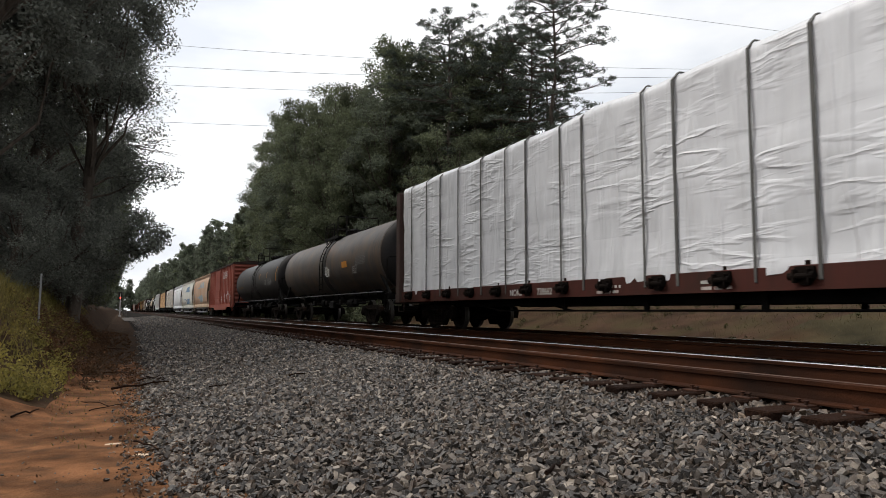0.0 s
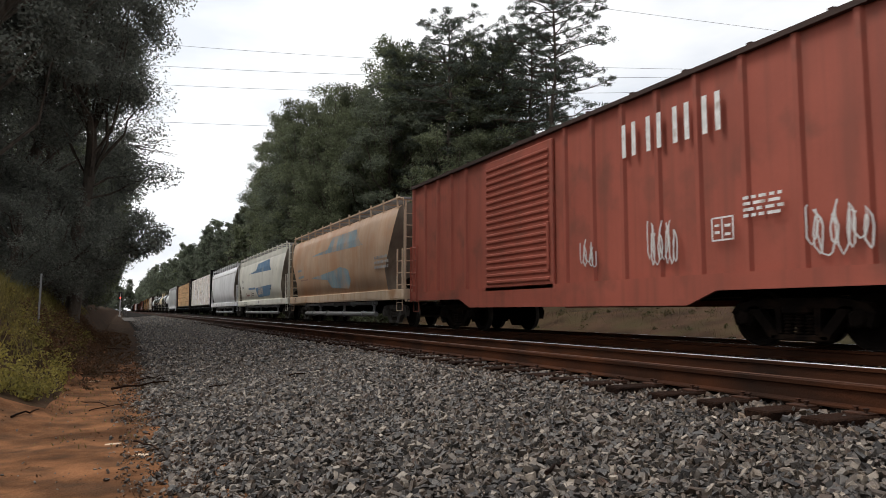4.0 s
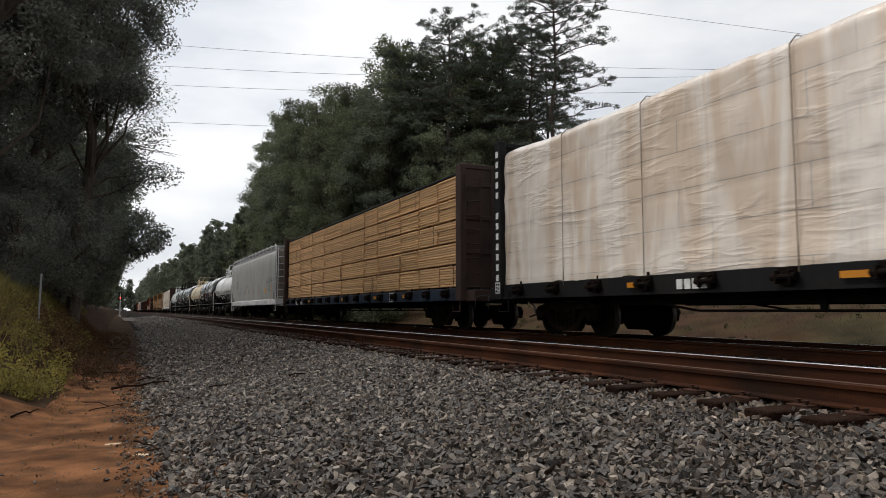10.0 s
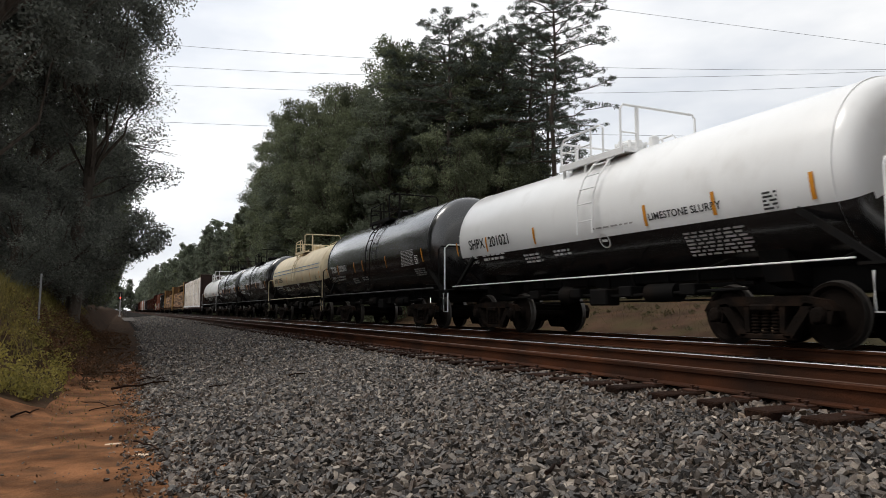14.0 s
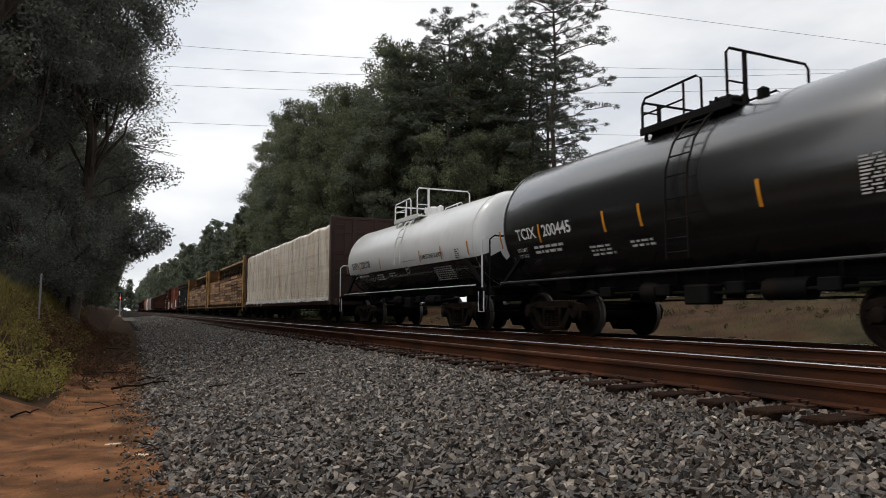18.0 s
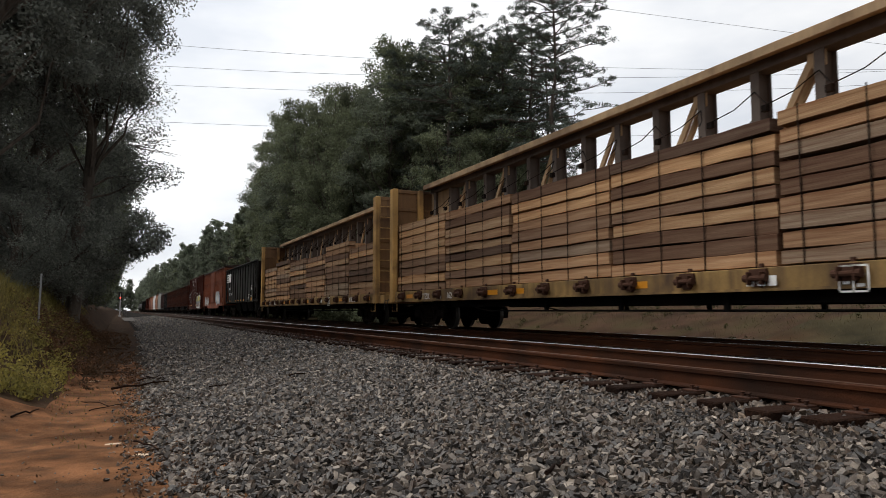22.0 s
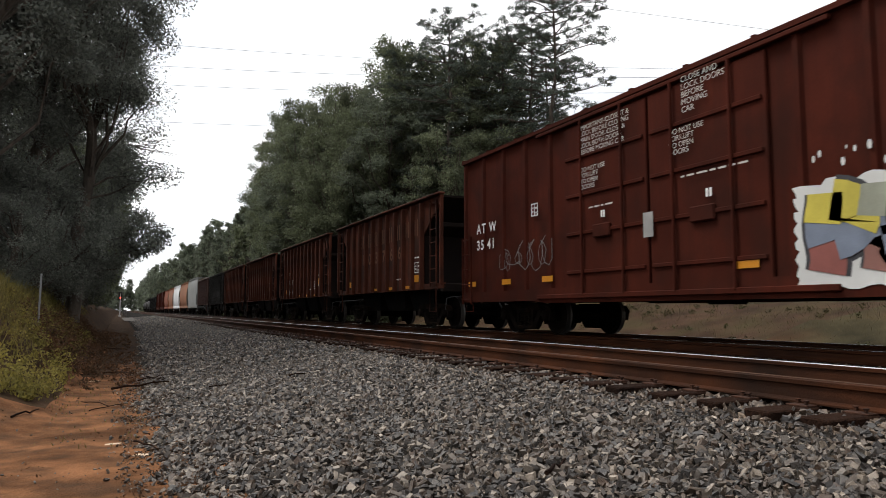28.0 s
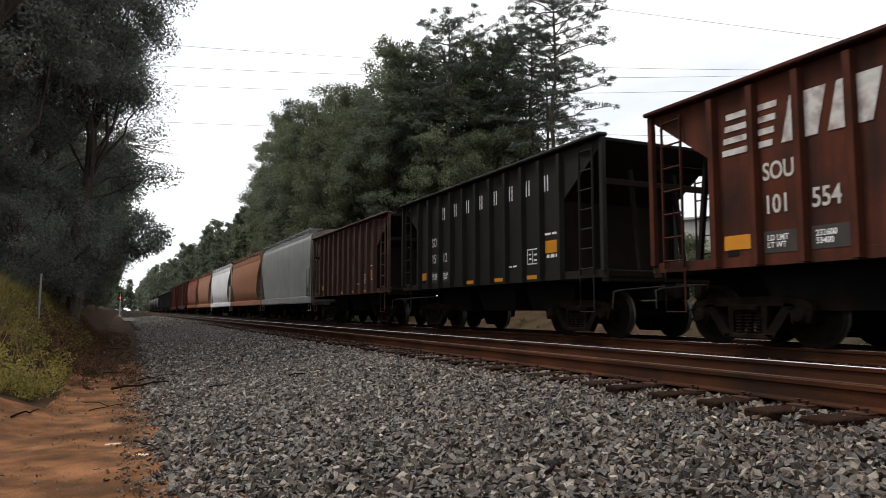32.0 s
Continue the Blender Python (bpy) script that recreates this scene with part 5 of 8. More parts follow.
        st_ = Shape().tube([(-1.46, e * (H - 0.5), 1.0), (-1.46, e * (H - 0.5), 0.5), (-1.46, e * (H - 0.1), 0.5), (-1.46, e * (H - 0.1), 1.0)], 0.018, 6)
        part("step", st_, m, car)
    return car


def rib_mesh(h, m):
    return cached(("rib", round(h, 3), m.name), lambda: Shape().prism([(0, -0.075), (0.06, -0.04), (0.06, 0.04), (0, 0.075)], 0, h, "z").mesh("rib", m, 0))


def tank_car(u0, u1, top_m, bottom_m, label, r=1.38, zc=2.42, split=None, inset=2.1, rail_m=None, bands=(), truck_m=None, end_len=0.45, head_m=None):
    """u0 and u1: the ends of the shell."""
    length = u1 - u0
    H = length / 2
    car = rides(thing("tank_car", label, "railway tank car", "cars of the train"), (u0 + u1) / 2)
    running_gear(car, length + 2 * end_len, inset + end_len, R36, truck_m, end_gap=0.35, sill=False, brake=True)
    rail_m = rail_m or M_BLACK
    s = Shape()
    head = [(1.0, 0.02), (0.98, 0.30), (0.91, 0.58), (0.78, 0.80), (0.60, 0.915), (0.40, 0.965), (0.18, 0.992), (0.0, 1.0)]
    dome = 0.42
    prof = [(-H + dome * (1 - a), b * r) for a, b in head]
    prof += [(-H * 0.5, r), (0, r), (H * 0.5, r)]
    prof += [(H - dome * (1 - a), b * r) for a, b in head[::-1]]
    s.lathe(prof, "y", 64, (0, 0, zc))
    mats = [bottom_m]
    if split is not None:
        mats = [bottom_m, top_m]
        for k, fc in enumerate(s.f):
            if sum(s.v[i][2] for i in fc) / len(fc) > split:
                s.m[k] = 1
    # head faces get the material that has the end shade in its colour
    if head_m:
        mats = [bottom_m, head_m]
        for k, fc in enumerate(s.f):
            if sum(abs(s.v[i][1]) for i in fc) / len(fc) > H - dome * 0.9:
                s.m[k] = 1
    part("tank", s, mats, car, smooth=40)
    for e in (-1, 1):
        sm = Shape()
        sm.lathe([(e * (H - dome) - 0.02, r), (e * (H - dome) - 0.02, r + 0.012), (e * (H - dome) + 0.02, r + 0.012), (e * (H - dome) + 0.02, r)], "y", 64, (0, 0, zc))
        if split is not None:
            for k, fc in enumerate(sm.f):
                if sum(sm.v[i][2] for i in fc) / len(fc) > split:
                    sm.m[k] = 1
        part("weld_seam", sm, mats, car, smooth=40)
    for y, wb in bands:
        part("band", Shape().lathe([(y - wb, r), (y - wb, r + 0.022), (y + wb, r + 0.022), (y + wb, r)], "y", 64, (0, 0, zc)), P_BANDDARK, car, smooth=40)
    base = zc - r
    for e in (-1, 1):
        y = e * (H - inset)
        part("saddle", Shape().prism([(-0.86, zc - r * 0.72), (-0.7, 0.95), (-0.35, 0.86), (0.35, 0.86), (0.7, 0.95), (0.86, zc - r * 0.72)], y - 0.25, y + 0.25, "y"), M_BLACK, car)
        part("stub_sill", Shape().box(-0.3, 0.3, e * (H + end_len), e * (H - inset - 1.0), 0.78, base + 0.12, 0.02).box(-1.4, 1.4, e * (H + end_len), e * (H + end_len - 0.16), 0.90, 1.12, 0.02)
             .box(-1.35, 1.35, e * (H + end_len), e * (H - 0.1), 1.08, 1.12), M_BLACK, car)
        gr = Shape()
        for x in (-1.42, 1.42):
            gr.tube([(x, e * (H + end_len - 0.1), 1.1), (x, e * (H + end_len - 0.1), 2.25), (x * 0.93, e * (H + end_len - 0.16), 2.35), (x * 0.4, e * (H + end_len - 0.05), 2.35), (0, e * (H + end_len - 0.05), 2.35)], 0.022, 7)
            gr.tube([(x, e * (H + end_len - 0.3), 1.0), (x, e * (H + end_len - 0.3), 0.5), (x, e * (H + end_len - 0.02), 0.5), (x, e * (H + end_len - 0.02), 1.0)], 0.018, 6)
        part("end_handrail", gr, rail_m, car)
        for x in (-1.2, 1.2):
            part("end_brace", Shape().beam((x, e * (H + 0.2), 1.05), (x, e * (H - 1.0), 1.9), 0.07, 0.09), M_BLACK, car)
    zp, xp = 1.17, 1.38
    for x in (-xp, xp):
        part("side_handrail", Shape().tube([(x, -H + 0.1, zp), (x, H - 0.1, zp)], 0.024 if split is None else 0.015, 7), M_PIPEDARK if split is None else rail_m, car)
        n = max(4, int(length / 2.2))
        for i in range(n + 1):
            y = -H + 0.3 + (length - 0.6) * i / n
            part("bracket", Shape().beam((x, y, zp - 0.01), (x * 0.66, y, zc - r * 0.84), 0.03, 0.03), M_BLACK, car)
    rig = Shape()
    for k in range(9):
        y = -H * 0.55 + H * 1.1 * k / 8
        rig.beam((-0.75 + 0.1 * (k % 3), y, base + 0.16), (-0.55, y + 0.05, 0.78), 0.05, 0.04)
        if k % 2:
            rig.box(-0.9, -0.5, y - 0.16, y + 0.2, 0.78, 0.98, 0.02)
    rig.tube([(-0.82, -H * 0.62, 0.86), (-0.82, -H * 0.1, 0.80), (-0.78, H * 0.3, 0.86), (-0.8, H * 0.62, 0.82)], 0.028, 7)
    rig.tube([(-0.55, -H * 0.6, 0.95), (-0.55, H * 0.6, 0.93)], 0.04, 7)
    rig.box(-0.45, 0.45, -H * 0.62, H * 0.62, base - 0.08, base + 0.10, 0.02)
    part("brake_rigging", rig, M_BLACK, car)
    # platform, manway and ladder at the middle
    zt = zc + r
    for x in (-1, 1):
        pl = Shape().box(x * 0.52, x * 0.95, -0.9, 1.18, zt - 0.17, zt - 0.12).box(x * 0.93, x * 0.97, -0.92, 1.20, zt - 0.22, zt - 0.08, 0.01)
        for y in (-0.4, 0.35, 1.1):
            pl.beam((x * 0.9, y, zt - 0.14), (x * 0.9, y, zt - 0.46), 0.05, 0.05)
        part("platform", pl, rail_m, car)
        hr = Shape().tube([(x * 0.95, 1.13, zt - 0.12), (x * 0.95, 1.13, zt + 0.36), (x * 0.95, 1.05, zt + 0.46), (x * 0.95, -0.20, zt + 0.50), (x * 0.95, -0.30, zt + 0.42), (x * 0.95, -0.30, zt - 0.12)], 0.022, 7)
        hr.tube([(x * 0.95, 0.10, zt - 0.12), (x * 0.95, 0.10, zt + 0.46)], 0.022, 7)
        hr.tube([(x * 0.95, 1.13, zt + 0.16), (x * 0.95, 0.10, zt + 0.18)], 0.016, 6)
        part("platform_rail", hr, rail_m, car)
    for y, up in ((-0.84, 0.76), (1.14, 0.40)):
        hr = Shape().tube([(-0.95, y, zt - 0.12), (-0.95, y, zt + up - 0.08), (-0.88, y, zt + up), (0.88, y, zt + up), (0.95, y, zt + up - 0.08), (0.95, y, zt - 0.12)], 0.024, 7)
        hr.beam((-0.55, y, zt - 0.10), (-0.55, y, zt + up), 0.06, 0.05)
        hr.tube([(-0.95, y, zt + 0.22), (-0.55, y, zt + 0.22)], 0.016, 6)
        part("platform_rail", hr, rail_m, car)
    dm = Shape().lathe([(zt - 0.1, 0.02), (zt - 0.1, 0.27), (zt + 0.16, 0.27), (zt + 0.19, 0.30), (zt + 0.23, 0.30), (zt + 0.29, 0.20), (zt + 0.31, 0.02)], "z", 20)
    for k in range(8):
        q = k * math.pi / 4
        dm.box(0.3 * math.cos(q) - 0.02, 0.3 * math.cos(q) + 0.02, 0.3 * math.sin(q) - 0.02, 0.3 * math.sin(q) + 0.02, zt + 0.12, zt + 0.27)
    part("manway", dm, rail_m if split is None else top_m, car)
    part("vent_valve", Shape().lathe([(zt - 0.05, 0.02), (zt - 0.05, 0.1), (zt + 0.25, 0.1), (zt + 0.3, 0.02)], "z", 12, (0.1, 0.7, 0)), rail_m, car)
    part("vent_valve", Shape().lathe([(zt - 0.05, 0.02), (zt - 0.05, 0.1), (zt + 0.2, 0.1), (zt + 0.25, 0.02)], "z", 12, (-0.1, -0.8, 0)), rail_m, car)
    for x in (-1, 1):
        ld = Shape()
        for y in (-0.53, -0.05):
            pts = [(x * (r + 0.12) * math.cos(a), y, zc + (r + 0.12) * math.sin(a)) for a in (1.1, 0.8, 0.5, 0.2, 0.0)] + [(x * (r + 0.12), y, zc - (1.15 if split is None else 0.42))]
            ld.tube(pts, 0.02, 6)
        lad = part("ladder", ld, rail_m, car)
        rung = cached(("rung", rail_m.name), lambda: Shape().tube([(0, -0.24, 0), (0, 0.24, 0)], 0.014, 6).mesh("rung", rail_m, 30))
        for a in (1.0, 0.78, 0.56, 0.34, 0.12, -0.12, -0.34, -0.56, -0.74)[:9 if split is None else 6]:
            part("rung", rung, None, lad, at=Matrix.Translation((x * (r + 0.12) * (math.cos(a) if a > 0 else 1), -0.29, zc + (r + 0.12) * math.sin(a))))
    vb = Shape().lathe([(base - 0.35, 0.02), (base - 0.35, 0.16), (base + 0.1, 0.2), (base + 0.1, 0.02)], "z", 14).box(-0.5, 0.5, -0.6, 0.6, base - 0.12, base - 0.05)
    part("bottom_valve", vb, M_BLACK, car)
    return car


def shell_text(car, string, y, ang, size, m, r, zc, spacing=1.05):
    a = radians(ang)
    return txt(car, string, y, zc + (r + 0.012) * math.sin(a), size, m, -(r + 0.012) * math.cos(a), -ang, spacing=spacing)


def shell_print(car, y, ang, w, rows, m, r, zc, seed=1, h=0.045):
    a = radians(ang)
    return small_print(car, y, zc + (r + 0.012) * math.sin(a), w, rows, m, -(r + 0.012) * math.cos(a), -ang, seed, h)


def shell_letters(car, n, y, ang, w, h, m, r, zc, gap=0.3):
    a = radians(ang)
    return letters(car, n, y, zc + (r + 0.012) * math.sin(a), w, h, m, -(r + 0.012) * math.cos(a), gap, -ang)


def shell_band(car, y, a0, a1, w, m, r, zc, name="reflector"):
    """A strip that follows the shell from one angle to another."""
    s = Shape()
    k = 6
    vs = []
    for i in range(k + 1):
        a = radians(a0 + (a1 - a0) * i / k)
        for e in (-1, 1):
            vs.append((-(r + 0.014) * math.cos(a), y + e * w / 2, zc + (r + 0.014) * math.sin(a)))
    s.add(vs, [(2 * i, 2 * i + 1, 2 * i + 3, 2 * i + 2) for i in range(k)])
    return part(name, s, m, car, smooth=0)


def open_hopper(u0, u1, m, label, top=3.72, ribs=10, bays=3, cut=1.42, knee=0.06, deep=0.12):
    length = u1 - u0
    H = length / 2
    car = rides(thing("open_hopper_car", label, "railway hopper car", "cars of the train"), (u0 + u1) / 2)
    running_gear(car, length, 1.55, R36, sill=True, brake=False)
    zs = 1.30
    low = top - knee - cut * 0.68
    for sx in (-1, 1):
        sd = Shape().prism([(-H + cut, zs), (-H + cut, low), (-H + 0.05, top - knee), (-H + 0.05, top), (H - 0.05, top), (H - 0.05, top - knee), (H - cut, low), (H - cut, zs)], sx * 1.40, sx * 1.44)
        part("side_sheet", sd, m, car, smooth=0)
        part("top_chord", Shape().box(sx * 1.38, sx * 1.60, -H, H, top + 0.01, top + 0.08, 0.02), m, car)
        part("side_sill", Shape().box(sx * 1.36, sx * 1.446, -H, H, zs - 0.16, zs, 0.004), m, car)
        for i in range(ribs):
            y = -H + cut + (length - 2 * cut) * i / (ribs - 1)
            part("rib", rib2_mesh(top - zs + 0.09, m, deep), None, car, at=pose(sx * 1.44, y, zs - 0.14, 0, 0, 0 if sx > 0 else 180))
        for e in (-1, 1):
            part("corner_post", Shape().box(sx * 1.42, sx * 1.52, e * H - e * 0.02, e * H - e * 0.12, zs - 0.05, top, 0.01), m, car)
            ladder(car, sx * 1.50, e * (H - 0.55), zs - 0.1, top - 0.1, 0.42, m)
            st_ = Shape().tube([(sx * 1.50, e * (H - 0.78), 1.15), (sx * 1.50, e * (H - 0.78), 0.5), (sx * 1.50, e * (H - 0.35), 0.5), (sx * 1.50, e * (H - 0.35), 1.15)], 0.018, 6)
            part("step", st_, m, car)
    for e in (-1, 1):
        en = Shape()
        run = (top - knee - zs + 0.1) / 0.68
        edge = [(e * (H - 0.05), top), (e * (H - 0.05), top - knee), (e * (H - 0.05 - run), zs - 0.1), (e * (H - 0.12 - run), zs - 0.1), (e * (H - 0.11), top - knee + 0.02), (e * (H - 0.11), top)]
        en.prism(edge, -1.40, 1.40)
        # added dark plate: fills the shaded end bay and stops the view through
        part("cross_sheet", Shape().box(-1.38, 1.38, e * (H - cut - 0.02), e * (H - cut - 0.06), zs - 0.15, low), P_SHADEBLK, car)
        part("slope_sheet", en, P_SHADEBLK, car, smooth=0)
        pf = Shape().box(-1.44, 1.44, e * H, e * (H - 0.2), zs - 0.25, zs - 0.02, 0.02).box(-1.40, 1.40, e * H, e * (H - 1.6), zs - 0.18, zs - 0.14)
        for x in (-0.55, 0.55):
            pf.beam((x, e * (H - 0.15), zs), (x, e * (H - 0.4), top - 0.5), 0.08, 0.08)
        pf.box(-1.44, 1.44, e * (H - 0.04), e * (H - 0.12), top - 0.9, top - 0.78, 0.01)
        part("end_frame", pf, P_SHADEBLK, car)
    span = length - 2 * cut - 0.2
    for i in range(bays):
        y = -span / 2 + span * (i + 0.5) / bays
        w = span / bays / 2
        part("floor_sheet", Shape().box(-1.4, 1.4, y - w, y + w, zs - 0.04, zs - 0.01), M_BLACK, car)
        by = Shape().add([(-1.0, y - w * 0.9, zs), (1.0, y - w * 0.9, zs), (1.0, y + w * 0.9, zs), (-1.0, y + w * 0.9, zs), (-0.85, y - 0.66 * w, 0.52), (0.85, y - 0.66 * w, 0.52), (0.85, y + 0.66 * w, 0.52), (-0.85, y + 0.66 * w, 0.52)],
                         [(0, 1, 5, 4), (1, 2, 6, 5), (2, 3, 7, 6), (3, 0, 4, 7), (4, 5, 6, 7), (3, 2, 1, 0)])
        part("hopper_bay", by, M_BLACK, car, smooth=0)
    return car


def rib2_mesh(h, m, deep):
    return cached(("rib2", round(h, 3), m.name, deep), lambda: Shape().prism([(0, -0.06), (deep, -0.05), (deep, 0.05), (0, 0.06)], 0, h, "z").mesh("rib", m, 0))


def flatcar(u0, u1, m, label, top=4.55, truss=False, bulk_m=None, deck=1.12, plate_m=None, sill_m=None, winches=True):
    length = u1 - u0
    H = length / 2
    bulk_m = bulk_m or m
    plate_m = plate_m or bulk_m
    car = rides(thing("centerbeam_flatcar", label, "railway flatcar", "cars of the train"), (u0 + u1) / 2)
    running_gear(car, length + 1.1, 2.75, R33, end_gap=0.15)
    for e in (-1, 1):
        part("end_platform", Shape().box(-1.35, 1.35, e * H, e * (H + 0.5), deck - 0.36, deck - 0.06, 0.02), bulk_m, car)
    part("deck", Shape().box(-1.38, 1.38, -H, H, deck - 0.06, deck, 0.01), m, car)
    for sx in (-1, 1):
        part("side_sill", Shape().box(sx * 1.36, sx * 1.42, -H, H, deck - 0.30, deck, 0.01).box(sx * 1.36, sx * 1.46, -H, H, deck - 0.33, deck - 0.29), sill_m or m, car)
        part("lower_sill", Shape().box(sx * 0.92, sx * 1.0, -H + 3.6, H - 3.6, deck - 0.50, deck - 0.06, 0.01), M_BLACK, car)
        wn_ = Shape().prism([(-0.14, 0.06), (-0.16, -0.06), (-0.06, -0.19), (0.06, -0.19), (0.16, -0.06), (0.14, 0.06)], sx * 1.40, sx * 1.47)
        wn_.lathe([(-0.19, 0.02), (-0.19, 0.055), (-0.11, 0.055), (-0.11, 0.04), (0.11, 0.04), (0.11, 0.055), (0.19, 0.055), (0.19, 0.02)], "y", 10, (sx * 1.51, 0, -0.07))
        wn_.box(sx * 1.47, sx * 1.56, -0.125, -0.095, -0.16, 0.02, 0.005).box(sx * 1.47, sx * 1.56, 0.095, 0.125, -0.16, 0.02, 0.005).box(sx * 1.36, sx * 1.40, -0.03, 0.03, 0.0, 0.14)
        wm = wn_.mesh("winch", P_WINCH if truss else M_STEEL, 30)
        k = int(length / 1.35)
        for i in range(k if winches else 0):
            part("winch", wm, None, car, at=pose(0, -H + 1.0 + i * (length - 2.0) / (k - 1), deck - 0.08))
    rods = Shape()
    for x in (-1.1, 1.1):
        rods.tube([(x, -H + 4.2, deck - 0.35), (x, -H + 6.0, 0.52), (x, H - 6.0, 0.52), (x, H - 4.2, deck - 0.35)], 0.022, 6)
        for y in (-2.5, 0, 2.5):
            rods.beam((x, y, 0.5), (x, y, deck - 0.3), 0.05, 0.1)
    part("truss_rod", rods, M_BLACK, car)
    for e in (-1, 1):
        part("bulkhead_plate", Shape().box(-1.42, 1.42, e * (H - 0.02), e * (H - 0.10), deck, top, 0.01), plate_m, car)
        for x in (-1.42, -0.5, 0.5, 1.42):
            part("bulkhead_post", Shape().box(x - 0.09, x + 0.09, e * (H + 0.02), e * (H - 0.28), deck - 0.35, top, 0.02), bulk_m, car)
        for z in (deck + 0.9, deck + 1.8, deck + 2.7, top - 0.12):
            part("bulkhead_rib", Shape().box(-1.4, 1.4, e * (H + 0.01), e * (H - 0.14), z, z + 0.12, 0.01), plate_m, car)
        ladder(car, -1.15, e * (H + 0.06), deck - 0.1, top - 0.3, 0.46, bulk_m, "x")
        st_ = Shape().tube([(-1.46, e * (H - 0.55), 1.0), (-1.46, e * (H - 0.55), 0.5), (-1.46, e * (H - 0.12), 0.5), (-1.46, e * (H - 0.12), 1.0)], 0.018, 6)
        part("step", st_, bulk_m, car)
    if truss:
        part("top_chord", Shape().box(-0.38, 0.38, -H + 0.2, H - 0.2, top + 0.08, top + 0.17, 0.02), P_CHORD, car)
        for x in (-0.38, 0.38):
            part("chord_flange", Shape().box(x - 0.03, x + 0.03, -H + 0.2, H - 0.2, top + 0.02, top + 0.18, 0.01), P_CHORD, car)
        part("chord_web", Shape().box(-0.16, 0.16, -H + 0.25, H - 0.25, top - 0.10, top + 0.08, 0.01), P_TRUSSGREY, car)
        for e in (-1, 1):
            part("end_web", Shape().box(-0.05, 0.05, e * (H - 0.1), e * (H - 1.7), top - 1.3, top + 0.06, 0.01), P_CHORD, car)
        n = 18
        gap = (length - 1.2) / n
        post = Shape().box(-0.14, 0.14, -0.015, 0.015, deck, top - 0.05).box(-0.15, -0.13, -0.085, 0.085, deck, top - 0.05).box(0.13, 0.15, -0.085, 0.085, deck, top - 0.05)
        post_me = post.mesh("truss_post", P_TRUSSGREY, 0)
        gusset_me = Shape().prism([(-0.08, top + 0.02), (-0.08, top - 0.34), (0.12, top - 0.36), (0.24, top - 0.30), (0.22, top + 0.02)], -0.10, -0.07).mesh("gusset", P_CHORD, 0)
        brace_me = Shape().beam((-0.085, 0.14, top - 0.18), (-0.085, 1.16, top - 1.75), 0.05, 0.12).beam((0.085, 0.14, top - 0.18), (0.085, 1.16, top - 1.75), 0.05, 0.12).mesh("truss_brace", P_CHORD, 0)
        rng = random.Random(int(u0))
        for i in range(n + 1):
            y = -H + 0.6 + i * gap
            part("truss_post", post_me, None, car, at=pose(0, y, 0))
            if i % 2 == 0 and i < n:
                part("gusset", gusset_me, None, car, at=pose(0, y, 0))
                part("truss_brace", brace_me, None, car, at=pose(0, y, 0))
            if 0 < i < n:
                cab = Shape()
                for e in (-1, 1):
                    lo = rng.uniform(0.35, 0.75)
                    cab.tube([(-0.16, y, top - 0.42), (-0.35, y + e * lo * 0.5, top - 0.68), (-0.62, y + e * lo, top - 0.86)], 0.010, 5)
                cab.box(-0.66, -0.58, y + lo - 0.05, y + lo + 0.05, top - 0.96, top - 0.86)
                part("tie_cable", cab, M_STEEL, car)
        part("web_plate", Shape().box(-0.02, 0.02, -H + 0.5, H - 0.5, deck, top - 1.35), m, car)
    return car


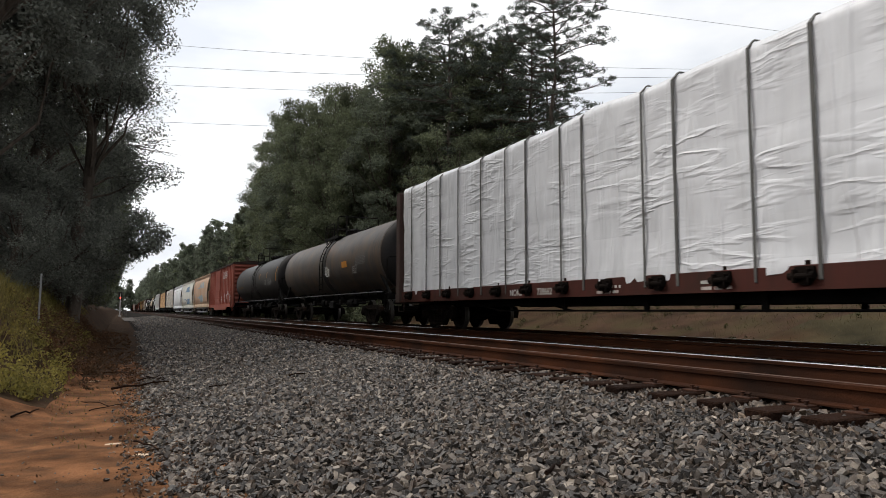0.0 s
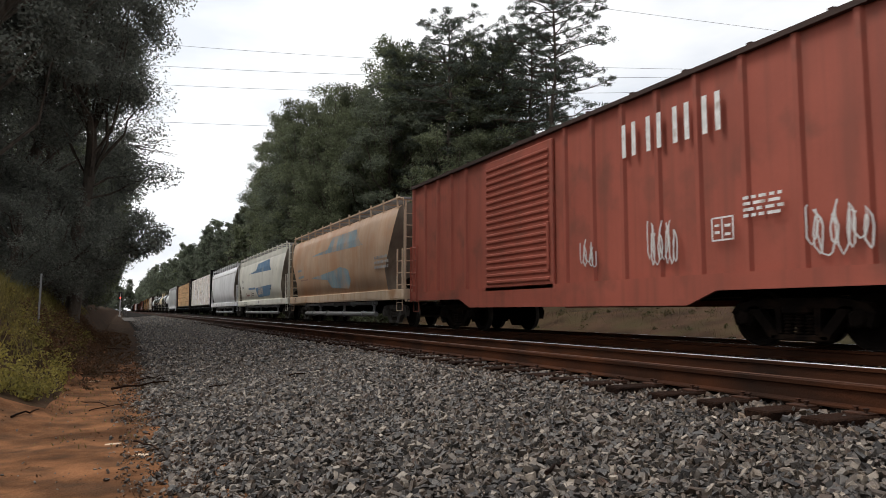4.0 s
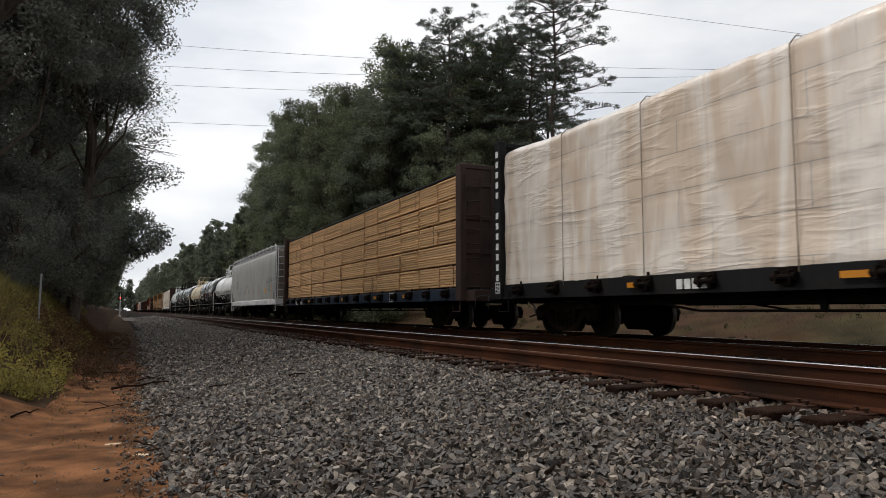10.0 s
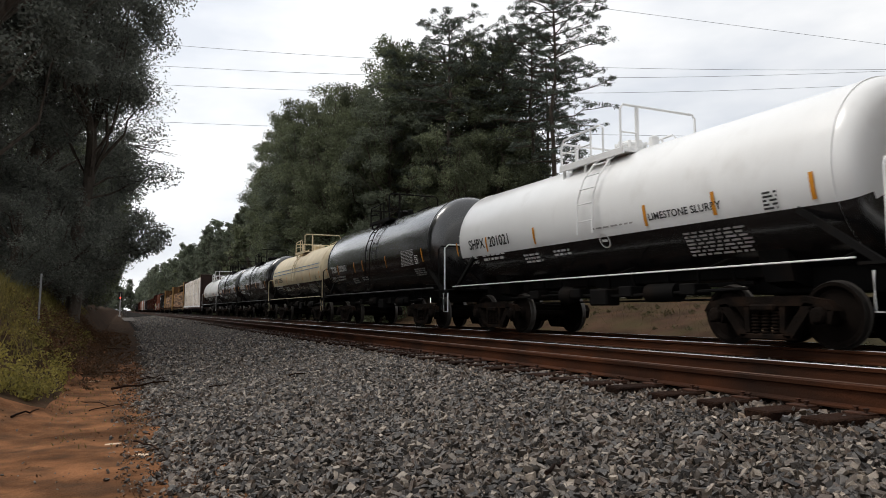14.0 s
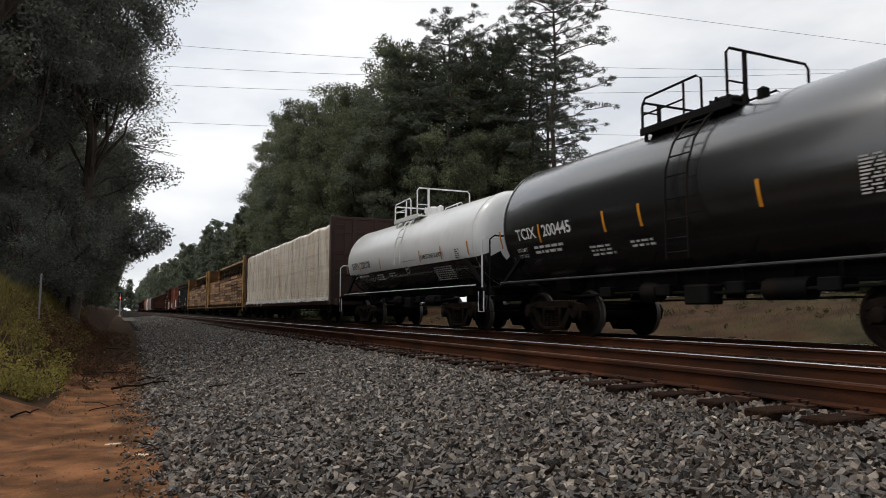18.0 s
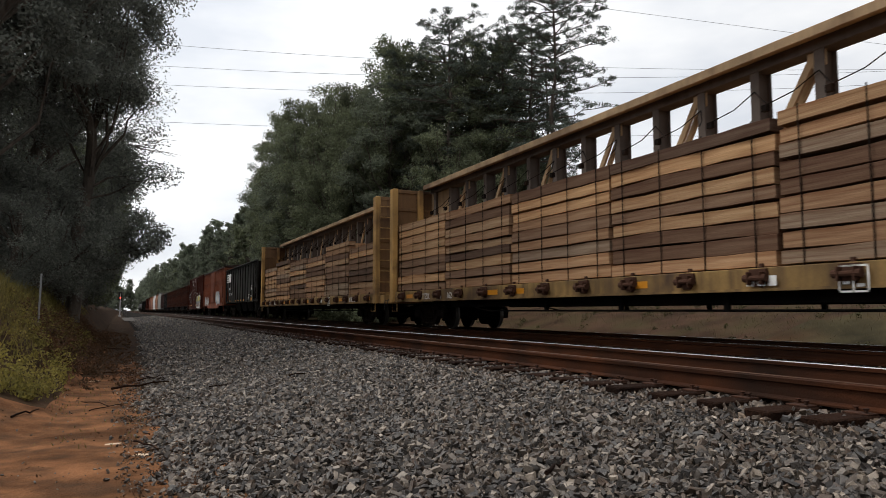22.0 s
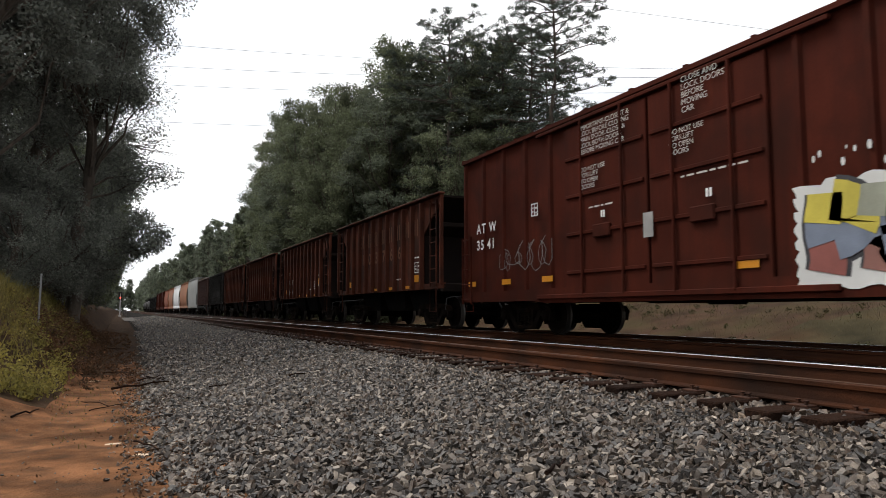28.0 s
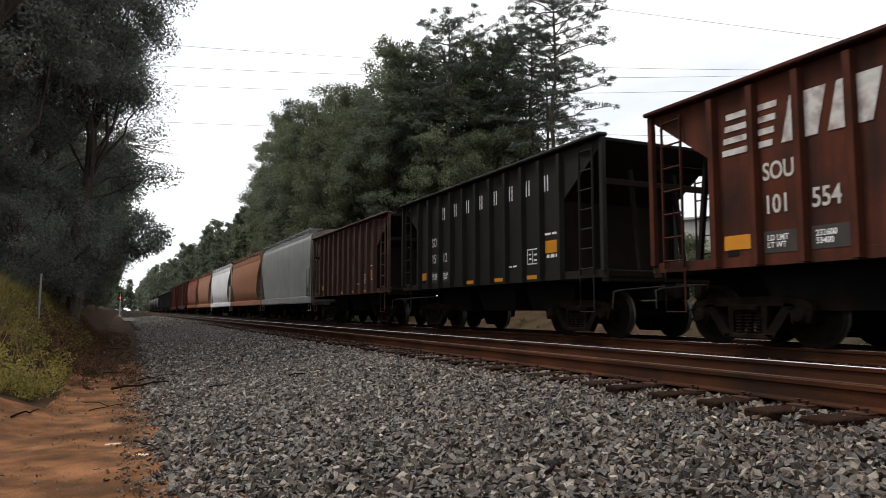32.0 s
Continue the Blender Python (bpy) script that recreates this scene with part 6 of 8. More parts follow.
def wrapped_load(u0, u1, mid, m, label, z0=1.12, z1=4.22, half=1.38, seed=1, rows=5, strap_m=None, straps=(), hem=0.12, skirt=False):
    """Stacked packs of lumber under plastic; mid is the middle of its car."""
    load = rides(thing("wrapped_lumber_load", label, "lumber load", "loads on flatcars"), mid)
    rng = random.Random(seed)
    y0, y1 = u0 - mid, u1 - mid
    n = 220
    path = [(-half, z0)]
    nz = 40
    path += [(-half, z0 + (z1 - 0.16 - z0) * (i + 1) / nz) for i in range(nz)]
    path += [(-half + 0.06, z1 - 0.05), (-half + 0.2, z1), (0, z1 + 0.03), (half - 0.2, z1), (half - 0.06, z1 - 0.05)]
    path += [(half, z0 + (z1 - 0.16 - z0) * (1 - i / 8)) for i in range(9)]
    vs = []
    for j in range(n + 1):
        y = y0 + (y1 - y0) * j / n
        top_sag = 0.06 * noise.noise(Vector((y * 0.55, seed, 4)))
        for x, z in path:
            p = Vector((y * 1.5, z * 0.55, seed * 7.0))
            d = 0.034 * noise.noise(p) + 0.024 * noise.noise(Vector((y * 2.4 + z * 1.5, z * 1.3 - y * 0.4, seed))) + 0.008 * noise.noise(p * 5)
            lay = ((z - z0) / (z1 - z0) * rows) % 1.0
            d -= 0.014 * math.exp(-((min(lay, 1 - lay)) / 0.05) ** 2)
            fold = noise.noise(Vector((y * 2.6, z * 0.35, seed + 3)))
            d += 0.020 * max(0, fold) ** 1.0
            flare = 0.05 * max(0, 1 - (z - z0) / 0.35) * (0.5 + noise.noise(Vector((y * 3, seed, 0))))
            sx = -1 if x < 0 else 1
            zz = z + (top_sag if z > z1 - 0.3 else 0)
            if z == z0:
                zz = z0 + hem * (noise.noise(Vector((y * 1.4, seed, 9))) - 0.3)
            vs.append((x + sx * (d + flare), y, zz))
    k = len(path)
    s = Shape()
    s.add(vs, [(j * k + i, j * k + i + 1, (j + 1) * k + i + 1, (j + 1) * k + i) for j in range(n) for i in range(k - 1)] + [tuple(range(k)), tuple(range(n * k, n * k + k))[::-1]])
    part("wrap", s, m, load, smooth=60)
    core = Shape().box(-half + 0.12, half - 0.12, y0 + 0.05, y1 - 0.05, z0 - 0.0, z1 - 0.2)
    part("lumber", core, M_LUMBER, load)
    if skirt:
        sk = Shape()
        vs = []
        for j in range(n + 1):
            y = y0 + (y1 - y0) * j / n
            for q in range(6):
                t = q / 5
                out = 0.05 + 0.05 * t * (0.6 + noise.noise(Vector((y * 7.5, t * 1.2, seed + 20)))) + 0.03 * noise.noise(Vector((y * 2.0, t * 5.0, seed + 22)))
                vs.append((-half - out, y, z0 + 0.10 + 0.05 * noise.noise(Vector((y * 0.9, seed, 31))) - t * (0.17 + 0.06 * noise.noise(Vector((y * 4.1, seed, 30))))))
        sk.add(vs, [(j * 6 + q, j * 6 + q + 1, j * 6 + q + 7, j * 6 + q + 6) for j in range(n) for q in range(5)])
        part("wrap_skirt", sk, M_FILM, load, "loose crumpled white film along the foot", smooth=60)
    for y, w in straps:
        pts = [(-half - 0.055, z0 - 0.1), (-half - 0.05, z0 + 1.0), (-half - 0.05, z1 - 1.0), (-half - 0.045, z1 - 0.14), (-half + 0.10, z1 + 0.01), (0, z1 + 0.06)]
        sp = Shape().prism(pts + [(px + 0.012, pz - 0.012) for px, pz in pts[::-1]], y - w / 2, y + w / 2, "y")
        part("strap", sp, strap_m or M_STRAPG, load)
    return load


def lumber_load(u0, u1, mid, label, z0=1.14, z1=4.22, rows=5, cols=9, seed=2):
    """Open packs of boards, one part a pack."""
    load = rides(thing("lumber_load", label, "lumber load", "loads on flatcars"), mid)
    rng = random.Random(seed)
    y0, y1 = u0 - mid, u1 - mid
    hz = (z1 - z0) / rows
    board = Shape().prism([(0.2, 0), (0.010, 0), (0, 0.2), (0, 0.8), (0.010, 1), (0.2, 1)], -0.5, 0.5, "y").mesh("board", M_LUMBER, 0)
    stick = Shape().box(-1.29, 1.29, -0.05, 0.05, 0, 0.04).mesh("dunnage", M_TIMBER, 0)
    lens = [0.0]
    while lens[-1] < 1:
        lens.append(lens[-1] + rng.choice((0.08, 0.115, 0.15)))
    lens = [v / lens[-1] for v in lens]
    for rrow in range(rows):
        cuts = [v + (rng.uniform(-0.004, 0.004) if 0 < v < 1 else 0) for v in lens]
        if rrow % 2:
            cuts.pop(rng.randrange(1, len(cuts) - 1))
        for a, b in zip(cuts, cuts[1:]):
            ya, yb = y0 + (y1 - y0) * a, y0 + (y1 - y0) * b
            za = z0 + rrow * hz + 0.03
            boards = 8
            bh = (hz - 0.04) / boards
            s = Shape().box(-1.1, 1.1, ya + 0.05, yb - 0.05, za, za + hz - 0.04)
            for i in range(boards):
                s.box(1.30, 1.1, ya + 0.03, yb - 0.03, za + i * bh + 0.004, za + (i + 1) * bh - 0.004)
            pack = part("lumber_pack", s, M_LUMBER, load, smooth=0)
            for i in range(boards):
                p, q = ya + 0.02 + rng.uniform(0, 0.03), yb - 0.02 - rng.uniform(0, 0.03)
                m = pose(-1.30 + rng.uniform(-0.012, 0.012), (p + q) / 2, za + i * bh + 0.003) @ Matrix.Diagonal((1, q - p, bh - 0.006, 1))
                part("board", board, None, pack, at=m)
        for i in range(14):
            y = y0 + (y1 - y0) * (i + 0.5) / 14
            part("dunnage", stick, None, load, at=pose(0, y, z0 + rrow * hz - 0.01))
    bands_ = Shape()
    for i in range(16):
        y = y0 + 0.5 + i * (y1 - y0 - 1) / 15
        bands_.box(-1.325, -1.315, y - 0.005, y + 0.005, z0 + (i * 2 % 5) * hz + 0.05, z0 + (i * 2 % 5 + 1) * hz - 0.02)
    part("steel_band", bands_, M_STRAPG, load)
    return load


def timber_mesh(seed):
    """One rough sawn timber, a unit long and high, with wavering edges."""
    rng = random.Random(seed)
    s, n, vs = Shape(), 8, []
    for i in range(n + 1):
        y = -0.5 + i / n
        lo, hi = rng.uniform(-0.03, 0.05), rng.uniform(0.93, 1.04)
        if seed % 3 == 0:
            hi += 0.10 * math.sin(y * 5 + seed)
            lo += 0.06 * math.sin(y * 4 + seed)
        f = rng.uniform(-0.014, 0.012)
        for x, z in ((-0.28, lo), (-0.006 + f, lo), (f, lo + 0.025), (f, hi - 0.025), (-0.006 + f, hi), (-0.28, hi)):
            vs.append((-x - 0.28, y, z))
    fs = [(i * 6 + k, i * 6 + (k + 1) % 6, i * 6 + 6 + (k + 1) % 6, i * 6 + 6 + k) for i in range(n) for k in range(6)]
    s.add(vs, fs + [tuple(range(6)), tuple(range(n * 6, n * 6 + 6))[::-1]])
    return s.mesh("timber", M_TIMBER, 0)


def timber_load(u0, u1, mid, label, z0=1.12, layers=9, high=0.243, cols=6, seed=3):
    """Rough sawn timbers laid lengthwise, each a part on the near side."""
    load = rides(thing("timber_load", label, "timber load", "loads on flatcars"), mid)
    rng = random.Random(seed)
    y0, y1 = u0 - mid, u1 - mid
    w = (y1 - y0) / cols
    meshes = [cached(("timber", i), lambda: timber_mesh(50 + i)) for i in range(9)]
    for c in range(cols):
        short = rng.choice((0, 0, 0, 1))
        z = z0 + 0.02
        tops = layers - short
        for i in range(tops):
            h = high * rng.uniform(0.88, 1.10)
            ya, yb = y0 + c * w + 0.02 + rng.uniform(0, 0.05), y0 + (c + 1) * w - 0.02 - rng.uniform(0, 0.05)
            m = pose(-1.02 + rng.uniform(-0.03, 0.02), (ya + yb) / 2, z, rng.uniform(-0.3, 0.3)) @ Matrix.Diagonal((1, yb - ya, h - rng.uniform(0.008, 0.035), 1))
            part("timber", rng.choice(meshes), None, load, at=m)
            z += h
        part("inner_timber", Shape().box(-1.0, 1.28, y0 + c * w + 0.1, y0 + (c + 1) * w - 0.1, z0, z0 + tops * high * 0.97, 0.01), M_TIMBER, load)
        for k in range(4):
            y = y0 + (c + (k + 0.4) / 3.8) * w
            part("steel_band", Shape().box(-1.336, -1.328, y - 0.009, y + 0.009, z0 - 0.12, z), M_STEEL, load)
    return load


# ---- the train, car by car ----
def build_train():
    # white-wrapped lumber on a brown flatcar
    c = flatcar(-1.6, 20.95, P_DECKRED, "brown flatcar with end bulkheads carrying white-wrapped lumber", 4.3, bulk_m=P_RUSTDARK)
    txt(c, "NOKL", 4.22, 0.86, 0.14, P_STENCIL, -1.426)
    txt(c, "738662", 3.07, 0.86, 0.14, P_STENCIL, -1.426)
    small_print(c, 1.0, 0.93, 0.7, 2, P_STENCIL, -1.426, seed=2, h=0.05)
    small_print(c, -1.6, 0.93, 0.6, 2, P_STENCIL, -1.426, seed=5, h=0.05)
    sp = [(9.06, 0.045), (8.08, 0.06), (6.93, 0.045), (5.63, 0.06), (4.41, 0.045), (3.5, 0.06), (2.15, 0.045), (1.4, 0.06), (-0.34, 0.045), (-1.11, 0.06), (-2.63, 0.045), (-3.64, 0.06), (10.21, 0.045), (-5.6, 0.055), (-7.2, 0.055), (-9.0, 0.055)]
    wrapped_load(-1.2, 20.6, 9.675, M_WRAPW, "lumber stacks in white plastic wrap held by grey straps", z0=1.02, z1=4.46, seed=1, hem=0.04, straps=sp)
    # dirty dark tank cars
    a = tank_car(22.4, 38.5, None, P_TANKA, "dirty grey-black tank car with a brown dusty shell", r=1.42, zc=2.50, bands=((-0.29, 0.30),), inset=2.3, head_m=P_HEADSHADE)
    shell_band(a, -3.4, -10, 0, 0.7, P_REFLECT, 1.42, 2.50, "yellow_panel")
    frame_box(a, -4.7, 1.95, 0.5, 0.28, P_MARKGREY, -1.475)
    shell_print(a, -4.9, 2, 1.2, 6, P_MARKDIM, 1.42, 2.50, 3, 0.03)
    scribble(a, -0.75, 1.95, 0.75, 0.55, [P_GRAFWHITE], -1.49, 5, 7, 0.03)
    b = tank_car(39.9, 56.0, None, P_TANKB, "faded black tank car with yellow numbers", r=1.42, zc=2.50, bands=((-0.29, 0.42),), inset=2.3, head_m=P_HEADSHADE)
    shell_text(b, "UTLX", 6.6, -17, 0.21, P_WORNYEL, 1.42, 2.50)
    shell_text(b, "641191", 5.45, -17, 0.21, P_WORNYEL, 1.42, 2.50)
    for y in (4.2, 1.9, -2.2, -4.5):
        shell_band(b, y, 2, 16, 0.07, P_REFLECTBROWN if y > 0 else P_REFLECT, 1.42, 2.50)
    shell_band(b, -7.25, -10, 26, 0.11, P_REFLECT, 1.42, 2.50)
    frame_box(b, -4.05, 2.12, 0.42, 0.28, P_MARKGREY, -1.455)
    shell_print(b, -4.85, -2, 1.2, 9, P_MARKDIM, 1.42, 2.50, 8, 0.026)
    # red boxcar with a ribbed door
    g = boxcar(57.2, 72.5, P_GATX, "faded red boxcar with ribbed sliding door and graffiti tags", 4.30, door=(2.9, -0.05), ribs=17, sill_z=0.87, roof_m=P_RUSTDARK)
    outlines(g, 4, -2.30, 3.22, 0.36, 0.60, P_MARK, -1.51, 0.75, 0.10)
    frame_box(g, -4.3, 1.55, 0.42, 0.36, P_MARK, -1.505)
    small_print(g, -4.9, 2.1, 0.7, 4, P_MARK, -1.505, seed=4)
    scribble(g, -2.9, 1.25, 0.7, 0.8, [P_GRAFWHITE], -1.51, 11, 8, 0.025)
    scribble(g, -5.9, 1.2, 0.9, 0.8, [P_GRAFWHITE], -1.51, 12, 8, 0.025)
    scribble(g, -1.0, 1.3, 0.5, 0.6, [P_GRAFWHITE], -1.51, 13, 5, 0.025)
    reflectors(g, [-7.0], 1.25, P_REFLECT, -1.51, 0.4, 0.3)
    # faded orange hopper
    p = covered_hopper(73.2, 89.3, P_PEACH, P_CREAMSILL, "faded orange covered hopper with pale blue shapes and rust", 3.98, True, 4, M_TRUCKGREY, False, P_PEACH, False)
    faded_up = [(3.2, 2.94), (0.8, 2.94), (-4.2, 2.92), (-3.7, 3.16), (-3.2, 3.60), (0.1, 3.60), (0.3, 3.42), (0.5, 3.23), (0.8, 3.07), (3.2, 3.05)]
    faded_low = [(3.4, 2.03), (3.4, 1.95), (0.8, 1.88), (0.3, 1.58), (0.0, 1.40), (-2.2, 1.38), (-2.6, 1.7), (-2.3, 2.15), (-1.2, 2.28), (0.0, 2.15)]
    for outline in (faded_up, faded_low):
        part("stripe", stripe_sheet(outline), P_BLUEFADE, p, smooth=30)
    small_print(p, 5.4, 1.95, 1.3, 1, P_GRAFROSE, -1.535, seed=6, h=0.05)
    for outline in ([(5.95, 2.50), (5.95, 2.40), (5.2, 2.42), (5.3, 2.53)], [(5.9, 2.18), (5.95, 2.06), (4.8, 2.10), (4.9, 2.20)]):
        part("stripe", stripe_sheet(outline), P_BLUEFADE, p, smooth=30)
    small_print(p, -5.5, 2.3, 1.4, 3, P_MARKGREY, -1.57, seed=7, h=0.09)
    frame_box(p, 6.9, 0.95, 0.3, 0.2, P_MARKDK, -1.495)
    # off-white hopper with blue bars
    a = covered_hopper(89.9, 107.0, P_ACF, P_ACF, "off-white covered hopper with blue-grey bars and rust", 3.98, True, 3, M_TRUCKGREY)
    upper = [(3.41, 2.94), (0.97, 2.94), (-4.4, 2.92), (-3.9, 3.16), (-3.4, 3.62), (0.29, 3.61), (0.45, 3.42), (0.62, 3.23), (0.80, 3.13), (0.97, 3.07), (3.41, 3.05)]
    lower = [(0.89, 2.05), (0.89, 1.88), (0.70, 1.74), (0.5, 1.58), (0.33, 1.46), (0.15, 1.37), (-3.6, 1.38), (-4.0, 1.8), (-4.4, 2.06)]
    bar = [(3.64, 1.93), (1.08, 1.91), (1.08, 2.05), (3.64, 2.07)]
    for outline in (upper, lower, bar):
        part("stripe", stripe_sheet(outline), P_BLUEGREY, a, smooth=30)
    txt(a, "ACFX", 6.32, 2.48, 0.19, P_MARKDK, -1.575, 5, spacing=1.1)
    txt(a, "51744", 6.28, 2.05, 0.19, P_MARKDK, -1.555, 5, spacing=1.1)
    bars(a, [(0, 0, 1.1, 0.11)], P_GRAFRED, -1.53, 8, "red_label", 4.2, 1.5)
    small_print(a, 2.2, 1.62, 0.9, 2, P_MARKDK, -1.54, seed=9, h=0.06)
    bars(a, [(0, 0, 0.45, 0.16)], P_MARKGREY, -1.495, 0, "grey_patch", 0.14, 1.0)
    reflectors(a, [6.98, 4.45, 2.35, -0.15], 1.42, P_REFLECTBROWN, -1.545, 0.07, 0.36)
    scribble(a, -0.3, 1.45, 1.6, 0.6, [P_CREAMSILL], -1.575, 17, 8, 0.05)
    frame_box(a, -4.0, 1.75, 0.42, 0.28, P_MARKDK, -1.56)
    small_print(a, 5.8, 1.05, 1.4, 2, P_MARKDK, -1.495, seed=14, h=0.05)
    # plain pale hopper
    w = covered_hopper(107.5, 124.0, P_WHITE, P_WHITE, "plain pale grey covered hopper with long discharge pipes", 3.98, True, 3, M_TRUCKGREY, fascia=False)
    part("weld_seam", Shape().box(-1.505, -1.490, -7.35, 7.35, 3.50, 3.515), P_ENDDARK, w)
    frame_box(w, 4.0, 0.96, 0.3, 0.2, P_MARKDK, -1.495)
    frame_box(w, 0.5, 0.98, 0.25, 0.2, P_MARKDK, -1.495)
    # clear-wrapped lumber on a black flatcar
    c = flatcar(125.05, 146.45, P_DECKBLK, "black flatcar with tall end bulkheads carrying wrapped lumber", 4.55)
    mid = 135.75
    wrapped_load(125.36, 146.15, mid, M_WRAPC, "tan lumber packs under clear shiny plastic wrap", z0=1.14, z1=4.28, seed=3, straps=[(-9.1, 0.02), (-7.9, 0.012), (-6.3, 0.012), (0.6, 0.02), (-4.2, 0.012), (-2.2, 0.012), (2.6, 0.012), (5.6, 0.012), (8.0, 0.012)], strap_m=M_TAPE)
    frame_box(c, -3.7, 0.80, 0.36, 0.3, P_MARK, -1.47)
    bars(c, [(0, -0.245 * i, 0.12, 0.15) for i in range(13) if i != 5], P_MARK, -1.514, name="lettering", y=10.62, z=4.15)
    frame_box(c, 10.66, 0.92, 0.22, 0.26, P_MARK, -1.514)
    reflectors(c, [-6.4, 2.0, 6.0], 0.92, P_REFLECT, -1.47, 0.55, 0.09)
    reflectors(c, [-10.55], 1.75, P_REFLECT, -1.52, 0.16, 0.5)
    letters(c, 4, 4.8, 0.86, 0.13, 0.16, P_MARK, -1.47)
    small_print(c, -5.0, 0.95, 0.3, 3, P_MARK, -1.47, seed=3)
    # open lumber on a black flatcar
    c = flatcar(148.3, 170.1, P_DECKBLK, "black flatcar with dark blue sills carrying open lumber packs", 4.42, bulk_m=P_RUSTDARK, sill_m=P_DECKBLUE)
    part("top_chord", Shape().box(-1.30, 1.30, -10.7, 10.7, 4.225, 4.30, 0.02), P_DECKBLK, c)
    lumber_load(148.6, 169.8, 159.2, "fresh yellow-brown lumber packs stacked five high")
    frame_box(c, -5.5, 0.80, 0.4, 0.3, P_MARK, -1.47)
    reflectors(c, [5.5, 0.0, -3.9, -6.7], 0.92, P_REFLECT, -1.47, 0.5, 0.1)
    txt(c, "NOKL", 8.05, 0.815, 0.14, P_MARK, -1.472)
    txt(c, "733384", 7.18, 0.815, 0.14, P_MARK, -1.472)
    txt(c, "LD LMT\nLT WT", 4.75, 0.93, 0.085, P_STENCIL, -1.472)
    # grey hopper with tags
    u = covered_hopper(172.2, 189.5, P_GREYHOP, P_WHITE, "light grey covered hopper with scribbled graffiti", 4.10, False, 4, None, True, P_FASCIA)
    txt(u, "UTCX", 5.95, 2.45, 0.2, P_MARKDK, -1.525)
    txt(u, "58106", 5.95, 2.15, 0.2, P_MARKDK, -1.525)
    for y, z, ww, hh, sd in ((4.9, 1.45, 0.6, 0.45, 21), (4.1, 1.5, 0.4, 0.7, 22), (1.7, 1.95, 0.7, 0.4, 23), (-1.1, 1.5, 0.9, 0.8, 24), (-3.0, 1.5, 1.35, 0.7, 25), (2.3, 1.6, 0.65, 0.4, 26), (0.6, 1.6, 0.7, 0.35, 27)):
        scribble(u, y, z, ww, hh, [P_MARKMID], -1.535, sd, 5, 0.018)
    scribble(u, -6.05, 2.12, 1.0, 0.34, [P_GRAFDARK], -1.535, 31, 4, 0.03)
    scribble(u, -7.2, 2.2, 0.55, 0.30, [P_GRAFDARK], -1.535, 34, 3, 0.032)
    reflectors(u, [4.65, 1.9, -0.7, -3.3, -5.5], 1.50, P_REFLECT, -1.52, 0.10, 0.45)
    reflectors(u, [-5.30], 1.62, P_REFLECTPALE, -1.525, 0.62, 0.24)
    small_print(u, -6.2, 1.85, 0.5, 4, P_MARKGREY, -1.535, seed=35, h=0.035)
    frame_box(u, -6.75, 1.70, 0.42, 0.34, P_MARKDK, -1.535)
    reflectors(u, [-7.45], 1.3, P_REFLECT, -1.52, 0.12, 0.85)
    small_print(u, 1.9, 1.05, 1.2, 2, P_MARKGREY, -1.495, seed=32)
    small_print(u, -1.9, 1.08, 1.4, 3, P_MARKGREY, -1.495, seed=33)
    small_print(u, -5.0, 1.08, 1.2, 3, P_MARKGREY, -1.495, seed=36)
    # short tank cars
    R, ZC = 1.31, 2.42

    def slurry(end, top, bottom, label, code, number, cream=False, rail=None, mark=None, split=True):
        R, ZC = (1.31, 2.42) if split else (1.44, 2.50)
        t = tank_car(end - 11.6, end, top, bottom, label, R, ZC, 1.97 if split else None, inset=1.75, rail_m=rail)
        T0 = math.degrees(math.asin((2.06 - ZC) / R))
        hi = P_MARKDK if split else P_MARK
        shell_text(t, code, 4.88, T0 + 2, 0.25, hi, R, ZC, 1.0)
        shell_text(t, number, 3.82, T0 + 2, 0.25, hi, R, ZC, 1.0)
        shell_text(t, "LD LMT", 5.0, T0 - 9, 0.085, P_MARK, R, ZC)
        shell_text(t, "LT WT", 5.0, T0 - 15, 0.085, P_MARK, R, ZC)
        shell_print(t, 4.3, T0 - 8, 1.1, 2, P_MARK, R, ZC, 5, 0.06)
        for y in ((5.6, 3.95, 1.75, -1.85, -3.4, -5.1) if split else (5.6, 3.95, 1.75, 0.75, -1.75, -4.9)):
            shell_band(t, y, T0 - 3, T0 + 13, 0.07, P_REFLECT, R, ZC)
        shell_print(t, 2.4, T0 - 14, 0.7, 3, P_MARK, R, ZC, 6)
        shell_print(t, 1.2, T0 - 14, 0.6, 2, P_MARK, R, ZC, 7)
        if split:
            shell_print(t, -2.6, T0 - 14, 1.3, 7, P_MARKGREY, R, ZC, 9, 0.035)
        else:
            shell_print(t, -3.25, T0 + 13, 1.0, 11, P_MARKGREY, R, ZC, 9, 0.024)
            shell_print(t, -4.0, T0 - 12, 0.8, 4, P_MARKGREY, R, ZC, 10, 0.035)
        shell_print(t, -4.3, T0 + 5, 0.24, 5, P_MARK if not split else P_MARKDK, R, ZC, 12, 0.03)
        if split and not cream:
            shell_text(t, "LIMESTONE SLURRY", -1.93, T0 + 1, 0.125, P_MARKDK, R, ZC, 1.05)
            shell_print(t, -0.3, T0 + 1, 1.3, 1, P_MARKGREY, R, ZC, 13, 0.03)
        head = txt(t, code + " " + number, 0, 0, 0.16, hi, 0)
        head.matrix_basis = pose(-0.62, -5.82, 2.55, 90, 0, 0)
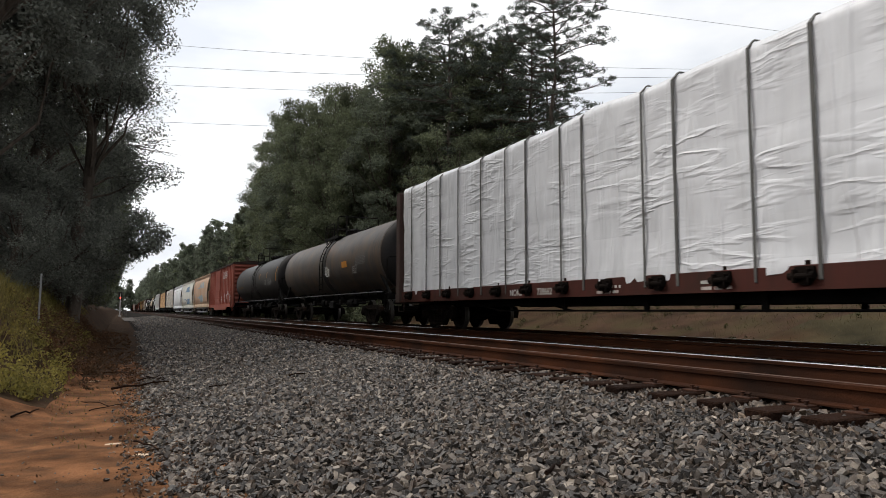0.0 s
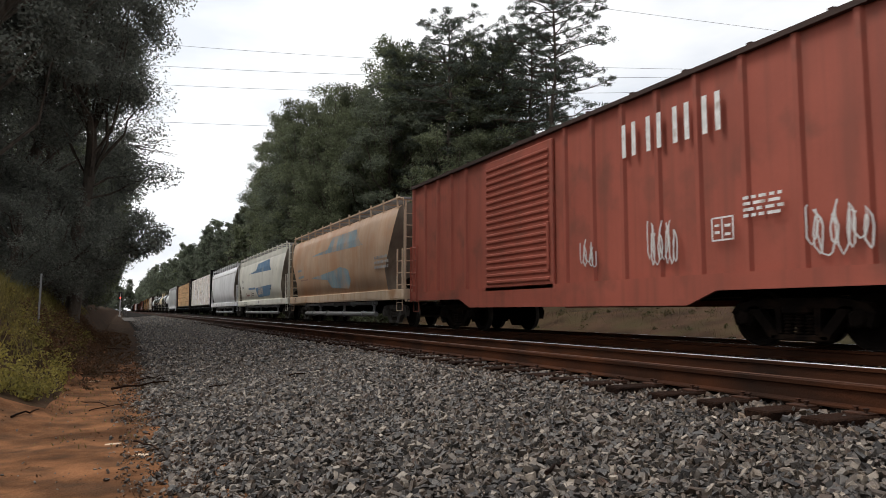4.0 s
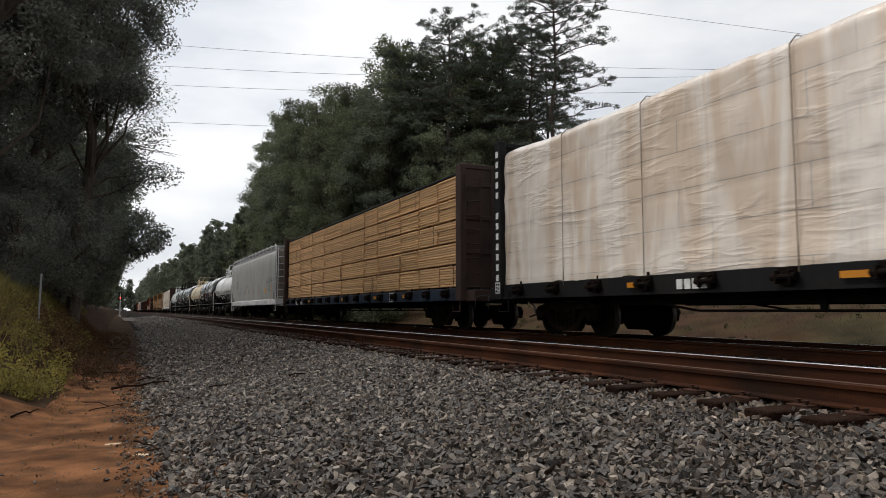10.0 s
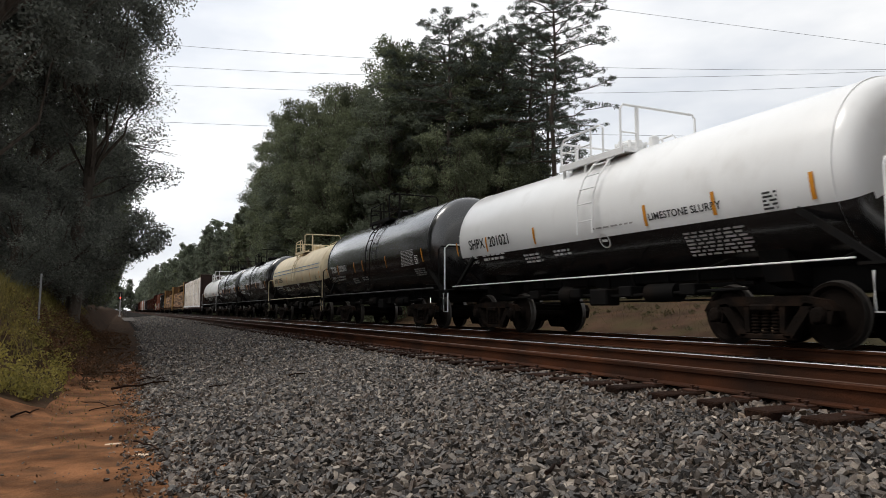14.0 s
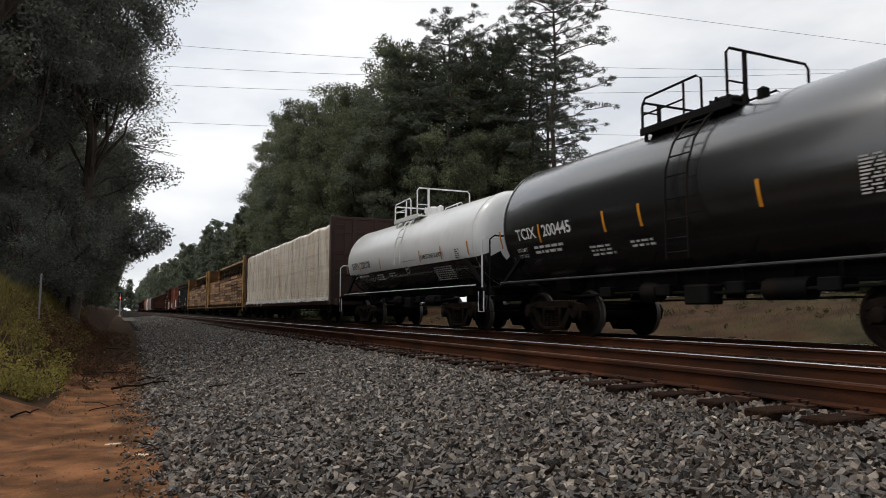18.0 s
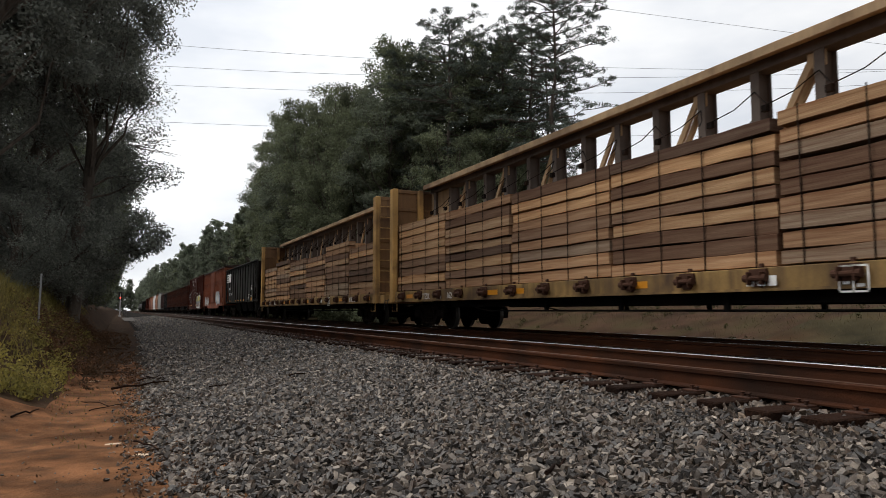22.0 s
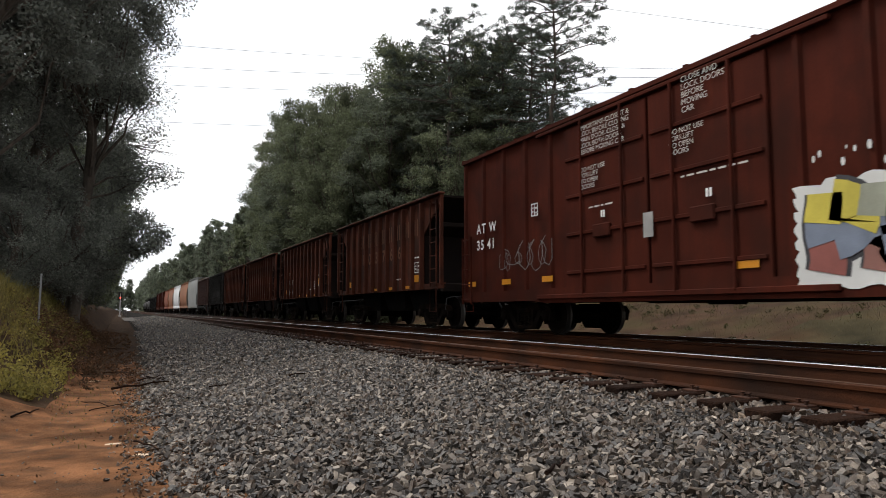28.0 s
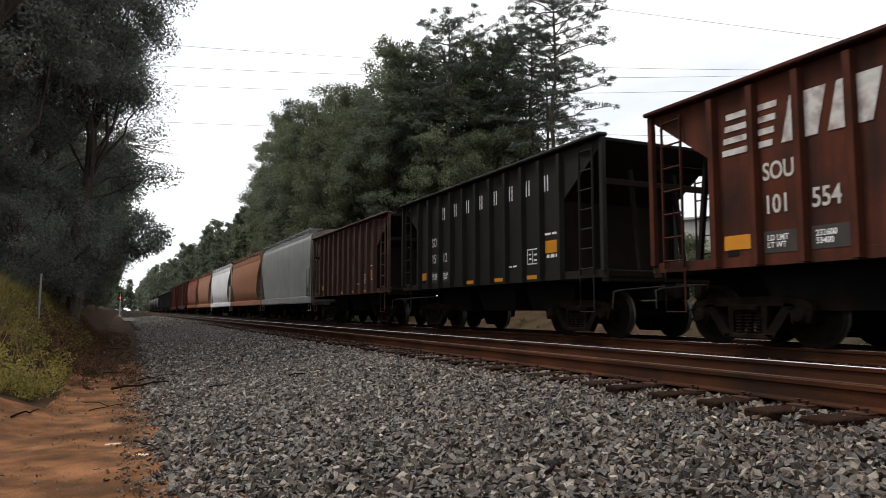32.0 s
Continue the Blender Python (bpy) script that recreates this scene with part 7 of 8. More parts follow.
        for k, wd in enumerate((0.9, 0.7, 0.8)):
            ln = part("small_print", Shape().add([(-0.55, 0, 0), (wd - 0.55, 0, 0), (wd - 0.55, 0, 0.035), (-0.55, 0, 0.035)], [(0, 1, 2, 3)]), P_MARKGREY, t, smooth=0)
            ln.matrix_basis = pose(0, -5.815, 2.38 - 0.09 * k)
        if not split:
            return t
        ring = Shape()
        vs = []
        for i in range(20):
            q = 2 * math.pi * i / 20
            vs += [(0.15 * math.cos(q), 0.15 * math.sin(q), 0), (0.125 * math.cos(q), 0.125 * math.sin(q), 0)]
        ring.add(vs, [(2 * i, 2 * i + 1, (2 * i + 3) % 40, (2 * i + 2) % 40) for i in range(20)])
        ring.add([(-0.08, -0.02, 0), (0.08, -0.02, 0), (0.08, 0.03, 0), (-0.08, 0.03, 0)], [(0, 1, 2, 3)])
        part("emblem", ring, P_MARK, t, at=side_matrix(-0.6, ZC - R * math.sin(radians(26)), -R * math.cos(radians(26)) - 0.012, 26), smooth=0)
        return t

    slurry(201.9, P_TANKWHITE, P_TANKBLACK, "white and black tank car for limestone slurry", "SHPX", "201021", rail=P_TANKWHITE)
    slurry(214.6, None, P_TANKBLACK, "glossy black tank car with white lettering", "TCIX", "200343", split=False)
    d = slurry(227.1, P_TANKCREAM, P_TANKBLACK, "cream and black tank car with two blue stripes", "SHPX", "202056", cream=True, rail=P_TANKCREAM)
    for ang in (4, 12):
        st = Shape()
        for da in (0, 1.6):
            q = radians(ang + da)
            st.v += [(-(R + 0.013) * math.cos(q), -5.1, ZC + (R + 0.013) * math.sin(q)), (-(R + 0.013) * math.cos(q), 5.1, ZC + (R + 0.013) * math.sin(q))]
        st.f, st.m = [[0, 1, 3, 2]], [0]
        part("stripe", st, P_BLUEGREY, d, smooth=0)
    slurry(239.6, None, P_TANKBLACK, "glossy black tank car with white lettering", "TCIX", "200402", split=False)
    slurry(252.1, None, P_TANKBLACK, "glossy black tank car with amber reflector bars", "TCIX", "200445", split=False)
    slurry(264.8, P_TANKWHITE, P_TANKBLACK, "white and black tank car for limestone slurry", "SHPX", "202108", rail=P_TANKWHITE)
    # cream-wrapped lumber on a brown flatcar
    c = flatcar(266.3, 288.4, P_DECKRED, "dark brown flatcar with end bulkheads carrying wrapped lumber", 4.55, bulk_m=P_RUSTDARK, winches=False)
    wrapped_load(266.6, 288.1, 277.35, M_WRAPC2, "cream lumber packs in wrinkled plastic wrap", z0=1.02, z1=4.30, seed=6, half=1.44, straps=[(9.3, 0.02), (7.9, 0.012), (6.2, 0.014), (4.6, 0.012), (3.1, 0.010), (1.2, 0.012), (-0.5, 0.02), (-2.1, 0.012), (-3.6, 0.012), (-5.2, 0.010), (-6.9, 0.012), (-8.9, 0.02)], hem=0.06, strap_m=M_TAPE, skirt=True)
    letters(c, 2, 6.6, 0.84, 0.14, 0.17, P_MARK, -1.47)
    txt(c, "120251", 5.4, 0.84, 0.17, P_MARK, -1.47)
    # rough timbers on two yellow centerbeam cars
    for k, (a, b) in enumerate(((289.6, 311.95), (313.4, 335.2))):
        c = flatcar(a, b, P_DECKYEL, "dirty yellow centerbeam flatcar with an open truss top", 4.54, True, plate_m=P_YELPLATE, sill_m=P_YELSILL)
        timber_load(a + 0.22, b - 0.22, (a + b) / 2, "rough weathered brown timbers strapped in layers", seed=40 + k)
        reflectors(c, [-9.6, -6.2, -0.6, 3.4, 4.6, 9.9], 0.90, P_REFLECT, -1.424, 0.5, 0.12)
        letters(c, 4, -7.6, 0.85, 0.16, 0.18, P_STENCIL, -1.426)
        frame_box(c, -4.6, 0.74, 0.4, 0.34, P_MARK, -1.47)
        letters(c, 3, -3.2, 0.86, 0.14, 0.14, P_MARK, -1.47)
        txt(c, "TTZX", 8.72, 0.86, 0.17, P_STENCIL, -1.426)
        txt(c, ("861", "866")[k], 7.62, 0.86, 0.17, P_STENCIL, -1.426)
        txt(c, ("162", "682")[k], 6.95, 0.86, 0.17, P_STENCIL, -1.426)
    # long black hopper
    n = open_hopper(336.6, 351.3, P_HOPPERBK, "black open hopper car with white striped emblem", 3.78, 11, 4, 1.6, 1.1, 0.06)
    emblem(n, 6.75, 2.80, 2.4, 0.66, P_MARK, -1.512)
    letters(n, 2, 5.6, 2.18, 0.22, 0.2, P_MARK, -1.46)
    txt(n, "300", 5.55, 1.72, 0.24, P_MARK, -1.46)
    txt(n, "477", 4.50, 1.72, 0.24, P_MARK, -1.46)
    frame_box(n, -3.6, 1.32, 0.55, 0.32, P_MARK, -1.46)
    small_print(n, -4.74, 2.18, 0.6, 4, P_MARK, -1.46, seed=51)
    txt(n, "H-62R", -4.72, 1.47, 0.11, P_MARK, -1.46)
    reflectors(n, [5.3, 2.4, 1.1, -0.2, -1.5], 1.24, P_REFLECT, -1.46, 0.44, 0.1)
    reflectors(n, [-4.72], 1.22, P_REFLECT, -1.46, 0.48, 0.2)
    # boxcars
    o = boxcar(352.6, 368.4, P_ORANGE, "weathered orange boxcar with white graffiti along its foot", 4.30, door=(1.6, -1.2), ribs=20, roof_m=P_RUSTDARK)
    scribble(o, -2.3, 1.05, 3.2, 1.3, [P_MARKGREY, P_GRAFBLUE], -1.50, 61, 14, 0.17)
    scribble(o, -2.6, 1.1, 2.6, 1.25, [P_GRAFWHITE], -1.512, 66, 14, 0.09)
    scribble(o, 6.4, 1.0, 3.4, 0.9, [P_MARKGREY, P_GRAFWHITE], -1.51, 62, 18, 0.08)
    bars(o, [(0, 0, 0.42, 0.62)], P_RUSTDARK, -1.515, name="dark_patch", y=-0.2, z=1.6)
    reflectors(o, [-7.0], 1.25, P_REFLECT, -1.51, 0.36, 0.34)
    small_print(o, -6.0, 2.6, 0.5, 6, P_MARKDK, -1.51, seed=63, h=0.05)
    a = boxcar(369.85, 385.75, P_ATW, "brown-red boxcar with double doors and bright graffiti", 4.38, door=(3.35, -1.5), ribs=16, drop=0.05, plug=True, sill_z=0.78)
    txt(a, "AT W", 7.15, 2.42, 0.24, P_MARK, -1.51, spacing=1.25)
    txt(a, "35 41", 7.15, 2.02, 0.24, P_MARK, -1.51, spacing=1.25)
    frame_box(a, 4.6, 2.55, 0.26, 0.28, P_MARK, -1.51)
    txt(a, "IMPORTANT-CLOSE IT &\nLOCK BEFORE CLOSING\nMAIN DOOR. CLOSE &\nLOCK BOTH DOORS\nBEFORE MOVING CAR", 2.75, 4.0, 0.095, P_STENCIL, -1.545, weight=0.0)
    txt(a, "DO NOT USE\nFORKLIFT\nTO OPEN\nDOORS", 2.75, 3.18, 0.09, P_STENCIL, -1.545, weight=0.0)
    txt(a, "CLOSE AND\nLOCK DOORS\nBEFORE\nMOVING\nCAR", 0.05, 4.15, 0.10, P_STENCIL, -1.545, weight=0.0)
    txt(a, "DO NOT USE\nFORKLIFT\nTO OPEN\nDOORS", 0.35, 3.35, 0.09, P_STENCIL, -1.545, weight=0.0)
    small_print(a, 2.5, 2.45, 0.8, 1, P_STENCIL, -1.545, seed=71, h=0.03)
    small_print(a, 0.1, 2.62, 1.3, 1, P_STENCIL, -1.545, seed=72, h=0.03)
    small_print(a, -6.4, 2.12, 0.6, 6, P_MARKDIM, -1.51, seed=73, h=0.03)
    scribble(a, -7.2, 1.75, 0.55, 0.36, [P_MARKDIM], -1.51, 78, 7, 0.014)
    for y in (2.15, -0.4):
        bars(a, [(0, 0, 0.05, 0.13), (0.07, 0, 0.05, 0.13)], P_MARK, -1.545, name="lock_mark", y=y, z=2.24)
    bars(a, [(0, 0, 0.24, 0.42)], P_MARKGREY, -1.55, name="paper_card", y=1.0, z=1.75)
    frame_box(a, -5.75, 1.18, 0.48, 0.38, P_MARK, -1.51)
    scribble(a, 6.0, 1.35, 2.2, 0.75, [P_MARKDIM], -1.51, 74, 9, 0.016)
    scribble(a, -5.62, 1.62, 0.75, 0.62, [P_GRAFWHITE], -1.51, 75, 9, 0.022)
    reflectors(a, [7.6, 5.9, 4.2, -0.9], 1.12, P_REFLECT, -1.515, 0.4, 0.12)
    reflectors(a, [-7.2], 1.22, P_REFLECT, -1.515, 0.42, 0.24)
    graffiti_piece(a, -1.95, 0.86, 3.5, 1.32, -1.512)
    # brown and black open hoppers
    hops = ((386.3, 397.3, P_HOPPER, "S", "rusty brown open hopper car with worn white lettering"), (397.7, 408.7, P_HOPPER, "102039", "brown open hopper car with white numbers"),
            (409.1, 420.1, P_HOPPER, "N100706", "red-brown open hopper car with white striped emblem"), (420.5, 431.5, P_HOPPER, "N101554", "red-brown open hopper car with white striped emblem"),
            (431.9, 442.9, P_HOPPERBK, "S15112", "black open hopper car with white lettering"), (443.3, 454.1, P_HOPPERDK, "", "dark brown open hopper car with rust streaks"))
    for a, b, m, code, label in hops:
        h = open_hopper(a + 0.8, b, m, label, 3.77, 11)
        face, rib = -1.452, -1.612
        plain = code.startswith("S")
        if plain:
            mk = P_MARK if m is P_HOPPERBK else P_FADEORANGE
            ww, hh, zz = (0.15, 0.34, 3.04) if m is P_HOPPERBK else (0.26, 0.50, 2.78)
            for i in range(8):
                t = 0.04 if m is P_HOPPERBK else 0.07
                bars(h, [(0, 0, t, hh), (ww - t, 0, t, hh)], mk, face, name="lettering", y=2.12 - i * 0.736, z=zz)
        if code.startswith("N"):
            emblem(h, 3.54, 2.80, 2.45, 0.62, P_WORN, face)
        num = code[1:] if code[:1] in ("N", "S") else code
        if num and num != "S":
            txt(h, "SOU", 2.84, 2.33, 0.25, P_STENCIL, face, spacing=1.0, wide=0.74, weight=0.02)
            txt(h, num[:3], 2.84, 1.86, 0.26, P_STENCIL, face, spacing=1.0, wide=0.78, weight=0.02)
            txt(h, num[3:], 2.10, 1.86, 0.26, P_STENCIL, face, spacing=1.0, wide=0.78, weight=0.02)
            bars(h, [(0, 0, 0.58, 0.30), (0.736, 0, 0.58, 0.30)], P_PATCHGREY, face + 0.002, name="grey_patch", y=2.86, z=1.31)
            txt(h, "LD LMT\nLT WT", 2.80, 1.48, 0.08, P_MARK, face - 0.003, wide=0.9)
            txt(h, "232600\n53400", 2.06, 1.48, 0.08, P_MARK, face - 0.003, wide=0.9)
        if code == "S":
            for i, ch in enumerate("103766"):
                txt(h, ch, 2.06 - i * 0.736, 2.18, 0.40, P_FADEORANGE, face)
        reflectors(h, [3.56], 1.40, P_REFLECT, face, 0.47, 0.21)
        bars(h, [(0, 0, 0.2, 0.10)], P_SHADEBLK, face, name="placard", y=3.5, z=1.305)
        reflectors(h, [0.64, -0.83, -2.30], 1.20, P_REFLECT, face, 0.40, 0.085)
        if code == "S":
            frame_box(h, -3.02, 1.66, 0.46, 0.32, P_MARK, face)
            reflectors(h, [-3.02], 1.38, P_REFLECT, face, 0.46, 0.21)
        else:
            frame_box(h, -2.32, 1.52, 0.46, 0.34, P_MARK, face)
            reflectors(h, [-3.04], 1.72, P_REFLECT, face, 0.54, 0.26)
            small_print(h, -3.10, 1.62, 0.42, 1, P_MARK, face, seed=int(a) + 2, h=0.07)
        small_print(h, -3.04, 2.10, 0.45, 1, P_MARK, face, seed=int(a), h=0.045)
        small_print(h, -1.5, 1.5, 0.4, 1, P_MARK, face, seed=int(a) + 1, h=0.04)
    # shorter covered hoppers and the far rest of the train
    covered_hopper(454.5, 467.0, P_GREYMID, P_GREYMID, "grey covered hopper behind the open hoppers", 4.2, False, 2, None, True)
    for a, b, m, word in ((467.3, 480.6, P_CUTORANGE, "orange-brown"), (480.9, 494.2, P_WHITE, "white"), (494.5, 507.3, P_CUTORANGE, "rusty orange"), (507.6, 520.6, P_ORANGE, "rusty orange")):
        covered_hopper(a, b, m, m, word + " covered hopper in the far part of the train", 4.1, False, 2)
    boxcar(521.4, 537.0, P_ATW, "brown boxcar in the far part of the train", 4.4)
    boxcar(538.0, 554.0, P_ATW, "brown boxcar far down the train", 4.4)
    for i in range(3):
        open_hopper(555 + 14.6 * i, 569 + 14.6 * i, P_HOPPERBK, "black open hopper in the far part of the train", 3.95, 11, 4)
    for i in range(4):
        tank_car(599.5 + 16 * i, 614 + 16 * i, None, P_TANKB, "black tank car in the far part of the train", 1.45, 2.5)


def hopper_skin(z):
    """Side of a rounded covered hopper at a height."""
    ks = ((1.05, 1.24), (1.18, 1.42), (1.9, 1.52), (2.7, 1.57), (3.2, 1.54), (3.6, 1.47), (3.86, 1.40))
    for (a, b), (c, d) in zip(ks, ks[1:]):
        if a <= z <= c:
            return -(b + (d - b) * (z - a) / (c - a))
    return -1.4


def stripe_sheet(outline):
    """A painted shape that follows the hopper's curved side."""
    s = Shape()
    zs = [z for y, z in outline]
    z0, z1 = min(zs), max(zs)
    rows = 10

    def span(z):
        xs = []
        for (ya, za), (yb, zb) in zip(outline, outline[1:] + outline[:1]):
            if (za <= z < zb) or (zb <= z < za):
                xs.append(ya + (yb - ya) * (z - za) / (zb - za))
        return (max(xs), min(xs)) if len(xs) >= 2 else None
    pts = [(z0 + (z1 - z0) * (i + 0.001) / rows * 0.998) for i in range(rows + 1)]
    rails = [(span(z), z) for z in pts]
    rails = [(p, z) for p, z in rails if p]
    for (p, z), (q, w) in zip(rails, rails[1:]):
        k = len(s.v)
        s.add([(hopper_skin(z) - 0.008, p[0], z), (hopper_skin(z) - 0.008, p[1], z), (hopper_skin(w) - 0.008, q[1], w), (hopper_skin(w) - 0.008, q[0], w)], [(0, 1, 2, 3)])
    return s


def emblem(car, y, z, w, h, m, x):
    """Stripes and slanted slabs in place of the railway's emblem."""
    t = h / 7
    bars(car, [(0.03 * i, i * 2 * t, w * 0.36, t) for i in range(4)], m, x, 0, "emblem", y, z)
    for a, b, k in ((0.42, 0.64, 0.06), (0.70, 0.94, 0.06)):
        s = Shape().add([(w * a, 0, 0), (w * b, 0, 0), (w * (b + k), h, 0), (w * (a + k), h, 0)], [(0, 1, 2, 3)])
        part("emblem", s, m, car, at=side_matrix(y, z, x), smooth=0)


def graffiti_piece(car, y, z, w, h, x):
    """A large spray-painted piece: a ragged white cloud, fat rounded shapes shaded yellow to rose, dark outlines."""
    rng = random.Random(77)

    def flat(pts, m, lift):
        part("graffiti", Shape().add([(a, b, lift) for a, b in pts], [tuple(range(len(pts)))]), m, car, at=side_matrix(y, z, x), smooth=0)

    cloud, n = [], 120
    for i in range(n):
        t = 4.0 * i / n
        u, v = ((t, 0), (1, t - 1), (3 - t, 1), (0, 4 - t))[int(t)]
        puff = 0.01 + 0.07 * abs(math.sin(i * 0.72)) + rng.uniform(-0.01, 0.015)
        rise = 0.10 * u + 0.05 * math.sin(u * 9)
        cloud.append((u * w + (u - 0.5) * 2 * puff, v * (h * 0.90 + rise) + (v - 0.5) * 2 * puff))
    flat(cloud, P_GRAFWHITE, 0.0)
    for i in range(18):
        a, b, r = rng.uniform(0.05, 0.98) * w, h + rng.uniform(0.08, 0.36), rng.uniform(0.012, 0.035)
        flat([(a + r * math.cos(k), b + 2.0 * r * math.sin(k)) for k in (0, 1.05, 2.1, 3.14, 4.2, 5.2)], P_GRAFWHITE, 0.0)

    def fat(path, r0, r1, m, lift):
        """A fat stroke with round ends."""
        side_a, side_b = [], []
        k = len(path) - 1
        for i, (a, b) in enumerate(path):
            d = Vector(path[min(i + 1, k)]) - Vector(path[max(i - 1, 0)])
            q = Vector((-d.y, d.x)).normalized() * (r0 + (r1 - r0) * i / k)
            side_a.append((a + q.x, b + q.y))
            side_b.append((a - q.x, b - q.y))
        sh = Shape()
        vs = [(p[0], p[1], lift) for pr in zip(side_a, side_b) for p in pr]
        sh.add(vs, [(2 * i, 2 * i + 1, 2 * i + 3, 2 * i + 2) for i in range(k)])
        part("graffiti", sh, m, car, at=side_matrix(y, z, x), smooth=0)

    # five bulging forms, each of two bent strokes
    forms = ((0.05, 0.30, 0), (0.25, 0.42, 1), (0.42, 0.57, 2), (0.56, 0.76, 0), (0.76, 0.97, 3))
    for j, (a, b, kind) in enumerate(forms):
        a, b = a * w, b * w
        wd = b - a
        lo, hi = 0.10 * h, (0.86 + 0.09 * (j / 4)) * h
        stem = [(a + wd * 0.22 + 0.03 * math.sin(i), lo + (hi - lo) * i / 8) for i in range(9)]
        if kind == 0:
            bow = [(a + wd * (0.25 + 0.52 * math.sin(q)), hi - wd * 0.1 - (hi - lo) * 0.27 * (1 - math.cos(q))) for q in [0.2 + 0.3 * i for i in range(10)]]
        elif kind == 1:
            bow = [(a + wd * (0.30 + 0.075 * i), lo + (hi - lo) * (0.25 + 0.10 * math.sin(i))) for i in range(9)]
        elif kind == 2:
            bow = [(a + wd * (0.15 + 0.085 * i), hi - 0.05 - 0.02 * math.cos(i)) for i in range(9)]
        else:
            bow = [(a + wd * (0.35 + 0.48 * math.sin(0.2 * i)), lo + 0.08 + (hi - lo) * 0.9 * (i / 8) ** 1.4) for i in range(9)]
        for path in (stem, bow):
            fat(path, wd * 0.36, wd * 0.34, P_GRAFDARK, 0.003 + 0.001 * j)
        for path in (stem, bow):
            fat(path, wd * 0.29, wd * 0.27, P_GRAFROSE if j % 2 else P_GRAFRED, 0.010 + 0.001 * j)
            upper = [p for p in path if p[1] > lo + (hi - lo) * 0.28]
            if len(upper) > 2:
                fat(upper, wd * 0.29, wd * 0.27, P_GRAFBLUE, 0.0165 + 0.001 * j)
            upper = [p for p in path if p[1] > lo + (hi - lo) * 0.52]
            if len(upper) > 2:
                fat(upper, wd * 0.295, wd * 0.275, P_GRAFYEL if j in (0, 3, 4) else P_GRAFPALE, 0.023 + 0.001 * j)


# ---- far things ----
def wire(name, pts, sag, r=0.018):
    a, b = Vector(pts[0]), Vector(pts[1])
    line = []
    for i in range(25):
        t = i / 24
        p = a.lerp(b, t)
        p.z -= sag * 4 * t * (1 - t)
        line.append(p)
    ob = new(name, Shape().tube(line, r, 5).mesh(name, M_RUBBER, 60))
    tagged(ob, "thin dark overhead wire across the line", "overhead wire", "overhead wires")


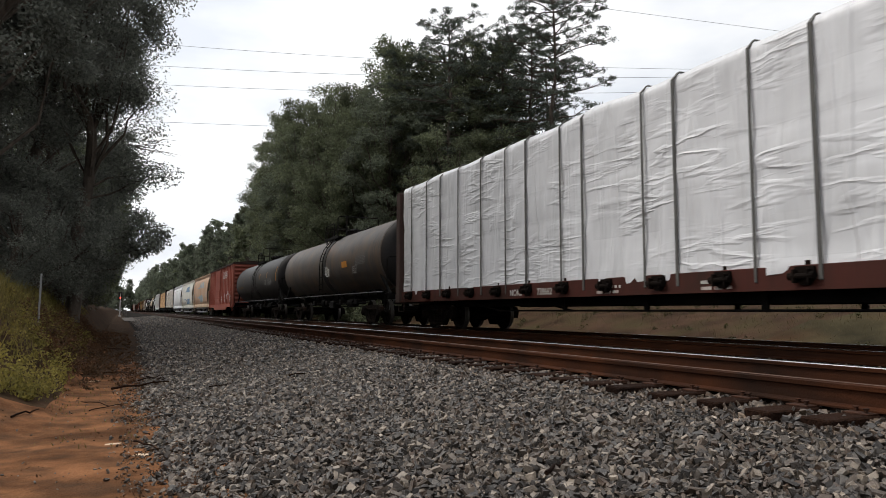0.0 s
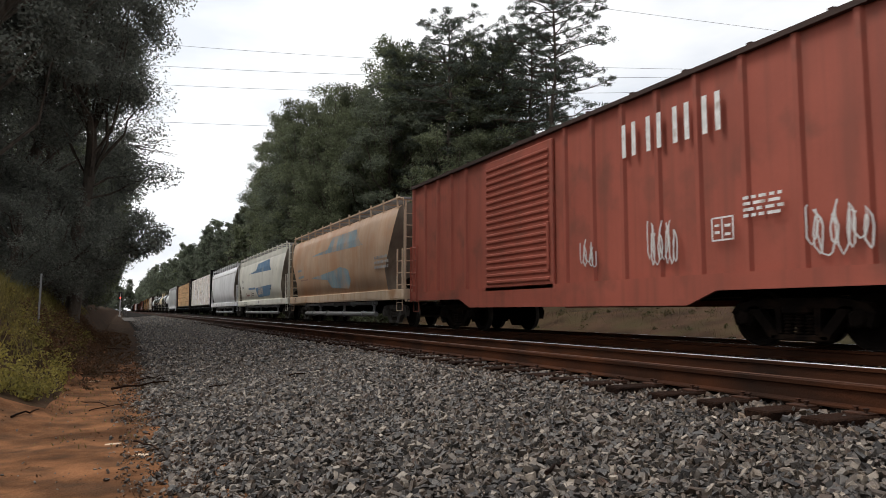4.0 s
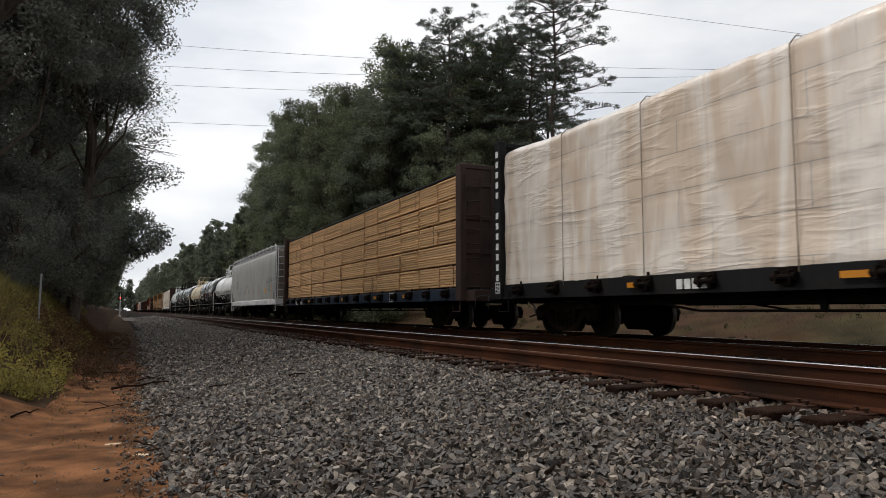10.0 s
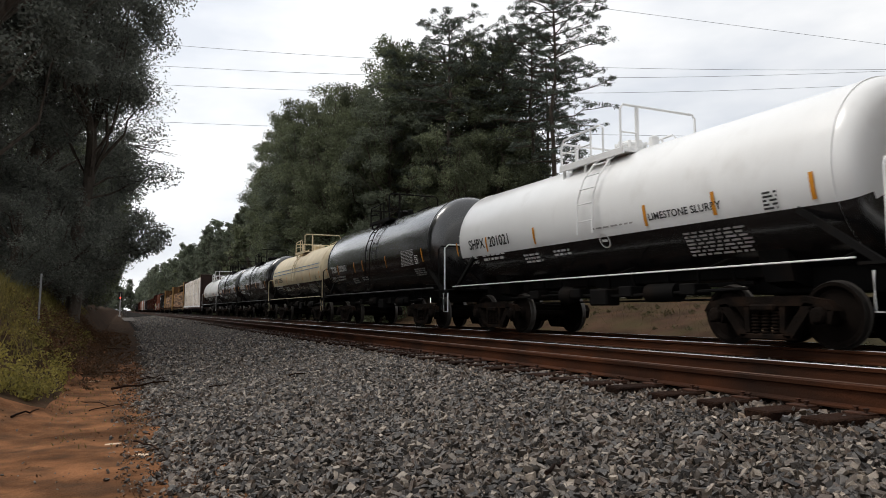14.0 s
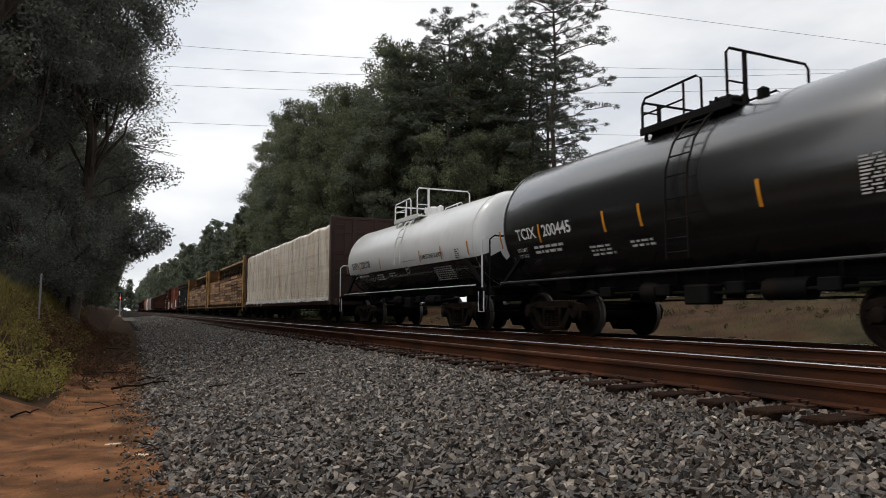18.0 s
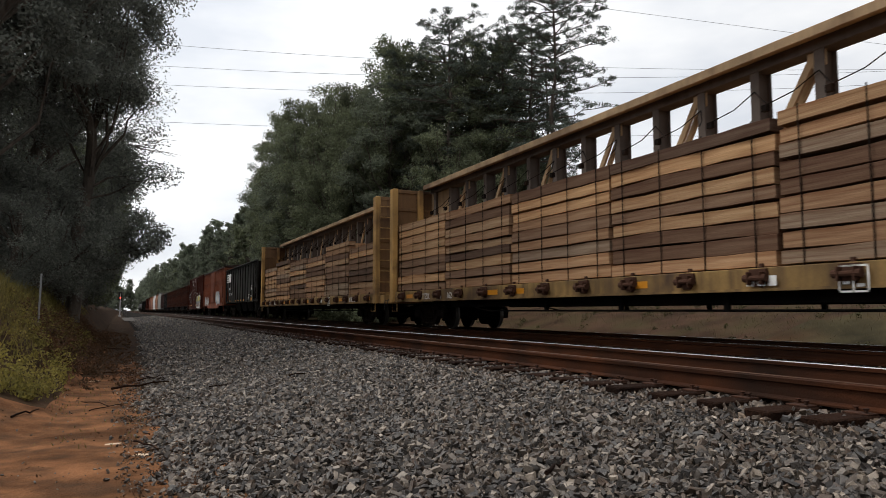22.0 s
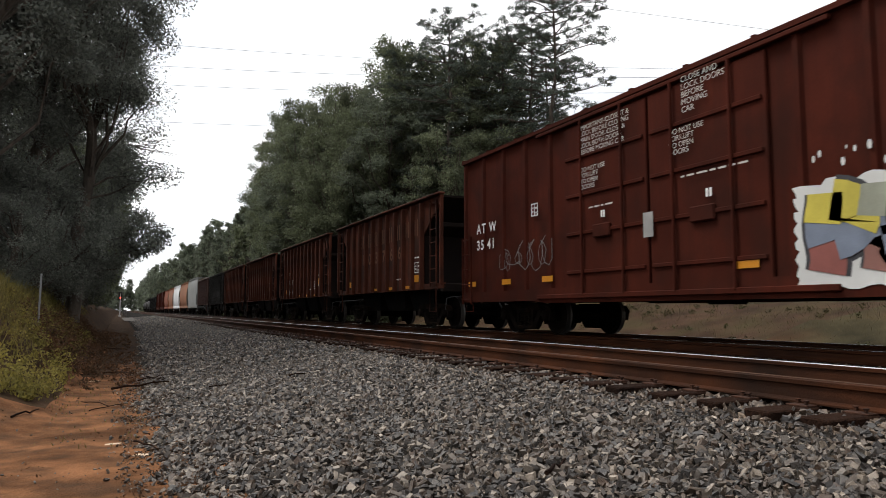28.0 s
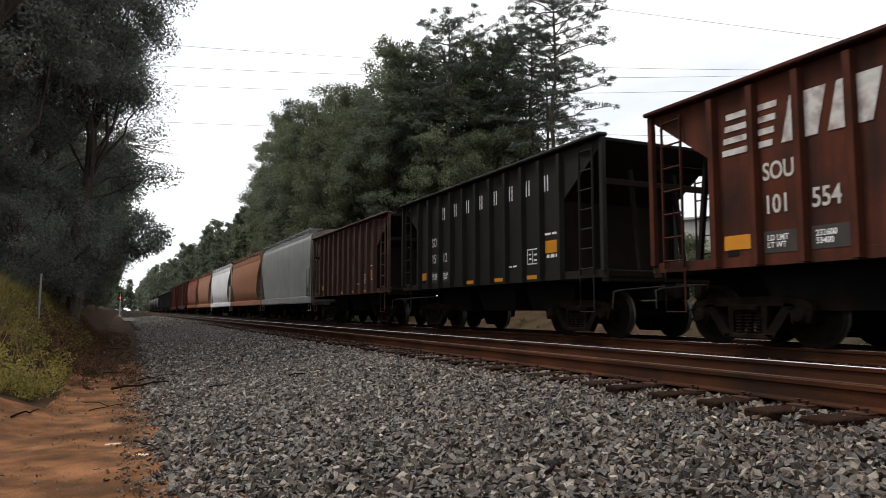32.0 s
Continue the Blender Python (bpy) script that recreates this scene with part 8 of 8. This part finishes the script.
def build_far():
    m_wall = mat("pale_metal_cladding", (0.55, 0.54, 0.50), 0.6, var=0.06, scale=0.4, bump=0.05)
    m_roof = mat("grey_roof_sheet", (0.36, 0.37, 0.38), 0.6, var=0.08, bump=0.05)
    hall = thing("warehouse", "pale beige metal-clad warehouse beyond the field", "building")
    part("wall", Shape().box(-40, 40, -18, 18, 0, 10.2), m_wall, hall)
    part("roof", Shape().prism([(-18.6, 10.2), (-18.6, 10.5), (0, 12.4), (18.6, 10.5), (18.6, 10.2)], -40.6, 40.6, "x"), m_roof, hall)
    ribs = Shape()
    for i in range(81):
        ribs.box(-40 + i, -39.9 + i, -18.06, -17.99, 0.2, 10.1)
    part("cladding_rib", ribs, m_wall, hall)
    hall.matrix_basis = pose(86, 66, 1.8, 0, 0, -62)
    # signal far down the line
    sg = thing("signal", "railway signal mast with a red lamp lit", "railway signal")
    m_sig = mat("signal_black", (0.02, 0.02, 0.02), 0.6, var=0.1, bump=0)
    m_mast = mat("silver_mast", (0.42, 0.42, 0.42), 0.5, 0.4, var=0.1, bump=0)
    part("mast", Shape().tube([(0, 0, 0), (0, 0, 4.6)], 0.09, 10).box(-0.3, 0.3, -0.3, 0.3, 0, 0.3, 0.03), m_mast, sg)
    part("cabinet", Shape().box(0.5, 1.2, -0.4, 0.4, 0, 1.4, 0.03), M_TRUCKGREY, sg)
    part("head", Shape().box(-0.35, 0.35, -0.06, 0.06, 3.3, 4.9, 0.05), m_sig, sg)
    lamp = bpy.data.materials.new("red_signal_lamp")
    lamp.use_nodes = True
    lb = lamp.node_tree.nodes["Principled BSDF"]
    lb.inputs["Base Color"].default_value = (0.5, 0.02, 0.01, 1)
    lb.inputs["Emission Color"].default_value = (1.0, 0.10, 0.06, 1)
    lb.inputs["Emission Strength"].default_value = 2
    part("lamp", Shape().lathe([(-0.12, 0.02), (-0.12, 0.15), (-0.06, 0.15), (-0.06, 0.02)], "y", 16, (0, 0, 3.7)), lamp, sg, "lit red lamp")
    sg.matrix_basis = pose(0.0, 150, -0.70)
    post = thing("marker_post", "slim white marker post in the grass", "post")
    part("shaft", Shape().box(-0.018, 0.018, -0.018, 0.018, -0.6, 0.62, 0.008), M_PIPE, post)
    post.matrix_basis = pose(-1.46, 16, 0.64, 0, 1, 0)
    new_road = new("gravel_patch", Shape().add([(0.5, 80, -0.56), (1.5, 78, -0.50), (1.8, 112, -0.46), (0.2, 114, -0.52)], [(0, 1, 2, 3)]).mesh("gravel_patch", M_ROAD, 0))
    tagged(new_road, "pale gravel crossing far down the line", "gravel", kind="structure")
    rng = random.Random(3)
    for x, y, ln, ang, r in ((-0.45, 15.0, 1.4, 20, 0.022), (-0.25, 10.4, 0.7, -60, 0.008), (-0.1, 9.9, 0.6, 50, 0.007), (-0.9, 9.0, 0.6, 70, 0.012), (2.05, 2.4, 0.35, 35, 0.010), (0.25, 6.9, 0.5, -70, 0.010), (-0.8, 22, 1.8, 10, 0.03), (0.6, 13, 1.0, -75, 0.015), (1.45, 10.6, 0.7, 40, 0.010), (2.5, 10.4, 0.5, 30, 0.010), (0.55, 13.2, 0.9, 60, 0.014), (0.7, 12.8, 0.8, 66, 0.010), (0.45, 12.0, 1.2, 30, 0.02), (2.45, 3.65, 0.42, 40, 0.014)):
        s = Shape()
        limb(s, rng, (-ln / 2, 0, 0), (ln / 2, 0, 0), r, r * 0.5, 0.06, 5, 6)
        z = max(ground_z(x, y), -0.72) + r * 1.2 + (0.03 if x > 0.2 else 0)
        ob = new("stick", s.mesh("stick", M_TIE, 50))
        tagged(ob, "dark fallen stick lying on the ground", "stick", "fallen sticks")
        ob.matrix_basis = pose(x, y, z, 0, 0, ang)
    for x, y, w, d, a in ((-0.01, 7.3, 0.15, 0.07, 10), (0.22, 6.6, 0.13, 0.09, -30), (-0.62, 11.2, 0.2, 0.1, 30), (-0.35, 13.5, 0.15, 0.08, 0), (-0.75, 5.0, 0.22, 0.04, -20)):
        s = Shape().prism([(-w / 2, -d / 2), (w * 0.3, -d * 0.6), (w / 2, d * 0.2), (w * 0.1, d / 2), (-w * 0.45, d * 0.35)], 0, 0.008, 'z')
        ob = new("paper_scrap", s.mesh("paper_scrap", P_CREAMSILL, 30))
        tagged(ob, "pale flat scrap lying on the red dirt", "litter", "scraps on the path")
        ob.matrix_basis = pose(x, y, ground_z(x, y) + 0.005, 0, 0, a)


def build_wires():
    for a, b, sag in (((-19.5, 89, 31.5), (86.8, 40.2, 26.7), 2.07), ((-19.4, 89.2, 28.6), (86.8, 40.2, 27.0), 2.26), ((-19.3, 89.4, 26.4), (86.9, 40.3, 25.7), 2.23), ((-19.2, 89.7, 21.9), (87.1, 40.8, 19.1), 0.82),
                      ((36.8, 62.6, 34.3), (92.4, 37.7, 26.6), 0.05)):
        wire("overhead_wire", (a, b), sag)


def motions():
    times = [0.0, 1 / 30, 2 / 30, 8.0, 16.0, 24.0, 32.0 - 2 / 30, 32.0 - 1 / 30, 32.0]
    for ob, u in TRAIN:
        walk(ob, [(t, pose(TRACK_FAR, u - SPEED * t, 0)) for t in times])
    lead = {}
    for w, r in WHEELSETS:
        if r not in lead:
            walk(w, [(k / 30, pose(0, 0, 0, math.degrees(SPEED * k / 30 / r) % 360)) for k in range(961)])
            lead[r] = w
        else:
            w.rotation_mode = "QUATERNION"
            keys = w.animation_data_create()
            keys.action = lead[r].animation_data.action
            keys.action_slot = lead[r].animation_data.action_slot


build_ground()
build_train()
build_far()
build_wires()
build_trees()
build_far_woods()
build_grass()
build_ballast()
build_tracks()
motions()
